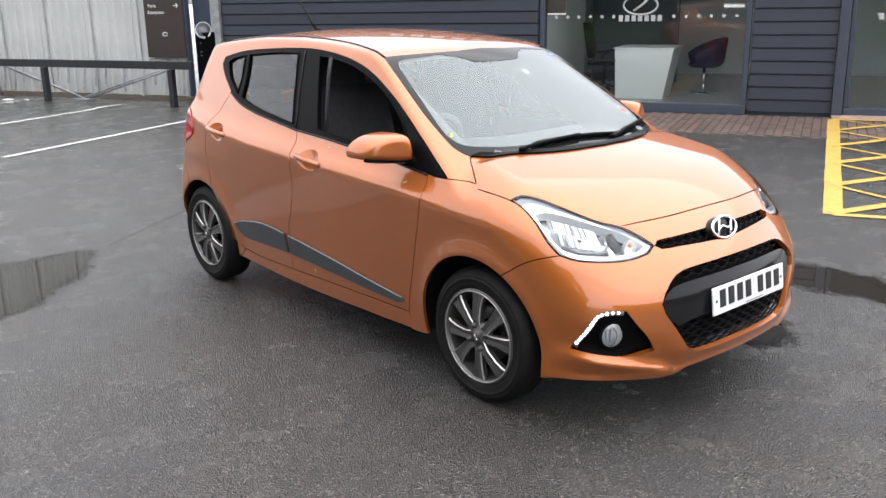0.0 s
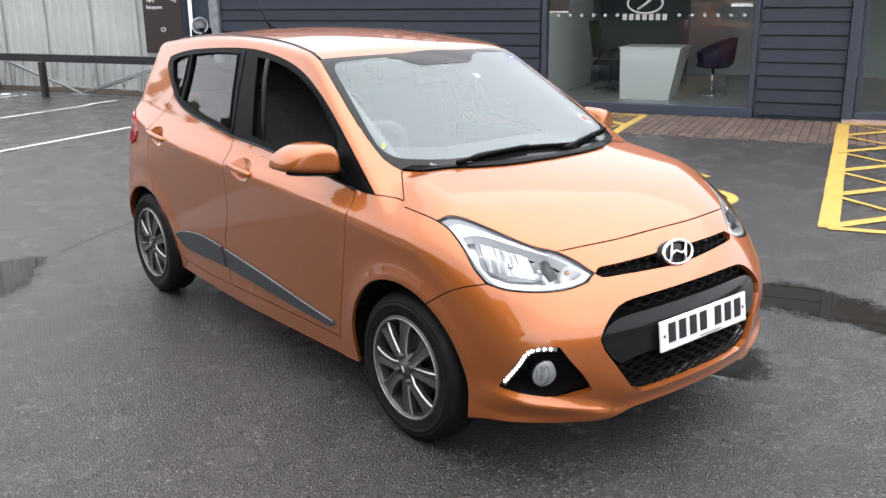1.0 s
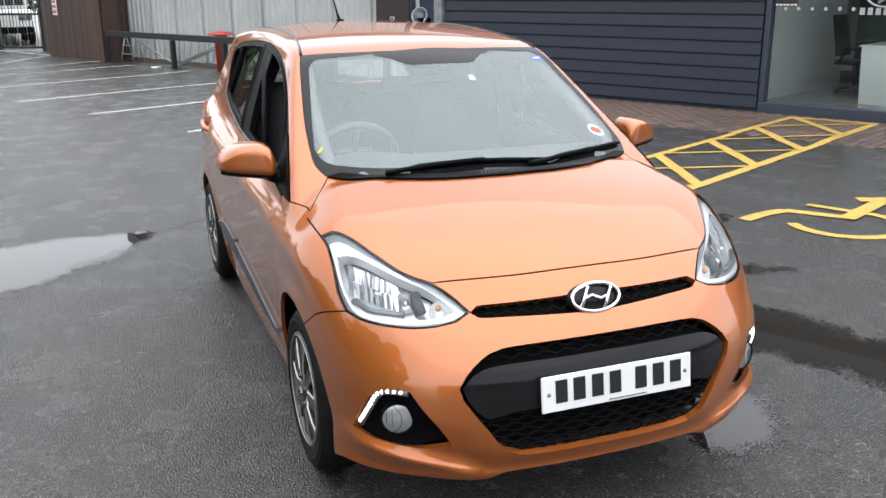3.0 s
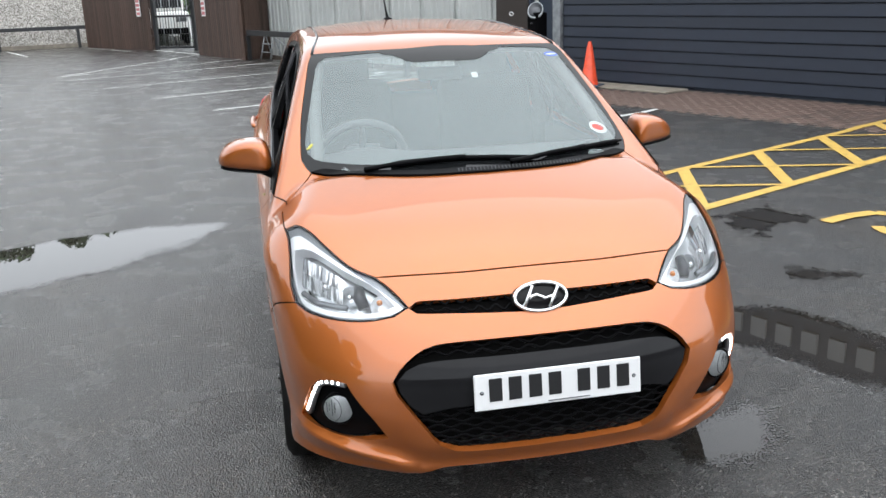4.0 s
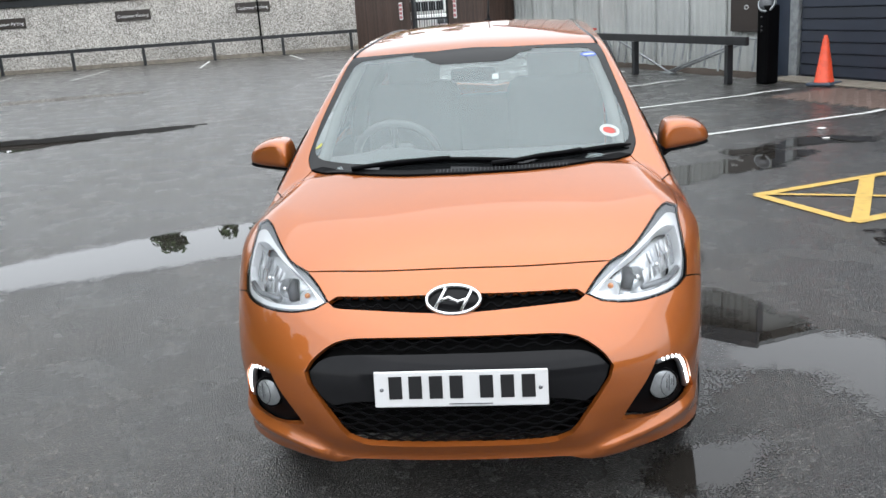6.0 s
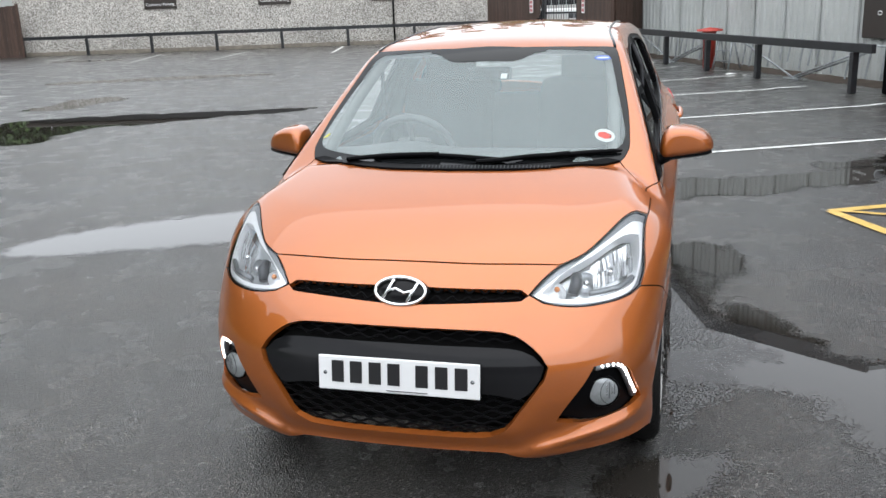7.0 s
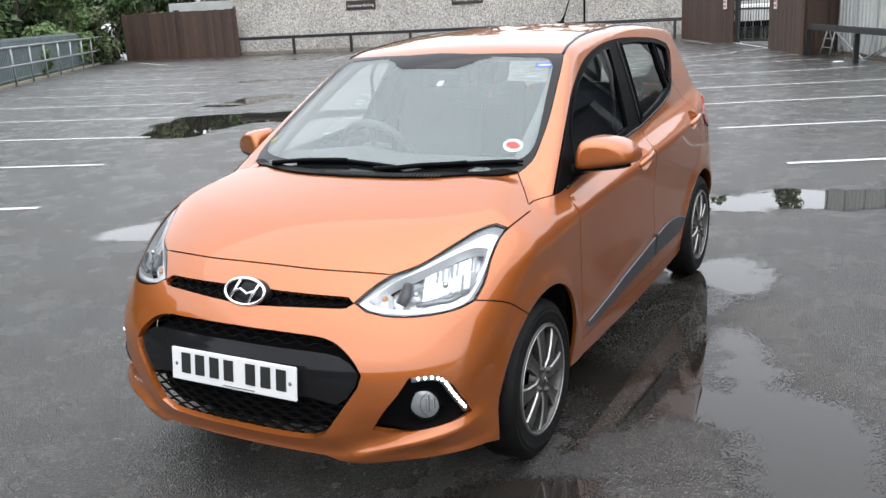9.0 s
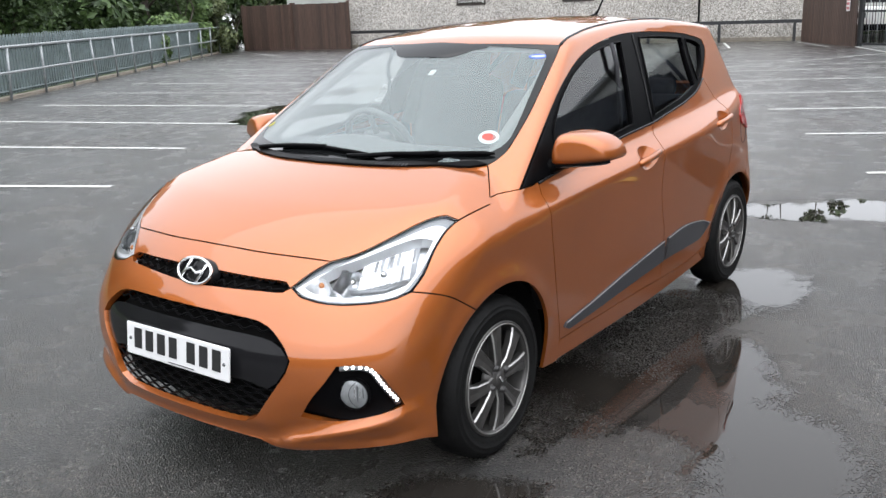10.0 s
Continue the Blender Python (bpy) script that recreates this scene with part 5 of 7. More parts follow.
def panel(name, view, loop, mat, parent, holes=(), grid=0.024, gap=0.0022, deep=0.014, lift=0.0, label="", mirror=False, hole_gap=0.0, bare=False, lines=()):
    """One pressed panel: the form inside the loop, with its edges turned in; lines are creases that its faces follow."""
    loops = [np.array(loop)] + [np.array(h) for h in holes]
    flats = [inset(view.flat(loops[0]), gap)] + [inset(view.flat(h), -hole_gap) for h in loops[1:]]
    lo, hi = flats[0].min(0), flats[0].max(0)
    gx, gy = np.meshgrid(np.arange(lo[0] + grid / 2, hi[0], grid), np.arange(lo[1] + grid / 2, hi[1], grid * 0.866))
    gx = gx + (np.arange(gx.shape[0]) % 2)[:, None] * grid / 2
    pts = np.column_stack([gx.ravel(), gy.ravel()])
    keep = within(pts, flats[0]) & far_from(pts, flats[0], grid * 0.5)
    for h in flats[1:]:
        keep &= ~within(pts, h) & far_from(pts, h, grid * 0.5)
    for r in lines:
        keep &= far_from(pts, np.vstack([view.flat(np.array(r)), view.flat(np.array(r))[::-1]]), grid * 0.4)
    pts = pts[keep]
    hint = np.vstack(loops)
    inner = view.cast(pts, hint) if len(pts) else np.zeros((0, 3))
    good = ~np.isnan(inner[:, 0])
    pts, inner = pts[good], inner[good]
    rim2 = np.vstack(flats)
    rim3 = view.cast(rim2, hint)
    bad = np.isnan(rim3[:, 0])
    bad |= np.linalg.norm(np.where(np.isnan(rim3), 9, rim3) - hint, axis=1) > 0.03
    rim3[bad] = snap(hint[bad])
    edges, k = [], 0
    for f in flats:
        edges += [(k + i, k + (i + 1) % len(f)) for i in range(len(f))]
        k += len(f)
    runs = [np.array(r) for r in lines]
    for r in runs:
        edges += [(k + i, k + i + 1) for i in range(len(r) - 1)]
        k += len(r)
    all2, all3 = np.vstack([rim2, *[view.flat(r) for r in runs], pts]), np.vstack([rim3, *runs, inner])
    vs, _, fs, src, _, _ = delaunay_2d_cdt([Vector(map(float, p)) for p in all2], edges, [], 0, 1e-6)
    vs2 = np.array([tuple(v) for v in vs])
    place = np.zeros((len(vs2), 3))
    for i, s in enumerate(src):
        if s:
            place[i] = all3[s[0]]
        else:
            c = view.cast(vs2[i:i + 1], hint)[0]
            place[i] = c if not np.isnan(c[0]) else all3[np.argmin(((all2 - vs2[i]) ** 2).sum(1))]
    tri = np.array([tuple(f) for f in fs])
    mid = vs2[tri].mean(1)
    ok = within(mid, flats[0])
    for h in flats[1:]:
        ok &= ~within(mid, h)
    tri = tri[ok]
    nor = form_normal(place)
    place = place + nor * lift
    cr = np.cross(place[tri[:, 1]] - place[tri[:, 0]], place[tri[:, 2]] - place[tri[:, 0]])
    turn = (cr * nor[tri].mean(1)).sum(1) < 0
    tri[turn] = tri[turn][:, ::-1]
    verts, norms, faces = list(place), list(nor), [tuple(t) for t in tri]
    if deep:
        count = {}
        for t in tri:
            for i in range(3):
                count.setdefault(tuple(sorted((t[i], t[(i + 1) % 3]))), []).append((t[i], t[(i + 1) % 3]))
        for es in count.values():
            if len(es) == 1:
                a, b = es[0]
                k = len(verts)
                out = np.cross(place[b] - place[a], nor[a])
                out /= max(np.linalg.norm(out), 1e-9)
                verts += [place[a], place[b], place[b] - nor[b] * deep, place[a] - nor[a] * deep]
                norms += [out] * 4
                faces.append((k + 1, k, k + 3, k + 2))
    verts, norms = np.array(verts), np.array(norms)
    if bare:
        return verts, norms, faces
    obs = [part(name, mesh(name, verts, faces, mat, True, norms), parent, label)]
    if mirror:
        s = np.array((-1, 1, 1))
        obs.append(part(name, mesh(name, verts * s, [f[::-1] for f in faces], mat, True, norms * s), parent, label))
    return obs


def seam(run, parent, mirror=True, width=0.011, sink=0.005):
    """The dark bottom of a shut line."""
    p = np.array(run)
    n = form_normal(p)
    t = np.gradient(p, axis=0)
    s = np.cross(t, n)
    s /= np.maximum(np.linalg.norm(s, axis=1, keepdims=True), 1e-9)
    v = np.vstack([p - n * sink + s * width / 2, p - n * sink - s * width / 2])
    k = len(p)
    f = [(i, i + 1, k + i + 1, k + i) for i in range(k - 1)]
    for m in ((1, -1) if mirror else (1,)):
        part("shut_line", mesh("shut_line", v * np.array((m, 1, 1)), f, GAP), parent)


def both(fn):
    for s in (1, -1):
        fn(s)


car = thing("hatchback_car", "copper orange metallic five-door hatchback, wet and clean, parked on asphalt", "car")
SIDE_VIEW, NOSE_VIEW, TAIL_VIEW = Along((1, 0, 0.22)), Round(0.35, -1), Round(1.9, 1)
TOP_VIEW, SCREEN_VIEW, LAMP_VIEW = Along((0, -0.35, 1)), Along((0, -0.7, 0.7)), Along((0.62, -0.66, 0.42))
FRAME_VIEW = Along((1, -0.12, 0.75))

# edges of the panels, on the left half (x > 0)
LAMP_TOP = curve_on(((.733, -.131, .873), (.70, -.150, .889), (.66, -.21, .881), (.61, -.31, .845), (.55, -.41, .806), (.482, -.472, .787)))
LAMP_IN = curve_on(((.482, -.472, .787), (.435, -.527, .751), (.401, -.571, .716)))
LAMP_LOW = curve_on(((.401, -.571, .716), (.445, -.578, .694), (.50, -.568, .684), (.572, -.54, .679), (.65, -.482, .680), (.70, -.426, .688), (.728, -.385, .703)))
LAMP_BACK = curve_on(((.728, -.385, .703), (.736, -.33, .745), (.731, -.27, .803), (.727, -.19, .853), (.733, -.131, .873)))
HOOD_FRONT = curve_on(((0, -.518, .795), (.19, -.513, .792), (.32, -.5, .791), (.482, -.472, .787)))
HOOD_SIDE = curve_on((LAMP_TOP[0], (.742, -.04, .893), (.745, .05, .905)))
PILLAR_FOOT = curve_on(((.745, .05, .905), (.69, .13, .955), (.615, .222, .991)))
COWL = curve_on(((.615, .222, .991), (.54, .165, .985), (.456, .11, .986), (.34, .057, .988), (.2, .02, .989), (0, .005, .99)))
SCREEN_SIDE = curve_on(((.615, .222, .991), (.64, .30, 1.02), (.634, .42, 1.093), (.62, .53, 1.16), (.585, .71, 1.27), (.56, .83, 1.34), (.54, .895, 1.37)))
SCREEN_TOP = curve_on(((.54, .895, 1.37), (.325, .835, 1.377), (.1, .797, 1.386), (0, .795, 1.388)))
DITCH = curve_on(((.54, .895, 1.37), (.515, 1.05, 1.407), (.485, 1.3, 1.435), (.475, 1.7, 1.448), (.47, 2.1, 1.44), (.46, 2.5, 1.41)))
ROOF_END = curve_on(((.46, 2.5, 1.41), (.25, 2.58, 1.415), (0, 2.6, 1.42)))
WIN_FRONT = side_line(((.205, .917), (.40, 1.04), (.595, 1.158), (.735, 1.232), (.915, 1.308), (1.09, 1.355), (1.3, 1.385), (1.5, 1.396), (1.75, 1.391), (2.07, 1.372), (2.24, 1.35), (2.36, 1.325)))
WIN_BACK = side_line(((2.36, 1.325), (2.37, 1.29), (2.316, 1.238), (2.167, 1.143)))
WIN_CORNER = side_line(((2.167, 1.143), (2.02, 1.09), (1.83, 1.055)))
BELT_REAR = side_line(((1.83, 1.055), (1.41, 1.007)))
BELT_FRONT = side_line(((1.41, 1.007), (1.1, .99), (.85, .97), (.567, .947), (.33, .922)))
BELT_TIP = side_line(((.33, .922), (.287, .917), (.205, .917)))
FENDER_TOP = side_line(((.205, .917), (.12, .912), (.05, .905)))
DOOR_F = side_line(((.33, .922), (.315, .838), (.345, .72), (.378, .619), (.43, .45), (.462, .35), (.475, .272)))
DOOR_B = side_line(((1.41, 1.007), (1.35, .93), (1.335, .85), (1.345, .72), (1.40, .58), (1.445, .485), (1.46, .26)))
DOOR_R = side_line(((2.167, 1.143), (2.235, 1.04), (2.265, .93), (2.275, .80), (2.26, .66), (2.225, .505), (2.165, .375), (2.09, .31), (1.97, .272)))
DOOR_LOW_F = side_line(((.475, .272), (.8, .27), (1.2, .265), (1.46, .26)))
DOOR_LOW_R = side_line(((1.46, .26), (1.75, .258), (1.97, .272)))


def arc(cy, cz, r, a0, a1, n=14):
    return [(cy + r * math.cos(radians(a0 + (a1 - a0) * i / n)), cz + r * math.sin(radians(a0 + (a1 - a0) * i / n))) for i in range(n + 1)]


# wheel openings; angles run from the rear (0) over the top to the nose (180)
ARCH_F_REAR = side_at(arc(.012, .278, .352, -14, 118, 22))
ARCH_F_NOSE = side_at(arc(.012, .278, .352, 118, 192, 12))
ARCH_R = side_at(arc(2.395, .280, .334, 192, -14, 30))
BUMPER_SEAM = curve_on((LAMP_LOW[-1], (.790, -.28, .668), ARCH_F_REAR[-1]))
LIP = curve_on((ARCH_F_NOSE[-1], (.765, -.41, .222), (.712, -.487, .226), (.63, -.565, .224), (.541, -.62, .218), (.438, -.657, .208), (.37, -.682, .222), (.334, -.692, .234), (.233, -.711, .239), (0, -.726, .242)), 0.025)
SILL_FOOT = side_line((tuple(ARCH_F_REAR[0][1:]), (.8, .185), (1.4, .183), tuple(ARCH_R[0][1:])))
TAIL_TOP = curve_on(((.46, 2.5, 1.41), (.53, 2.56, 1.3), (.60, 2.62, 1.15), (.655, 2.66, 1.03), (.664, 2.687, .985)))
TAIL_LAMP_FRONT = curve_on(((.664, 2.687, .985), (.70, 2.58, 1.0), (.735, 2.47, .955), (.75, 2.47, .88), (.755, 2.56, .83)))
TAIL_LAMP_BACK = curve_on(((.755, 2.56, .83), (.72, 2.66, .82), (.68, 2.74, .83), (.64, 2.77, .9), (.664, 2.687, .985)))
QUARTER_BACK = curve_on(((.755, 2.56, .83), (.75, 2.6, .7), (.765, 2.55, .60), ARCH_R[19]))

# front openings, on the left half, from the middle outwards
GRILLE_TOP = front_line(((0, .631), (.2, .629), (.335, .622), (.40, .597), (.45, .556), (.473, .522)))
GRILLE_LOW = front_line(((.473, .522), (.462, .483), (.43, .437), (.386, .376), (.345, .322), (.30, .300), (.225, .295), (0, .298)))
SLIT_TOP = front_line(((0, .737), (.1, .733), (.27, .731), (.375, .729), (.400, .714)), 0.02)
SLIT_LOW = front_line(((.400, .714), (.378, .701), (.275, .697), (.1, .690), (0, .686)), 0.02)
FOG = joined(front_line(((.604, .510), (.645, .512), (.682, .504), (.706, .474), (.725, .41), (.738, .357)), 0.02), front_line(((.738, .357), (.70, .344), (.62, .330), (.546, .328), (.492, .340)), 0.02), front_line(((.492, .340), (.53, .40), (.575, .46), (.604, .510)), 0.02))


def whole(half):
    """A loop right across the car from the run on its left half, middle to middle."""
    return joined(half, flipped(half))


LAMP = joined(LAMP_TOP, LAMP_IN, LAMP_LOW, LAMP_BACK)
GRILLE = whole(joined(GRILLE_TOP, GRILLE_LOW))
SLIT = whole(joined(SLIT_TOP, SLIT_LOW))
HOOD = whole(joined(HOOD_FRONT, LAMP_TOP[::-1], HOOD_SIDE, PILLAR_FOOT, COWL))
NOSE = whole(joined(HOOD_FRONT, LAMP_IN, LAMP_LOW, BUMPER_SEAM, ARCH_F_NOSE, LIP))
SCREEN = whole(joined(SCREEN_TOP[::-1], SCREEN_SIDE[::-1], COWL))
ROOF = whole(joined(SCREEN_TOP[::-1], DITCH, ROOF_END))
FENDER = joined(LAMP_BACK[::-1], BUMPER_SEAM, ARCH_F_REAR[::-1], side_line((tuple(ARCH_F_REAR[0][1:]), (.47, .19), (.475, .272))), DOOR_F[::-1], BELT_TIP, FENDER_TOP, HOOD_SIDE[::-1])
FRONT_DOOR = joined(BELT_FRONT[::-1], DOOR_B, DOOR_LOW_F[::-1], DOOR_F[::-1])
REAR_DOOR = joined(WIN_CORNER, BELT_REAR, DOOR_B, DOOR_LOW_R, DOOR_R[::-1])
FRAME = joined(PILLAR_FOOT, SCREEN_SIDE, DITCH, TAIL_TOP, TAIL_LAMP_FRONT, QUARTER_BACK, ARCH_R[19::-1], side_line((tuple(ARCH_R[0][1:]), (2.03, .22), (1.97, .272))), DOOR_R[::-1], WIN_BACK[::-1], WIN_FRONT[::-1], FENDER_TOP)
SILL = joined(side_line(((.475, .272), (.47, .19))), SILL_FOOT[2:], side_line((tuple(ARCH_R[0][1:]), (2.03, .22), (1.97, .272))), DOOR_LOW_R[::-1], DOOR_LOW_F[::-1])
WINDOWS = joined(WIN_FRONT, WIN_BACK, WIN_CORNER, BELT_REAR, BELT_FRONT, BELT_TIP)

panel("bonnet", TOP_VIEW, HOOD, ORANGE, car, grid=0.03)
CREASES = [front_line([(a, float(CHIN_EDGE(a)) + dz) for a in (.43, .50, .56, .62, .67, .71, .74)], 0.014) for dz in (-.012, 0, .009)]
CREASES += [flipped(r) for r in CREASES]
panel("front_bumper", NOSE_VIEW, NOSE, ORANGE, car, holes=(GRILLE, SLIT, FOG, flipped(FOG)), grid=0.016, deep=0.022, lines=CREASES)
panel("front_wing", SIDE_VIEW, FENDER, ORANGE, car, grid=0.024, mirror=True)


def handle_rim(y, z):
    return side_at([(y + .088 * math.cos(a), z - .004 + .046 * math.sin(a) + .10 * .088 * math.cos(a)) for a in [k * math.pi / 16 for k in range(32)]])


HANDLES = ((1.175, .888), (2.13, .935))
panel("front_door", SIDE_VIEW, FRONT_DOOR, ORANGE, car, holes=(handle_rim(*HANDLES[0]),), grid=0.022, mirror=True)
panel("rear_door", SIDE_VIEW, REAR_DOOR, ORANGE, car, holes=(handle_rim(*HANDLES[1]),), grid=0.022, mirror=True)
panel("side_frame", FRAME_VIEW, FRAME, ORANGE, car, grid=0.024, mirror=True)
panel("sill", SIDE_VIEW, SILL, ORANGE, car, grid=0.024, mirror=True)
roof = panel("roof", Along((0, 0, 1)), ROOF, ORANGE, car, grid=0.035)
TAIL_HALF = joined(ROOF_END[::-1], TAIL_TOP, TAIL_LAMP_BACK[::-1][0:1], TAIL_LAMP_BACK[::-1], curve_on(((.755, 2.56, .83), (.70, 2.72, .72), (.45, 2.86, .68), (0, 2.9, .67))))
REAR_GLASS = whole(curve_on(((0, 2.70, 1.345), (.36, 2.66, 1.335), (.46, 2.62, 1.28), (.52, 2.66, 1.12), (.50, 2.70, 1.05), (0, 2.82, 1.03))))
panel("tailgate", TAIL_VIEW, whole(TAIL_HALF), ORANGE, car, holes=(REAR_GLASS,), grid=0.04)
for ob in panel("rear_screen", TAIL_VIEW, REAR_GLASS, SIDE_GLASS, car, grid=0.06, deep=0, gap=0, lift=-.004, label="heated rear window"):
    ob.visible_shadow = False
REAR_BUMPER = joined(curve_on(((0, 2.9, .67), (.45, 2.86, .68), (.70, 2.72, .72), (.755, 2.56, .83))), QUARTER_BACK, ARCH_R[19:], curve_on((ARCH_R[-1], (.72, 2.8, .22), (.4, 2.85, .22), (0, 2.87, .22))))
panel("rear_bumper", TAIL_VIEW, whole(REAR_BUMPER), ORANGE, car, grid=0.04)
panel("tail_lamp", Along((0.8, 0.5, 0.1)), joined(TAIL_LAMP_FRONT, TAIL_LAMP_BACK), RED_LENS, car, grid=0.02, lift=0.006, deep=0.02, mirror=True, label="red tail lamp")
for run in (HOOD_FRONT, HOOD_SIDE, PILLAR_FOOT, LAMP_TOP, LAMP_IN, LAMP_LOW, LAMP_BACK, BUMPER_SEAM, DOOR_F, DOOR_B, DOOR_R, DOOR_LOW_F, DOOR_LOW_R, FENDER_TOP):
    seam(run, car)
for s in (1, -1):
    ditch = np.array(DITCH) + form_normal(np.array(DITCH)) * -.001
    part("roof_strip", tube("roof_strip", [(q[0] * s, q[1], q[2]) for q in ditch], .007, PIANO_BLACK, 6), car, "black strip in the roof channel")

# glass and its black borders
SCREEN_CLEAR_HALF = joined(curve_on(((0, .835, 1.374), (.20, .80, 1.370), (.40, .82, 1.364), (.495, .835, 1.357), (.535, .79, 1.325))), curve_on(((.535, .79, 1.325), (.577, .6, 1.21), (.616, .42, 1.10), (.622, .35, 1.055), (.60, .285, 1.030), (.53, .235, 1.018), (.40, .175, 1.013), (.2, .128, 1.012), (0, .113, 1.011))))
glass = panel("windscreen", SCREEN_VIEW, SCREEN, SCREEN_GLASS, car, grid=0.05, deep=0, label="clear laminated windscreen")[0]
glass.visible_shadow = False
panel("windscreen_border", SCREEN_VIEW, SCREEN, FRIT, glass, holes=(whole(SCREEN_CLEAR_HALF),), grid=0.03, lift=0.0015, deep=0, gap=0.0)
panel("sensor_patch", SCREEN_VIEW, whole(curve_on(((0, .695, 1.316), (.13, .70, 1.315), (.165, .72, 1.323), (.21, .765, 1.348), (.26, .80, 1.366), (0, .815, 1.374)))), FRIT, glass, grid=0.03, lift=0.0019, deep=0, gap=0)
FRONT_PANE = joined(side_line(((.50, 1.008), (.56, 1.09), (.66, 1.165), (.78, 1.232), (.93, 1.290), (1.10, 1.335), (1.27, 1.358), (1.375, 1.362))), side_line(((1.375, 1.362), (1.30, 1.20), (1.215, 1.022))), side_line(((1.215, 1.022), (.95, .998), (.505, .962))), side_line(((.505, .962), (.50, 1.008))))
REAR_PANE = joined(side_line(((1.58, 1.372), (1.8, 1.368), (2.08, 1.348))), side_line(((2.08, 1.348), (2.04, 1.23), (2.03, 1.118))), side_line(((2.03, 1.118), (1.83, 1.078), (1.45, 1.030))), side_line(((1.45, 1.030), (1.58, 1.372))))
QUARTER_PANE = joined(side_line(((2.125, 1.342), (2.24, 1.325), (2.30, 1.30))), side_line(((2.30, 1.30), (2.22, 1.21), (2.09, 1.135))), side_line(((2.09, 1.135), (2.095, 1.24), (2.125, 1.342))))
panel("window_frame", SIDE_VIEW, WINDOWS, BLACK_PLASTIC, car, holes=(FRONT_PANE, REAR_PANE, QUARTER_PANE), grid=0.03, lift=-0.002, deep=0.02, gap=0.001, mirror=True)
for name, loop, mirror in (("front_window", FRONT_PANE, False), ("rear_window", REAR_PANE, True), ("quarter_window", QUARTER_PANE, True)):
    for ob in panel(name, SIDE_VIEW, loop, SIDE_GLASS, car, grid=0.05, lift=-0.010, deep=0, gap=-0.004, mirror=mirror, label="clear side glass with reflections"):
        ob.visible_shadow = False
for s in (1, -1):
    for loop in (FRONT_PANE, REAR_PANE, QUARTER_PANE):
        rim = np.array(loop)
        rim = rim + form_normal(rim) * .001
        part("window_seal", tube("window_seal", [(q[0] * s, q[1], q[2]) for q in rim], .0035, BLACK_PLASTIC, 6, True), car, "black rubber window seal")
    post = side_line(((1.41, 1.007), (1.425, 1.06), (1.47, 1.2), (1.525, 1.385)))
    part("pillar_joint", tube("pillar_joint", [(q[0] * s, q[1], q[2]) for q in post], .004, PIANO_BLACK, 6), car)
for s in (1, -1):
    part("waist_moulding", tube("waist_moulding", [(s * (p[0] + 0.003), p[1], p[2] - 0.004) for p in joined(BELT_FRONT[::-1], BELT_REAR[::-1], WIN_CORNER[::-1])], 0.006, PIANO_BLACK, 6), car)


# ---- lamps, grilles and badges ----
def tuck(points, margin):
    """Points drawn in until they lie at least this deep under the skin."""
    p = np.array(points, float)
    for _ in range(4):
        p = p - form_normal(p) * np.maximum(form(p) + margin, 0)[:, None]
    return p


def cup(name, centre, aim, r, depth, mat, parent, s=1, label="", sides=28):
    a, c = Vector(aim).normalized(), Vector(centre)
    u = a.orthogonal().normalized()
    v = a.cross(u)
    for _ in range(30):
        rim = np.array([c + (u * math.cos(k * 0.393) + v * math.sin(k * 0.393)) * r for k in range(16)])
        if form(rim).max() < -0.012:
            break
        worst = rim[np.argmax(form(rim))]
        c = c - Vector(form_normal(worst[None])[0]) * 0.004
    centre = tuple(c)
    c, a = Vector((centre[0] * s, centre[1], centre[2])), Vector((aim[0] * s, aim[1], aim[2])).normalized()
    m = Matrix.Translation(c) @ a.to_track_quat("X", "Z").to_matrix().to_4x4()
    prof = [(max(r * math.sin(t), 0.001), depth * (1 - math.cos(t)) - depth) for t in [k * math.pi / 2 / 8 for k in range(9)]]
    return part(name, lathe(name, prof, mat, m, sides), parent, label)


def ball(name, centre, r, mat, parent, s=1, squash=(1, 1, 1), label=""):
    bm = bmesh.new()
    bmesh.ops.create_uvsphere(bm, u_segments=16, v_segments=10, radius=1.0, matrix=Matrix.Translation((centre[0] * s, centre[1], centre[2])) @ Matrix.Diagonal((r * squash[0], r * squash[1], r * squash[2], 1)))
    return part(name, from_bm(name, bm, mat, True), parent, label)


def shrunk(loop, k, shift=(0, 0, 0)):
    p = np.array(loop)
    c = p.mean(0)
    return list(snap(c + (p - c) * k + np.array(shift)))


def sheet(name, view, loop, mat, parent, s, lift, holes=(), grid=0.02, deep=0.0, label=""):
    v, n, f = panel(name, view, loop, mat, None, holes=holes, grid=grid, gap=0, deep=deep, lift=lift, bare=True)
    m = np.array((s, 1, 1))
    return part(name, mesh(name, v * m, f if s > 0 else [q[::-1] for q in f], mat, True, n * m), parent, label)


LAMP_CORE = joined(curve_on(((.705, -.235, .822), (.66, -.275, .829), (.57, -.40, .792), (.50, -.475, .766), (.455, -.53, .735), (.437, -.552, .718)), 0.02), curve_on(((.437, -.552, .718), (.48, -.553, .703), (.56, -.525, .697), (.63, -.476, .697), (.69, -.405, .706), (.712, -.355, .735), (.715, -.29, .79), (.705, -.235, .822)), 0.02))
LAMP_BAND = joined(curve_on(((.722, -.180, .848), (.69, -.20, .866), (.62, -.315, .832), (.54, -.43, .79), (.45, -.53, .740), (.415, -.566, .714)), 0.02), curve_on(((.415, -.566, .714), (.46, -.567, .697), (.55, -.54, .688), (.64, -.483, .687), (.70, -.413, .697), (.724, -.36, .735), (.725, -.27, .80), (.722, -.180, .848)), 0.02))


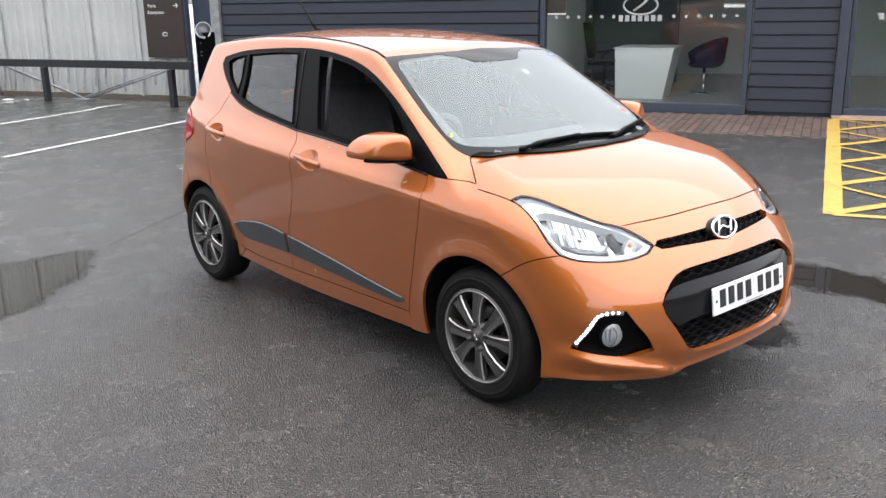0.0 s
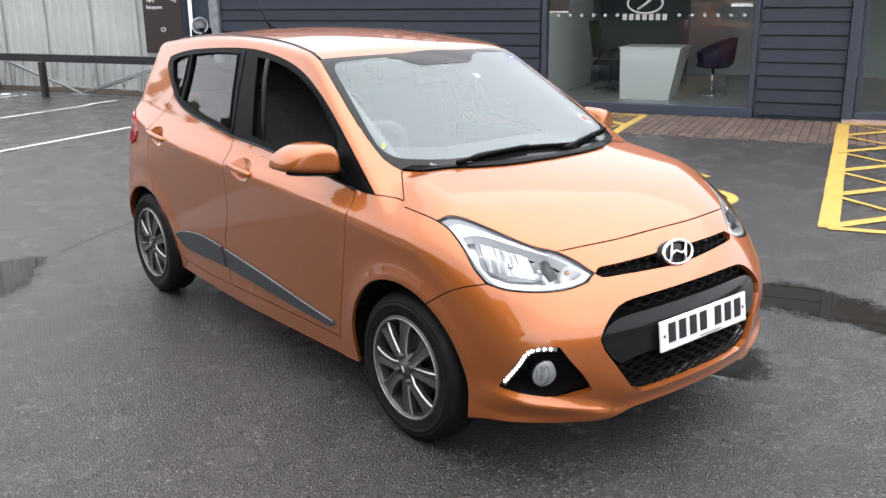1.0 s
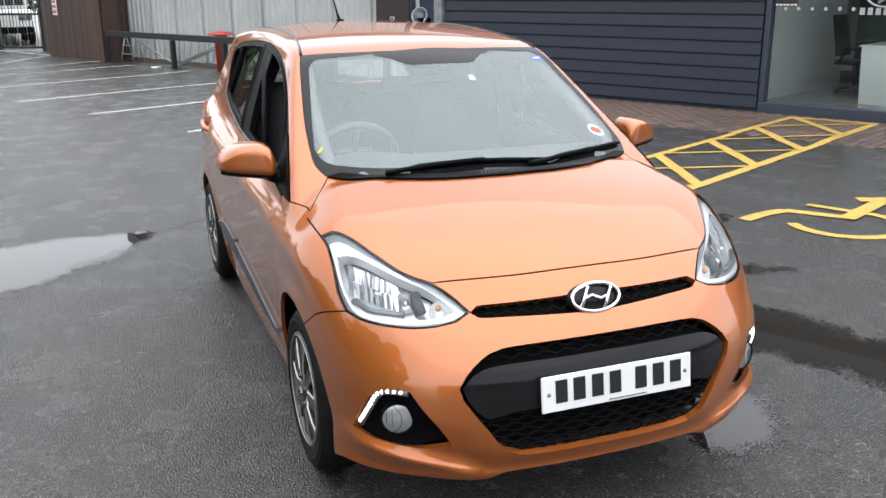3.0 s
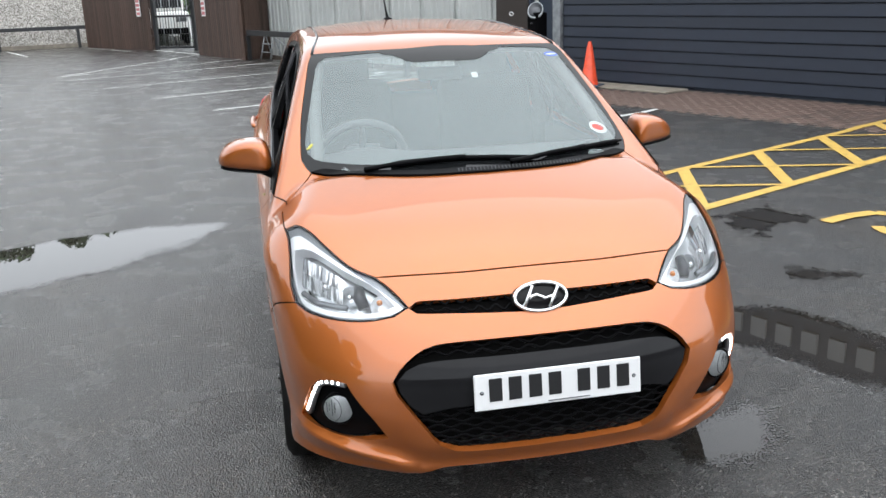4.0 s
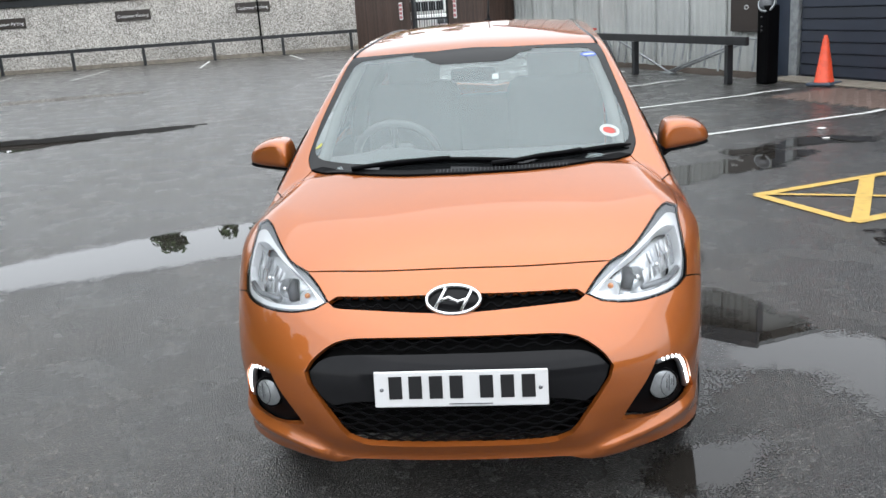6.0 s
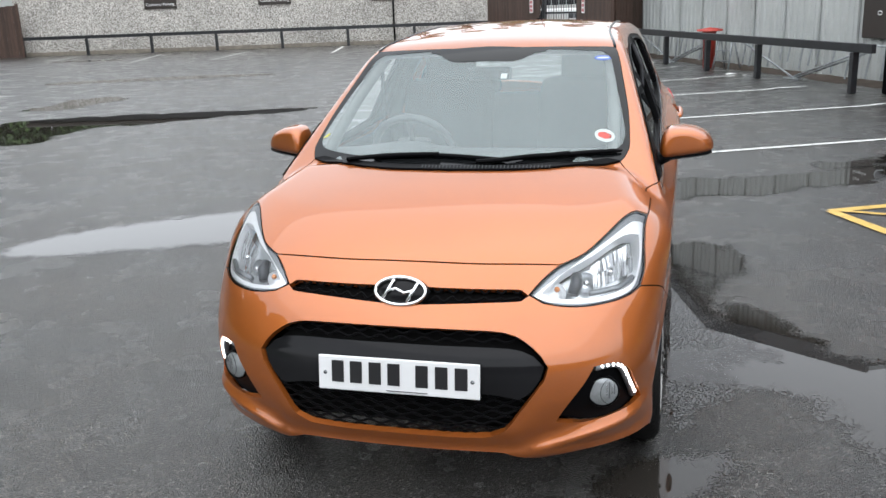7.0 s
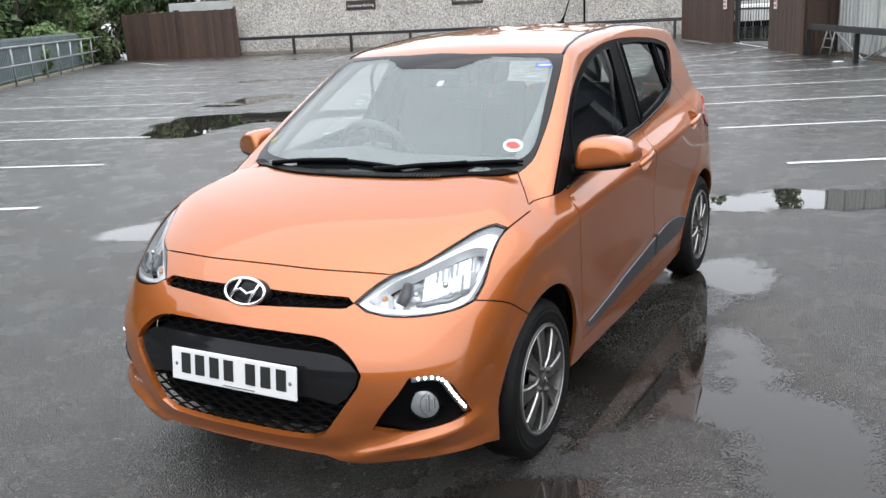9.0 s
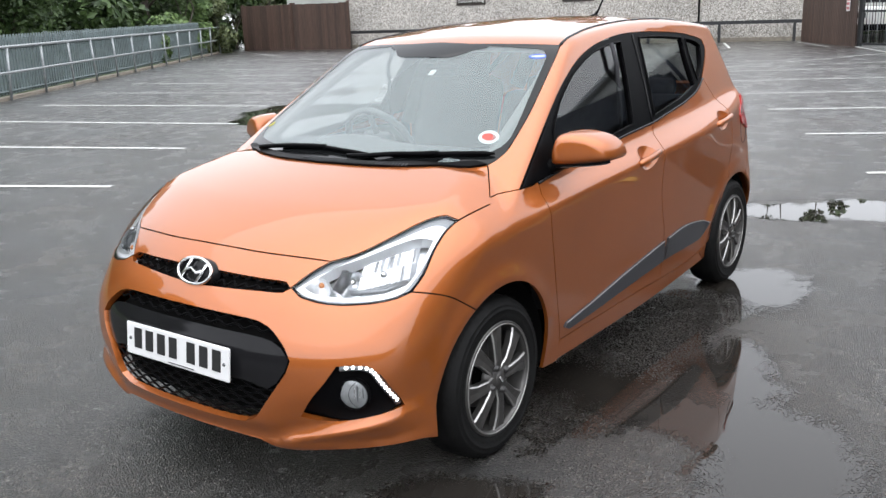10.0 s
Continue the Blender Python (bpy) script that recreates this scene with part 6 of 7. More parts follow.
def headlamp(s):
    lens = sheet("headlamp", LAMP_VIEW, LAMP, LAMP_GLASS, car, s, 0.002, deep=0.0, label="clear headlamp lens over chrome reflectors")
    lens.visible_shadow = False
    sheet("lamp_edge", LAMP_VIEW, LAMP, BLACK_PLASTIC, lens, s, -0.004, holes=(shrunk(LAMP, 0.975),), deep=0.05)
    sheet("lamp_surround", LAMP_VIEW, shrunk(LAMP, 0.98), LAMP_SATIN, lens, s, -0.010, holes=(LAMP_BAND,), deep=0.01)
    sheet("chrome_band", LAMP_VIEW, LAMP_BAND, LAMP_CHROME, lens, s, -0.008, holes=(LAMP_CORE,), deep=0.05)
    sheet("lamp_bowl", LAMP_VIEW, LAMP_BAND, REFLECTOR, lens, s, -0.075)
    # main reflector: upright mirror facets, each turned a little from its neighbour
    rnd = random.Random(7)
    for k in range(18):
        t = k / 17
        low = np.array((.588 + .106 * t, -.474 + .140 * t, .708 + .020 * t))
        tall = np.array((-.010, .045, .078 + .014 * t))
        across = np.array((.0058, .0077, .0012))
        for r in range(2):
            p0, p1 = low + tall * r / 2, low + tall * (r + .96) / 2
            tip = np.array((0, .007 * (rnd.random() - .4), 0))
            quad = tuck((p0, p0 + across + tip, p1 + across * .95 + tip * .5, p1), .020 + .006 * rnd.random())
            part("mirror_facet", mesh("mirror_facet", [(q[0] * s, q[1], q[2]) for q in quad], [(0, 1, 2, 3)], rnd.choice((MIRROR_FACET, MIRROR_FACET, REFLECTOR, LAMP_SATIN, LAMP_GREY))), lens)
    cup("dip_reflector", (.570, -.468, .744), (.15, -1, .02), .034, .03, REFLECTOR, lens, s)
    ball("bulb_shield", tuck(((.572, -.482, .744),), .022)[0], .010, CHROME, lens, s)
    ball("bulb_shield", tuck(((.645, -.415, .765),), .024)[0], .011, CHROME, lens, s)
    # dark divider ahead of the indicator
    div = [(.525, -.50, .700), (.535, -.478, .730), (.535, -.462, .762)]
    part("divider", tube("divider", [(x * s, y, z) for x, y, z in tuck(div, .026)], [.018, .021, .016], LAMP_DARK, 8), lens)
    cup("indicator_reflector", (.478, -.530, .722), (.1, -1, .05), .034, .03, LAMP_CHROME, lens, s)
    ball("indicator_bulb", tuck(((.482, -.526, .729),), .022)[0], .009, AMBER, lens, s, label="amber indicator bulb")
    part("lamp_rib", tube("lamp_rib", [(x * s, y, z) for x, y, z in tuck(((.575, -.490, .703), (.60, -.475, .704), (.66, -.43, .708), (.70, -.37, .726)), .016)], .009, LAMP_SATIN, 6), lens)


both(headlamp)

def on_nose(x, z, lift):
    p = np.array(front_at([(x, z)]))
    return p[0] + form_normal(p)[0] * lift


DRL_RUN = front_line(((.612, .503), (.645, .504), (.676, .497), (.694, .478), (.708, .44), (.720, .40), (.731, .364)), 0.012)


def fog_lamp(s):
    ob = sheet("fog_lamp", NOSE_VIEW, FOG, BLACK_PLASTIC, car, s, -0.032, label="fog lamp in a black recess with a white light strip")
    c, aim = on_nose(.638, .409, -.006), (.34, -1, .0)
    out = np.array(Vector(aim).normalized())
    side = np.array((-out[1], out[0], 0))
    for _ in range(20):
        rim = np.array([c + .006 * out + .050 * (math.cos(k * .4) * side + math.sin(k * .4) * np.array((0, 0, 1))) for k in range(16)])
        if form(rim).max() < 0.009:
            break
        c = c - .003 * out
    cv, av = Vector((c[0] * s, c[1], c[2])), Vector((aim[0] * s, aim[1], 0)).normalized()
    m = Matrix.Translation(cv) @ av.to_track_quat("X", "Z").to_matrix().to_4x4()
    part("fog_ring", lathe("fog_ring", ((.040, -.03), (.050, -.02), (.052, .000), (.049, .004), (.047, .002), (.045, -.02)), BLACK_PLASTIC, m, 32), ob)
    part("fog_reflector", lathe("fog_reflector", [(max(.001, .046 * math.sin(t)), -.020 * math.cos(t) - .001) for t in [k * math.pi / 16 for k in range(9)]], FROSTED, m, 32), ob, "bright fog lamp reflector")
    # frosted lens, with mirror slats on its outer half
    dome = lambda u, v, lift: m @ Vector((.010 * (1 - (u * u + v * v) / .046 ** 2) + lift, u, v))
    fv, ff = [], []
    for i in range(9):
        for j in range(13):
            v0 = .045 * math.sin(radians(-90 + 15 * j))
            w = math.sqrt(max(.045 ** 2 - v0 ** 2, 0))
            u0 = -w + 2 * w * i / 8
            fv.append(dome(u0 * s, v0, .0))
    for i in range(8):
        for j in range(12):
            ff.append((i * 13 + j, i * 13 + j + 1, i * 13 + 14 + j, i * 13 + 13 + j))
    part("frosted_lens", mesh("frosted_lens", fv, ff, FROSTED, True), ob, "frosted fog lamp lens")
    for k in range(4):
        u = (.008 + .0085 * k) * s
        h = math.sqrt(.040 ** 2 - u * u) * (1.5 if k % 2 else .9)
        c = dome(u, .008, .0)
        part("reflector_slat", box("reflector_slat", (.0016, .0030 if k % 2 else .0045, h), LAMP_DARK if k % 2 else CHROME, Matrix.Translation(c) @ m.to_3x3().to_4x4() @ pose(0, 0, 0, 0, 0, 12 * s), .0006), ob)
    part("lens_swirl", tube("lens_swirl", [dome((.004 - .016 * math.cos(v * 1.5)) * s, .040 * math.sin(v), .0004) for v in [-1.35 + .18 * k for k in range(16)]], .0013, LAMP_GREY, 5), ob)
    p = part("fog_glass", lathe("fog_glass", ((.001, .012), (.025, .009), (.046, .002)), LAMP_GLASS, m, 32), ob)
    p.visible_shadow = False
    run = np.array(DRL_RUN)
    n = form_normal(run)
    strip = run - n * np.linspace(0.014, 0.022, len(run))[:, None]
    part("strip_housing", tube("strip_housing", [(q[0] * s, q[1], q[2]) for q in strip], 0.012, LAMP_SATIN, 8), ob)
    for i in range(1, len(run) - 1):
        q = run[i] - n[i] * (0.006 + 0.007 * (i / len(run)) ** 2)
        ball("light_segment", q, 0.0056, LED, ob, s, (1, 1, 1), "white light segment")


both(fog_lamp)


def mesh_grille(name, loop, z0, z1, rows, sink, parent, pitch=0.072):
    """Black wavy bars behind an opening, on a dark backing."""
    zs = np.linspace(z0, z1, rows)
    poly = np.array(loop)[:, [0, 2]]
    for j, z in enumerate(zs):
        xs = np.arange(-0.5, 0.5, 0.008)
        pts = np.column_stack([xs, z + (z1 - z0) / max(rows - 1, 1) * 0.30 * np.sin(2 * np.pi * xs / pitch + math.pi * j)])
        ok = within(pts, poly)
        if ok.sum() < 4:
            continue
        pts = pts[ok]
        got = np.array(front_at(pts))
        part("grille_bar", tube("grille_bar", [(p[0], p[1] + sink, p[2]) for p in got], 0.0042, BLACK_PLASTIC, 5), parent)


grille = sheet("grille", NOSE_VIEW, GRILLE, GAP, car, 1, -0.055, deep=0.0, label="black mesh lower grille with a smooth cross band")
mesh_grille("grille", GRILLE, .592, .628, 3, .026, grille)
mesh_grille("grille", GRILLE, .304, .445, 9, .026, grille)
GRILLE_BAND = joined(front_line(((0, .588), (.30, .583), (.395, .572), (.43, .556), (.462, .522))), front_line(((.462, .522), (.452, .485), (.425, .445), (.39, .42))), front_line(((.39, .42), (.28, .440), (0, .444))))
sheet("cross_band", NOSE_VIEW, whole(GRILLE_BAND), PIANO_BLACK, grille, 1, -0.012, deep=0.03, label="smooth gloss black band")
slit = sheet("upper_grille", NOSE_VIEW, SLIT, GAP, car, 1, -0.035, label="narrow black mesh grille slot")
mesh_grille("upper_grille", SLIT, .700, .722, 2, .016, slit, 0.05)


badge_at = on_nose(0, .716, 0.012)
badge = part("badge", lathe("badge", ((.001, .0), (.084, .0), (.088, -.004), (.090, -.03)), PIANO_BLACK, Matrix.Translation(badge_at) @ pose(0, 0, 0, -24, 0, 0) @ pose(0, 0, 0, 0, 0, -90) @ Matrix.Diagonal((1, 1, .55, 1)), 40), car, "oval chrome emblem on the nose")
bm_m = Matrix.Translation(badge_at) @ pose(0, 0, 0, -24, 0, 0)
part("oval_ring", tube("oval_ring", [bm_m @ Vector((.082 * math.cos(a), -.004, .0435 * math.sin(a))) for a in [k * math.pi / 20 for k in range(40)]], .0062, CHROME, 8, True), badge)
for x0, x1, z0, z1 in ((-.056, -.022, -.026, .035), (.022, .056, -.035, .026)):
    part("slanted_stroke", tube("slanted_stroke", [bm_m @ Vector((x0 + (x1 - x0) * t, -.006, z0 + (z1 - z0) * t)) for t in (0, .5, 1)], .0062, CHROME, 6), badge)
part("cross_stroke", tube("cross_stroke", [bm_m @ Vector(v) for v in ((-.040, -.006, -.002), (-.014, -.007, .007), (.014, -.007, -.007), (.040, -.006, .002))], .0058, CHROME, 6), badge)

plate = part("number_plate", box("number_plate", (.52, .008, .111), PLATE_WHITE, pose(.017, -.7385, .4885, -7, 0, 0), 0.004), car, "white number plate with plain dark bars")
for i, x in enumerate((-.195, -.135, -.073, -.012, .078, .140, .202)):
    part("character_bar", box("character_bar", (.040, .003, .070), PLATE_BLACK, pose(.017, -.7385, .4885, -7, 0, 0) @ Matrix.Translation((x, -.0052, .006)), 0.0015), plate)
part("maker_line", box("maker_line", (.13, .003, .0025), LAMP_GREY, pose(.017, -.7385, .4885, -7, 0, 0) @ Matrix.Translation((.03, -.0052, -.046)), 0.0), plate)
for x in (-.237, .237):
    part("plate_screw", lathe("plate_screw", ((.001, .0), (.006, .0), (.007, -.004)), LAMP_GREY, pose(.017, -.7385, .4885, -7, 0, 0) @ pose(x, -.006, .0, 0, 0, -90), 12), plate)

# ---- wheels ----
def wheel(x, y, s):
    ob = part("wheel", None, car, "alloy wheel with eight slim spokes and a wet tyre")
    ob.matrix_local = pose(x, y, .289, 8 * y, 0, 0 if s > 0 else 180)
    tread = [(.19, -.155), (.262, -.160), (.281, -.148), (.288, -.125), (.2885, -.08), (.288, -.04), (.281, -.016), (.264, -.003), (.262, .001), (.257, .000), (.248, .002), (.246, .0045), (.241, .0045), (.239, .002), (.225, .003), (.206, -.002), (.196, -.012)]
    tyre = part("tyre", lathe("tyre", tread, RUBBER, None, 64), ob, "black road tyre")
    verts, faces = [], []
    for k in range(72):
        a = 2 * math.pi * k / 72
        for r0, r1, h0, h1 in ((.2825, .2905, -.012, -.030), (.286, .2910, -.045, -.075), (.286, .2910, -.085, -.120)):
            b = len(verts)
            for da, r, h in ((-.012, r0, h0), (.018, r0, h0), (.018, r1, h1), (-.012, r1, h1), (-.012, r1 - .01, h0 - .01), (.018, r1 - .01, h0 - .01)):
                verts.append((h, r * math.cos(a + da), r * math.sin(a + da)))
            faces += [(b, b + 1, b + 2, b + 3)]
    part("tread", mesh("tread", verts, faces, RUBBER), tyre)
    part("rim", lathe("rim", ((.200, -.150), (.196, -.03), (.199, -.012), (.204, -.006), (.204, .000), (.198, .003), (.192, .001), (.186, -.006), (.182, -.02), (.172, -.06), (.169, -.15)), ALLOY_MID, None, 64), ob, "satin grey alloy rim")
    part("rim_lip", tube("rim_lip", [(.0025, .1935 * math.cos(k * math.pi / 32), .1935 * math.sin(k * math.pi / 32)) for k in range(64)], .0028, ALLOY, 6, True), ob, "bright machined rim edge")
    part("inner_barrel", lathe("inner_barrel", ((.181, -.012), (.170, -.055), (.167, -.098)), ALLOY_MID, None, 48), ob)
    # added black disc, stands in for the shade behind the spokes
    part("dark_backing", lathe("dark_backing", ((.001, -.10), (.175, -.10), (.176, -.11)), GAP, None, 40), ob)
    part("brake_disc", lathe("brake_disc", ((.06, -.075), (.115, -.075), (.118, -.083)), ALLOY_DARK, None, 40), ob, "steel brake disc")
    for k in range(8):
        a = 2 * math.pi * (k // 2) / 4 + (0.30 if k % 2 else -0.30) + 0.4
        lean = 0.10 if k % 2 else -0.10
        v = []
        for r, w, h in ((.030, .021, -.002), (.075, .020, .004), (.13, .024, .001), (.168, .031, -.003), (.189, .040, -.006)):
            cc = a + lean * (r - .03) / .16
            for du, dh in ((-w, -.026), (-w, -.005), (-w * .84, 0.0), (0, -.0045), (w * .84, 0.0), (w, -.005), (w, -.026)):
                v.append((h + dh, r * math.cos(cc) - du * math.sin(cc), r * math.sin(cc) + du * math.cos(cc)))
        f = [(i * 7 + j, i * 7 + j + 1, i * 7 + 8 + j, i * 7 + 7 + j) for i in range(4) for j in range(6)]
        spoke = part("spoke", mesh("spoke", v, f, ALLOY_MID), ob)
        for j in (1, 4):
            v2 = [tuple(np.array(v[i * 7 + q]) + np.array((.0008, 0, 0))) for i in range(5) for q in (j, j + 1)]
            part("spoke_edge", mesh("spoke_edge", v2, [(2 * i, 2 * i + 1, 2 * i + 3, 2 * i + 2) for i in range(4)], ALLOY), spoke, "bright machined spoke edge")
    part("hub", lathe("hub", ((.001, .004), (.026, .004), (.030, 0.0), (.062, -.006), (.068, -.03)), ALLOY_MID, None, 32), ob)
    part("centre_cap", lathe("centre_cap", ((.001, .009), (.022, .008), (.026, .004)), ALLOY_MID, None, 24), ob, "grey centre cap with a bright slanted emblem")
    part("cap_emblem", box("cap_emblem", (.002, .009, .026), CHROME, pose(.0098, 0, 0, 35, 0, 0), .0008), ob)
    for k in range(4):
        a = 2 * math.pi * k / 4 + 0.4
        part("wheel_nut", lathe("wheel_nut", ((.001, .013), (.008, .012), (.0105, .008), (.0105, .002), (.015, -.002), (.016, -.012)), ALLOY_DARK, Matrix.Translation((0, .050 * math.cos(a), .050 * math.sin(a))), 10), ob)


for y in (0, 2.385):
    for s in (1, -1):
        wheel(.790 * s, y, s)

# wheel housings and underside close the body from below
for y, r in ((.012, .358), (2.395, .340)):
    for s in (1, -1):
        v = []
        for k in range(25):
            a = radians(-11 + 202 * k / 24)
            v += [(.752 * s, y + r * math.cos(a), .278 + r * math.sin(a)), (.50 * s, y + r * math.cos(a), .278 + r * math.sin(a))]
        f = [(2 * k, 2 * k + 1, 2 * k + 3, 2 * k + 2) for k in range(24)]
        v.append((.50 * s, y, .278))
        f += [(2 * k + 1, 50, 2 * k + 3) for k in range(24)]
        part("wheel_housing", mesh("wheel_housing", v, f, GAP, True), car)
part("underside", box("underside", (1.0, 3.1, .05), GAP, Matrix.Translation((0, 1.05, .245)), 0.01), car)
for s in (1, -1):
    part("floor_side", box("floor_side", (.26, 1.66, .05), GAP, Matrix.Translation((.60 * s, 1.2, .225)), 0.01), car)
part("front_crossmember", box("front_crossmember", (1.0, .05, .36), GAP, Matrix.Translation((0, -.50, .48)), 0.01), car)

flap = side_at([(2.50 + .058 * math.cos(a) + .02 * math.sin(a), .845 + .075 * math.sin(a)) for a in [k * math.pi / 18 for k in range(36)]])
part("fuel_flap", tube("fuel_flap", [tuple(q) for q in flap], .0022, GAP, 5, True), car, "round fuel filler flap outline")

# ---- side mouldings, handles, mirrors, wipers ----
def moulding(s):
    top = side_line(((2.03, .417), (1.92, .448), (1.70, .470), (1.462, .452), (1.05, .405), (.75, .363), (.51, .335)), 0.02)
    low = side_line(((.51, .335), (.50, .318), (.53, .304), (.76, .313), (1.05, .330), (1.47, .352), (1.72, .352), (1.92, .352), (2.0, .385), (2.03, .417)), 0.02)
    whole_loop = joined(top, low)
    cut = 1.462
    for name, keep in (("rear_moulding", lambda p: p[1] > cut + .004), ("front_moulding", lambda p: p[1] < cut - .004)):
        loop = [p for p in whole_loop if keep(p)]
        ob = sheet(name, SIDE_VIEW, loop, GREY_PLASTIC, car, s, 0.012, deep=0.013, label="charcoal side moulding with a bright upper edge")
        edge = [p for p in top if keep(p)]
        n = form_normal(np.array(edge))
        part("bright_strip", tube("bright_strip", [((p[0] + k[0] * .011) * s, p[1], p[2] + k[2] * .011) for p, k in zip(edge, n)], .0028, LAMP_SATIN, 6), ob)


both(moulding)


def handle(s, y, z):
    """Recess shadow plate and a bowed grip."""
    c = side_at([(y, z)])[0]
    ob = part("door_handle", tube("door_handle", [((c[0] + o) * s, y + d, z + h) for d, o, h in ((-.105, .002, -.014), (-.09, .008, -.011), (-.05, .012, -.006), (0, .014, -.001), (.05, .012, .004), (.09, .008, .009), (.105, .002, .011))], [.010, .014, .0145, .0145, .0145, .014, .010], ORANGE, 10), car, "body-coloured pull handle")
    rim = np.array(handle_rim(y, z))
    n = form_normal(rim)
    mid = rim.mean(0)
    v, f, m = [], [], 6
    for k in range(m + 1):
        t = k / m
        ring = mid + (rim - mid) * (1 - t * .999) - n * (.022 * math.sin(t * math.pi / 2))
        v += [(q[0] * s, q[1], q[2]) for q in ring]
    for k in range(m):
        for i in range(32):
            q = (k * 32 + i, k * 32 + (i + 1) % 32, k * 32 + 32 + (i + 1) % 32, k * 32 + 32 + i)
            f.append(q if s > 0 else q[::-1])
    part("handle_recess", mesh("handle_recess", v, f, ORANGE, True), ob)


for s in (1, -1):
    for y, z in HANDLES:
        handle(s, y, z)


def door_mirror(s):
    ob = part("door_mirror", None, car, "orange door mirror on a black sail")
    # shell: rounded box, flat towards the rear
    verts, faces = [], []
    prof = [(.040 - .130 * math.cos(t) ** .52, math.sin(t) ** .38) for t in [radians(.4 + 89.6 * (k / 13) ** 1.3) for k in range(14)]] + [(.052, .985)]
    rim = ((-1, -.6), (-.95, .2), (-.80, .8), (-.5, 1.0), (.0, .95), (.45, .72), (.8, .32), (1.0, -.22), (.95, -.6), (.5, -.75), (-.2, -.82), (-.85, -.85))
    dense = []
    for k in range(12):
        a, b, c, d = (np.array(rim[(k + q) % 12]) for q in (-1, 0, 1, 2))
        for t in (0, .333, .667):
            dense.append(0.5 * (2 * b + (c - a) * t + (2 * a - 5 * b + 4 * c - d) * t * t + (3 * b - a - 3 * c + d) * t ** 3))
    N = len(dense)
    for d, k in prof:
        for a, b in dense[::-1]:
            verts.append(((.856 + .104 * k * a) * s, .535 + d + .050 * k * a, 1.024 + k * b * (.060 if b > 0 else .070)))
    n = len(prof)
    for j in range(n - 1):
        for i in range(N):
            l = (i + 1) % N
            q = (j * N + i, j * N + l, j * N + N + l, j * N + N + i)
            faces.append(q if s < 0 else q[::-1])
    faces.append(tuple(range(N)) if s > 0 else tuple(range(N - 1, -1, -1)))
    part("mirror_shell", mesh("mirror_shell", verts, faces, ORANGE, True), ob)
    back = [verts[(n - 1) * N + i] for i in range(N)]
    c = np.mean(np.array(back), 0)
    inner = [tuple(c + (np.array(b) - c) * .9 + np.array((0, -.006, 0))) for b in back]
    part("mirror_rim", mesh("mirror_rim", back + inner, [(i, (i + 1) % N, N + (i + 1) % N, N + i) for i in range(N)], BLACK_PLASTIC, True), ob)
    part("mirror_glass", mesh("mirror_glass", inner, [tuple(range(N))], CHROME), ob, "mirror glass")
    low = [v for v in verts[9 * N:10 * N] if v[2] < .990]
    low.sort(key=lambda v: abs(v[0]))
    part("mirror_skirt", tube("mirror_skirt", [(x, y, z - .003) for x, y, z in low], .009, BLACK_PLASTIC, 8), ob)
    part("repeater", tube("repeater", [(x, y - .005, z - .008) for x, y, z in low[len(low) // 3:]], .003, LAMP_SATIN, 6), ob)
    part("mirror_arm", tube("mirror_arm", [(.71 * s, .42, .95), (.765 * s, .46, .965), (.82 * s, .52, .985)], [.030, .026, .026], BLACK_PLASTIC, 10), ob)
    sail = joined(side_line(((.215, .920), (.36, 1.012), (.50, 1.098), (.535, 1.11))), side_line(((.535, 1.11), (.50, 1.02), (.495, .955))), side_line(((.495, .955), (.36, .932), (.215, .920))))
    sheet("mirror_sail", SIDE_VIEW, sail, BLACK_PLASTIC, ob, s, .006, deep=0.01)


both(door_mirror)


def wiper(name, base, knee, blade_a, blade_b):
    ob = part(name, None, car, "black wiper arm and blade on the windscreen")

    def lie(points, lift):
        p = snap(points)
        return [tuple(v) for v in p + form_normal(p) * lift]
    part("wiper_arm", tube("wiper_arm", lie(smooth_line((base, knee, np.mean((blade_a, blade_b), 0))), .016), .0095, BLACK_PLASTIC, 8), ob)
    part("blade", tube("blade", lie(smooth_line((blade_a, np.mean((blade_a, blade_b), 0), blade_b)), .011), [.005] + [.009] * (len(smooth_line((blade_a, np.mean((blade_a, blade_b), 0), blade_b))) - 2) + [.004], BLACK_PLASTIC, 8), ob)


wiper("wiper", (-.43, .112, .992), (-.34, .118, 1.004), (-.33, .140, 1.012), (.22, .088, 1.004))
wiper("wiper", (.10, .058, .995), (.19, .082, 1.004), (.24, .106, 1.008), (.617, .271, 1.016))
sheet("cowl_panel", SCREEN_VIEW, whole(joined(COWL[::-1], curve_on(((.615, .222, .991), (.57, .215, 1.003), (.456, .145, 1.002), (.34, .095, 1.001), (.2, .056, 1.001), (0, .04, 1.001))))), BLACK_PLASTIC, car, 1, .008, deep=.012)
for i in range(36):
    x = -.10 + .0135 * i
    p = snap([(x, .022 + .30 * x * x, .993)])
    q = p[0] + form_normal(p)[0] * .010
    part("cowl_slot", box("cowl_slot", (.0035, .018, .003), GREY_PLASTIC, pose(q[0], q[1], q[2], 25, 0, 0), 0.0), car)


def sticker(x, y, z, r, mat, name, label, lift, squash=1.0):
    p = snap([(x, y, z)])
    n = Vector(form_normal(p)[0])
    m = Matrix.Translation(Vector(p[0]) + n * lift) @ n.to_track_quat("X", "Z").to_matrix().to_4x4() @ Matrix.Diagonal((1, 1, squash, 1))
    return part(name, lathe(name, ((.001, 0), (r, 0)), mat, m, 28, False), car, label)


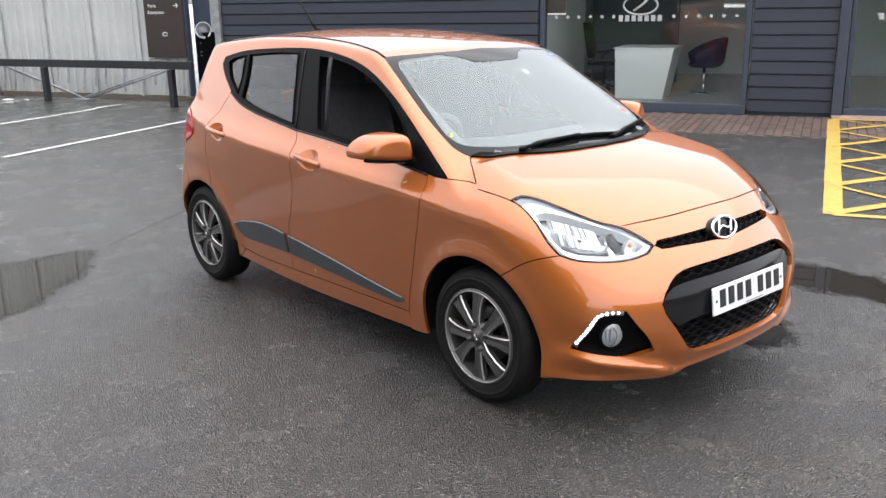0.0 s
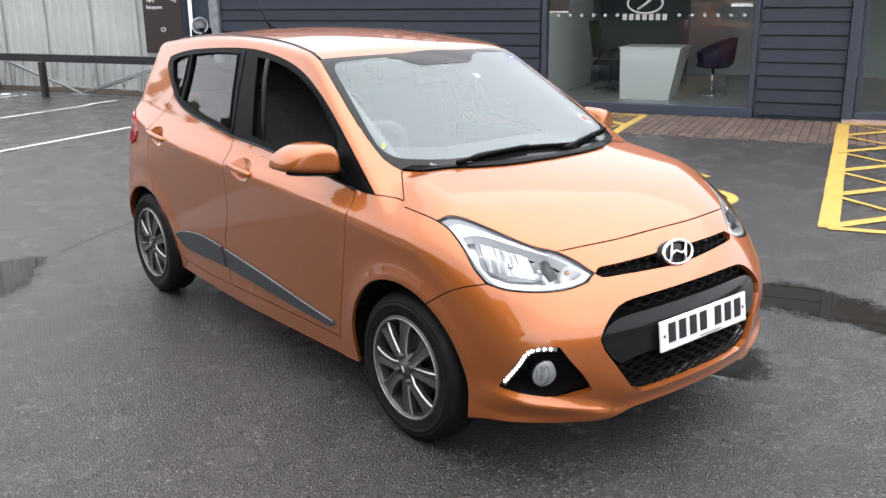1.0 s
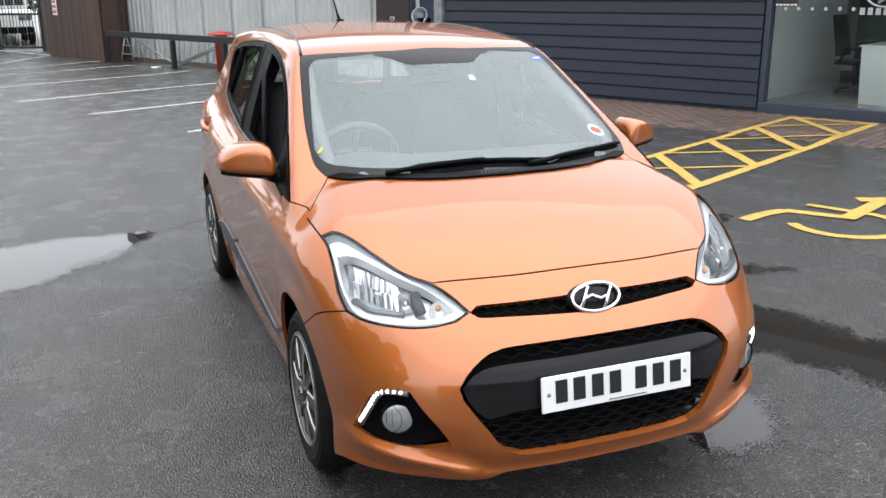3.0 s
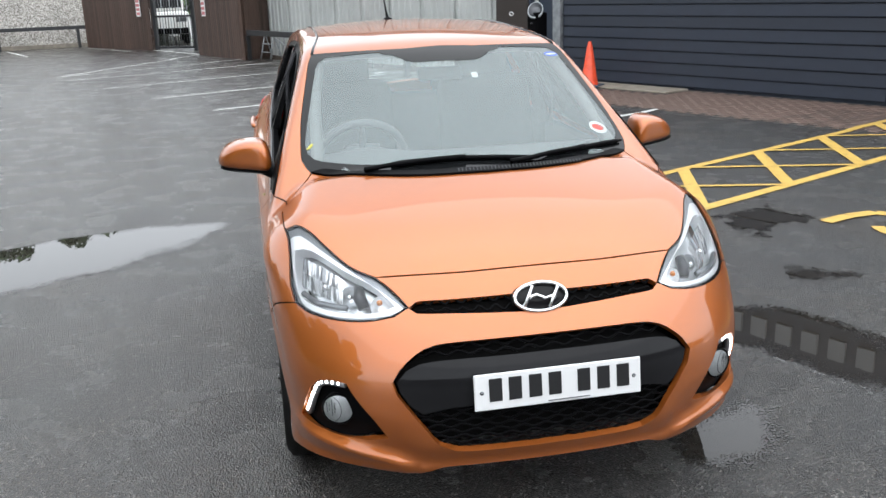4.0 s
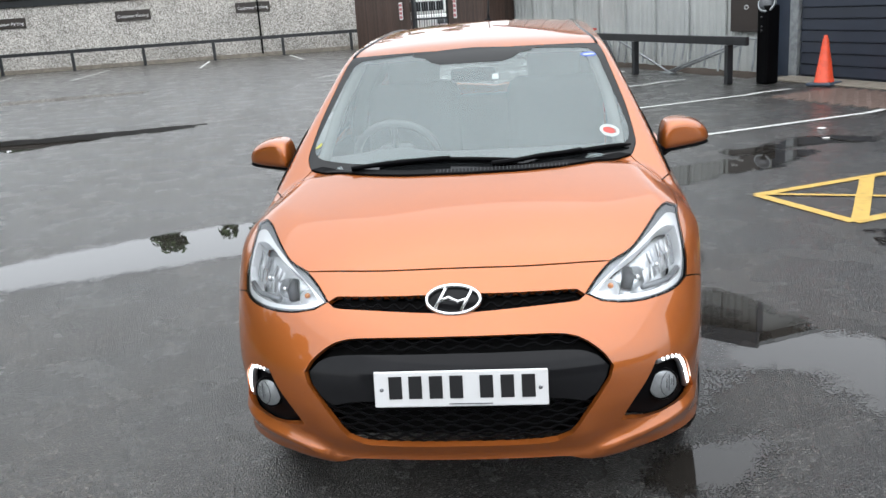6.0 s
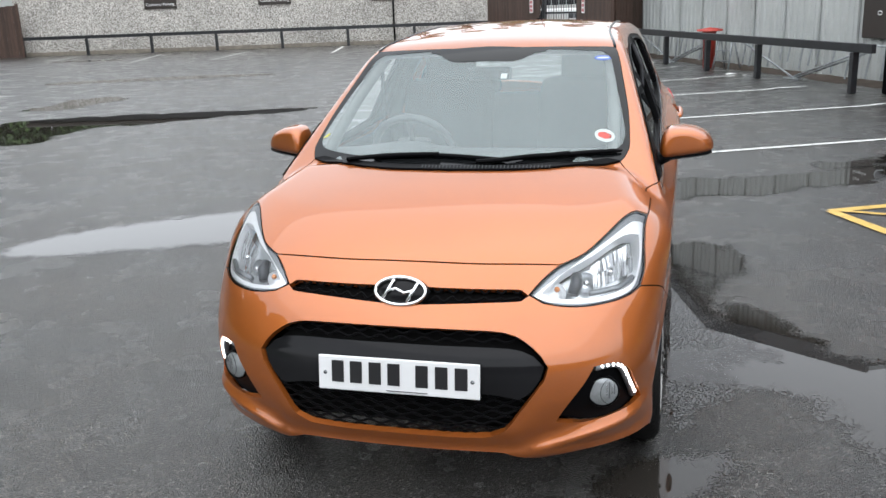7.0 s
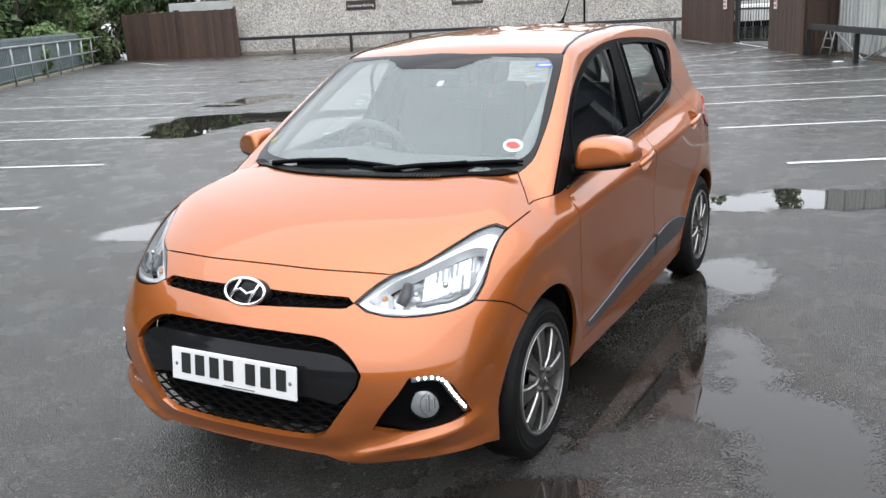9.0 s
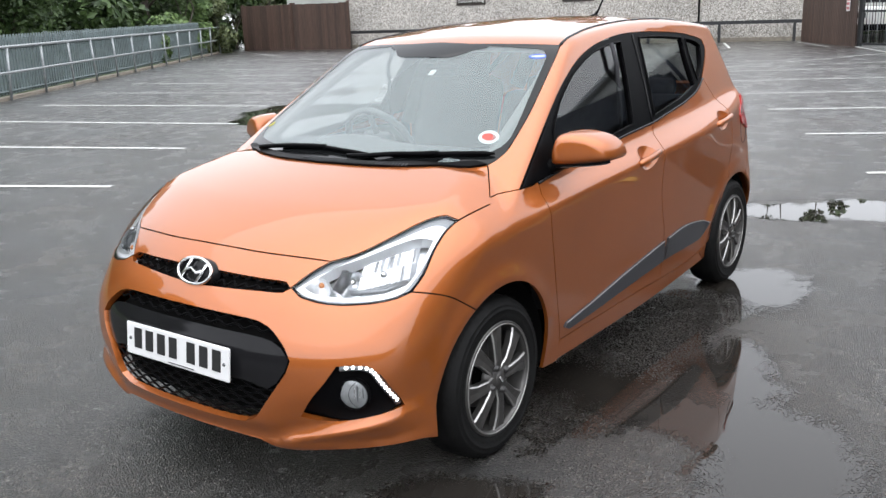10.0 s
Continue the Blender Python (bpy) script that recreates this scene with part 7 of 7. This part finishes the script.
sticker(.55, .333, 1.079, .039, SIGN_WHITE, "round_sticker", "round white window sticker with a red flower shape", -.001)
for a in range(4):
    sticker(.55 + .010 * math.cos(a * 1.57), .333, 1.079 + .008 * math.sin(a * 1.57), .0175, RED_PLASTIC, "sticker_petal", "red petal shape", -.0004 + .0002 * a)
sticker(.498, .79, 1.332, .038, SIGN_BLUE, "oval_sticker", "small blue and white oval window sticker", .0006, .5)
sticker(.498, .79, 1.332, .029, SIGN_PALE, "sticker_band", "white band of the sticker", .0012, .22)
p = snap([(.105, .596, 1.284)])
q = p[0] - form_normal(p)[0] * .004
part("paper_tag", box("paper_tag", (.026, .003, .032), SIGN_WHITE, pose(q[0], q[1], q[2], -58, 0, 0), .0005), car, "small white paper tag inside the windscreen")
part("aerial", tube("aerial", ((0, 2.27, 1.455), (0, 2.33, 1.50), (0, 2.52, 1.70)), [.012, .006, .003], BLACK_PLASTIC, 8), car, "thin black roof aerial")
part("aerial_foot", lathe("aerial_foot", ((.03, -.01), (.024, .014), (.001, .02)), BLACK_PLASTIC, pose(0, 2.27, 1.455, 0, -90, 0), 16), car)


def fallen_leaf(x, y, z, size, turn):
    """A small pointed leaf stuck flat to the wet paint."""
    p = snap([(x, y, z)])
    n = Vector(form_normal(p)[0])
    m = Matrix.Translation(Vector(p[0]) + n * .003) @ n.to_track_quat("Z", "Y").to_matrix().to_4x4() @ pose(0, 0, 0, 0, 0, turn)
    edge = [(size * math.cos(a), .38 * size * math.sin(a) * (1 + .3 * math.cos(a)), .10 * size * math.cos(2 * a)) for a in [k * math.pi / 6 for k in range(12)]]
    v = [m @ Vector((-q[0] if s < 0 else q[0], q[1], q[2])) for s in (1,) for q in edge] + [m @ Vector((0, 0, .06 * size))]
    v += [w - n * .0015 for w in v]
    f = [(k, (k + 1) % 12, 12) for k in range(12)] + [((k + 1) % 12 + 13, k + 13, 25) for k in range(12)] + [(k + 13, (k + 1) % 12 + 13, (k + 1) % 12, k) for k in range(12)]
    tagged(new("fallen_leaf", mesh("fallen_leaf", v, f, LEAF_FALLEN)), "small yellow leaf stuck to the wet car", "leaf")


for x, y, z, size, turn in ((-.608, .351, 1.064, .018, 70), (-.792, .445, .874, .012, 30), (-.769, 1.232, .302, .014, 80), (-.751, 1.076, .95, .008, 10)):
    fallen_leaf(x, y, z, size, turn)

# ---- cabin ----
def cushion(name, size, m, mat, parent, bevel=0.05):
    bm = bmesh.new()
    box_bm(bm, size, m, bevel)
    return part(name, from_bm(name, bm, mat, True), parent)


def seat(s):
    ob = part("front_seat", None, car, "dark cloth front seat")
    cushion("seat_base", (.50, .52, .18), pose(.36 * s, 1.10, .56, 6, 0, 0), SEAT_CLOTH, ob, .06)
    cushion("seat_back", (.48, .15, .62), pose(.36 * s, 1.40, .90, -18, 0, 0), SEAT_CLOTH, ob, .06)
    cushion("headrest", (.27, .11, .20), pose(.36 * s, 1.52, 1.26, -12, 0, 0), SEAT_CLOTH, ob, .045)


both(seat)
bench = part("rear_bench", None, car, "dark cloth rear bench")
cushion("bench_base", (1.2, .48, .18), pose(0, 1.95, .60, 6, 0, 0), SEAT_CLOTH, bench, .06)
cushion("bench_back", (1.2, .15, .46), pose(0, 2.24, .82, -20, 0, 0), SEAT_CLOTH, bench, .06)
for x in (-.36, .36):
    cushion("headrest", (.22, .08, .11), pose(x, 2.33, 1.075, -12, 0, 0), SEAT_CLOTH, bench, .04)
# dashboard: a curved top that runs up to the glass
dv, df = [], []
for i in range(25):
    x = -.66 + 1.32 * i / 24
    b = .42 * x * x
    for y, z in ((.17 + b, .955), (.35 + b * .7, .985), (.55, .985 + .02 * math.exp(-((x + .36) / .16) ** 2)), (.66, .965 + .03 * math.exp(-((x + .36) / .16) ** 2)), (.70, .90), (.66, .70), (.62, .45)):
        dv.append((x, y, z))
for i in range(24):
    for k in range(6):
        df.append((i * 7 + k, i * 7 + 7 + k, i * 7 + 8 + k, i * 7 + k + 1))
part("dashboard", mesh("dashboard", dv, df, CABIN_GREY, True), car, "dark grey dashboard")
steer = part("steering_wheel", None, car, "dark grey three-spoke steering wheel")
sm = pose(-.36, .80, .93, -62, 0, 0)
part("wheel_rim", tube("wheel_rim", [sm @ Vector((.185 * math.cos(a), .185 * math.sin(a), 0)) for a in [k * math.pi / 20 for k in range(40)]], .017, CABIN_GREY, 8, True), steer)
cushion("wheel_hub", (.16, .13, .05), sm, CABIN_GREY, steer, .02)
for a in (0, math.pi, -math.pi / 2):
    part("wheel_spoke", tube("wheel_spoke", (sm @ Vector((.06 * math.cos(a), .06 * math.sin(a), 0)), sm @ Vector((.18 * math.cos(a), .18 * math.sin(a), 0))), .014, CABIN_GREY, 6), steer)
for s in (1, -1):
    part("seat_belt", tube("seat_belt", [(.655 * s, 1.25, .95), (.65 * s, 1.235, 1.10), (.64 * s, 1.22, 1.27), (.60 * s, 1.25, 1.36)], .010, SEAT_CLOTH, 6), car, "dark belt beside the door pillar")
part("cabin_floor", box("cabin_floor", (1.36, 2.2, .04), GAP, Matrix.Translation((0, 1.5, .33)), .01), car)
v, n, f = panel("headlining", Along((0, 0, 1)), ROOF, HEADLINING, None, grid=.08, gap=.0, deep=0, lift=-.035, bare=True)
part("headlining", mesh("headlining", v, [q[::-1] for q in f], HEADLINING, True, -n), car, "pale cloth headlining")
part("interior_mirror", box("interior_mirror", (.20, .03, .06), BLACK_PLASTIC, pose(0, .80, 1.275, -10, 0, 0), .015), car)
for s in (1, -1):
    run = smooth_line((SCREEN_SIDE[1] - np.array((.045, -.02, .01)), SCREEN_SIDE[len(SCREEN_SIDE) // 2] - np.array((.05, -.03, .01)), SCREEN_SIDE[-1] - np.array((.03, -.04, .02))))
    part("pillar_trim", tube("pillar_trim", [(p[0] * s, p[1], p[2]) for p in run], .024, TRIM_GREY, 8), car)
    part("centre_pillar_trim", tube("centre_pillar_trim", [(.66 * s, 1.38, .95), (.60 * s, 1.45, 1.2), (.50 * s, 1.5, 1.38)], .035, SEAT_CLOTH, 8), car)
    part("door_card", box("door_card", (.05, 1.05, .55), SEAT_CLOTH, pose(.705 * s, .92, .68, 0, 0, 0), .02), car)
    part("door_card", box("door_card", (.05, .75, .58), SEAT_CLOTH, pose(.69 * s, 1.85, .70, 0, 0, 0), .02), car)
    part("rear_pillar_trim", tube("rear_pillar_trim", [(.62 * s, 2.45, 1.05), (.54 * s, 2.48, 1.25), (.44 * s, 2.45, 1.37)], .05, SEAT_CLOTH, 8), car)


# ---- block pavers in front of the showroom, laid last ----
paver_me = {}
for k in range(4):
    bm = bmesh.new()
    box_bm(bm, (0.193, 0.093, 0.03), Matrix.Translation((0, 0, -0.015)))
    bmesh.ops.bevel(bm, geom=[e for e in bm.edges if all(v.co.z > -0.001 for v in e.verts)], offset=0.005, segments=1, affect="EDGES")
    rng = random.Random(k)
    for v in bm.verts:
        v.co.z += 0.0015 * rng.random()
    paver_me[k] = from_bm("paver", bm, BRICK)
paving = thing("block_paving", "reddish brown block paving along the showroom front", "paving")
paving["kind"] = "structure"
rng = random.Random(2)
near, rest = 0, []
for j in range(-26, 88):
    for i in range(-1, 10):
        p, q = 7.40 + 0.203 * i + (0.1 if j % 2 else 0.0), 0.103 * j
        if q > 7.15 or (p > 8.60 and q > 6.05) or p < 7.38 or p > 9.2:
            continue
        m = SITE @ pose(p, q, 0.009 + 0.003 * rng.random(), 0.6 * (rng.random() - 0.5), 0.6 * (rng.random() - 0.5), 1.2 * (rng.random() - 0.5))
        if near < 300 and -1.2 < q < 4.2 and p < 8.7:
            ob = part("paver", paver_me[rng.randrange(4)], paving)
            ob.matrix_local = m
            near += 1
        else:
            rest.append((rng.randrange(4), m))
rv, rf = [], []
for k, m in rest:
    base = len(rv)
    rv += [m @ v.co for v in paver_me[k].vertices]
    rf += [tuple(base + i for i in f.vertices) for f in paver_me[k].polygons]
tagged(part("pavers", mesh("pavers", rv, rf, BRICK), paving), kind="stuff")
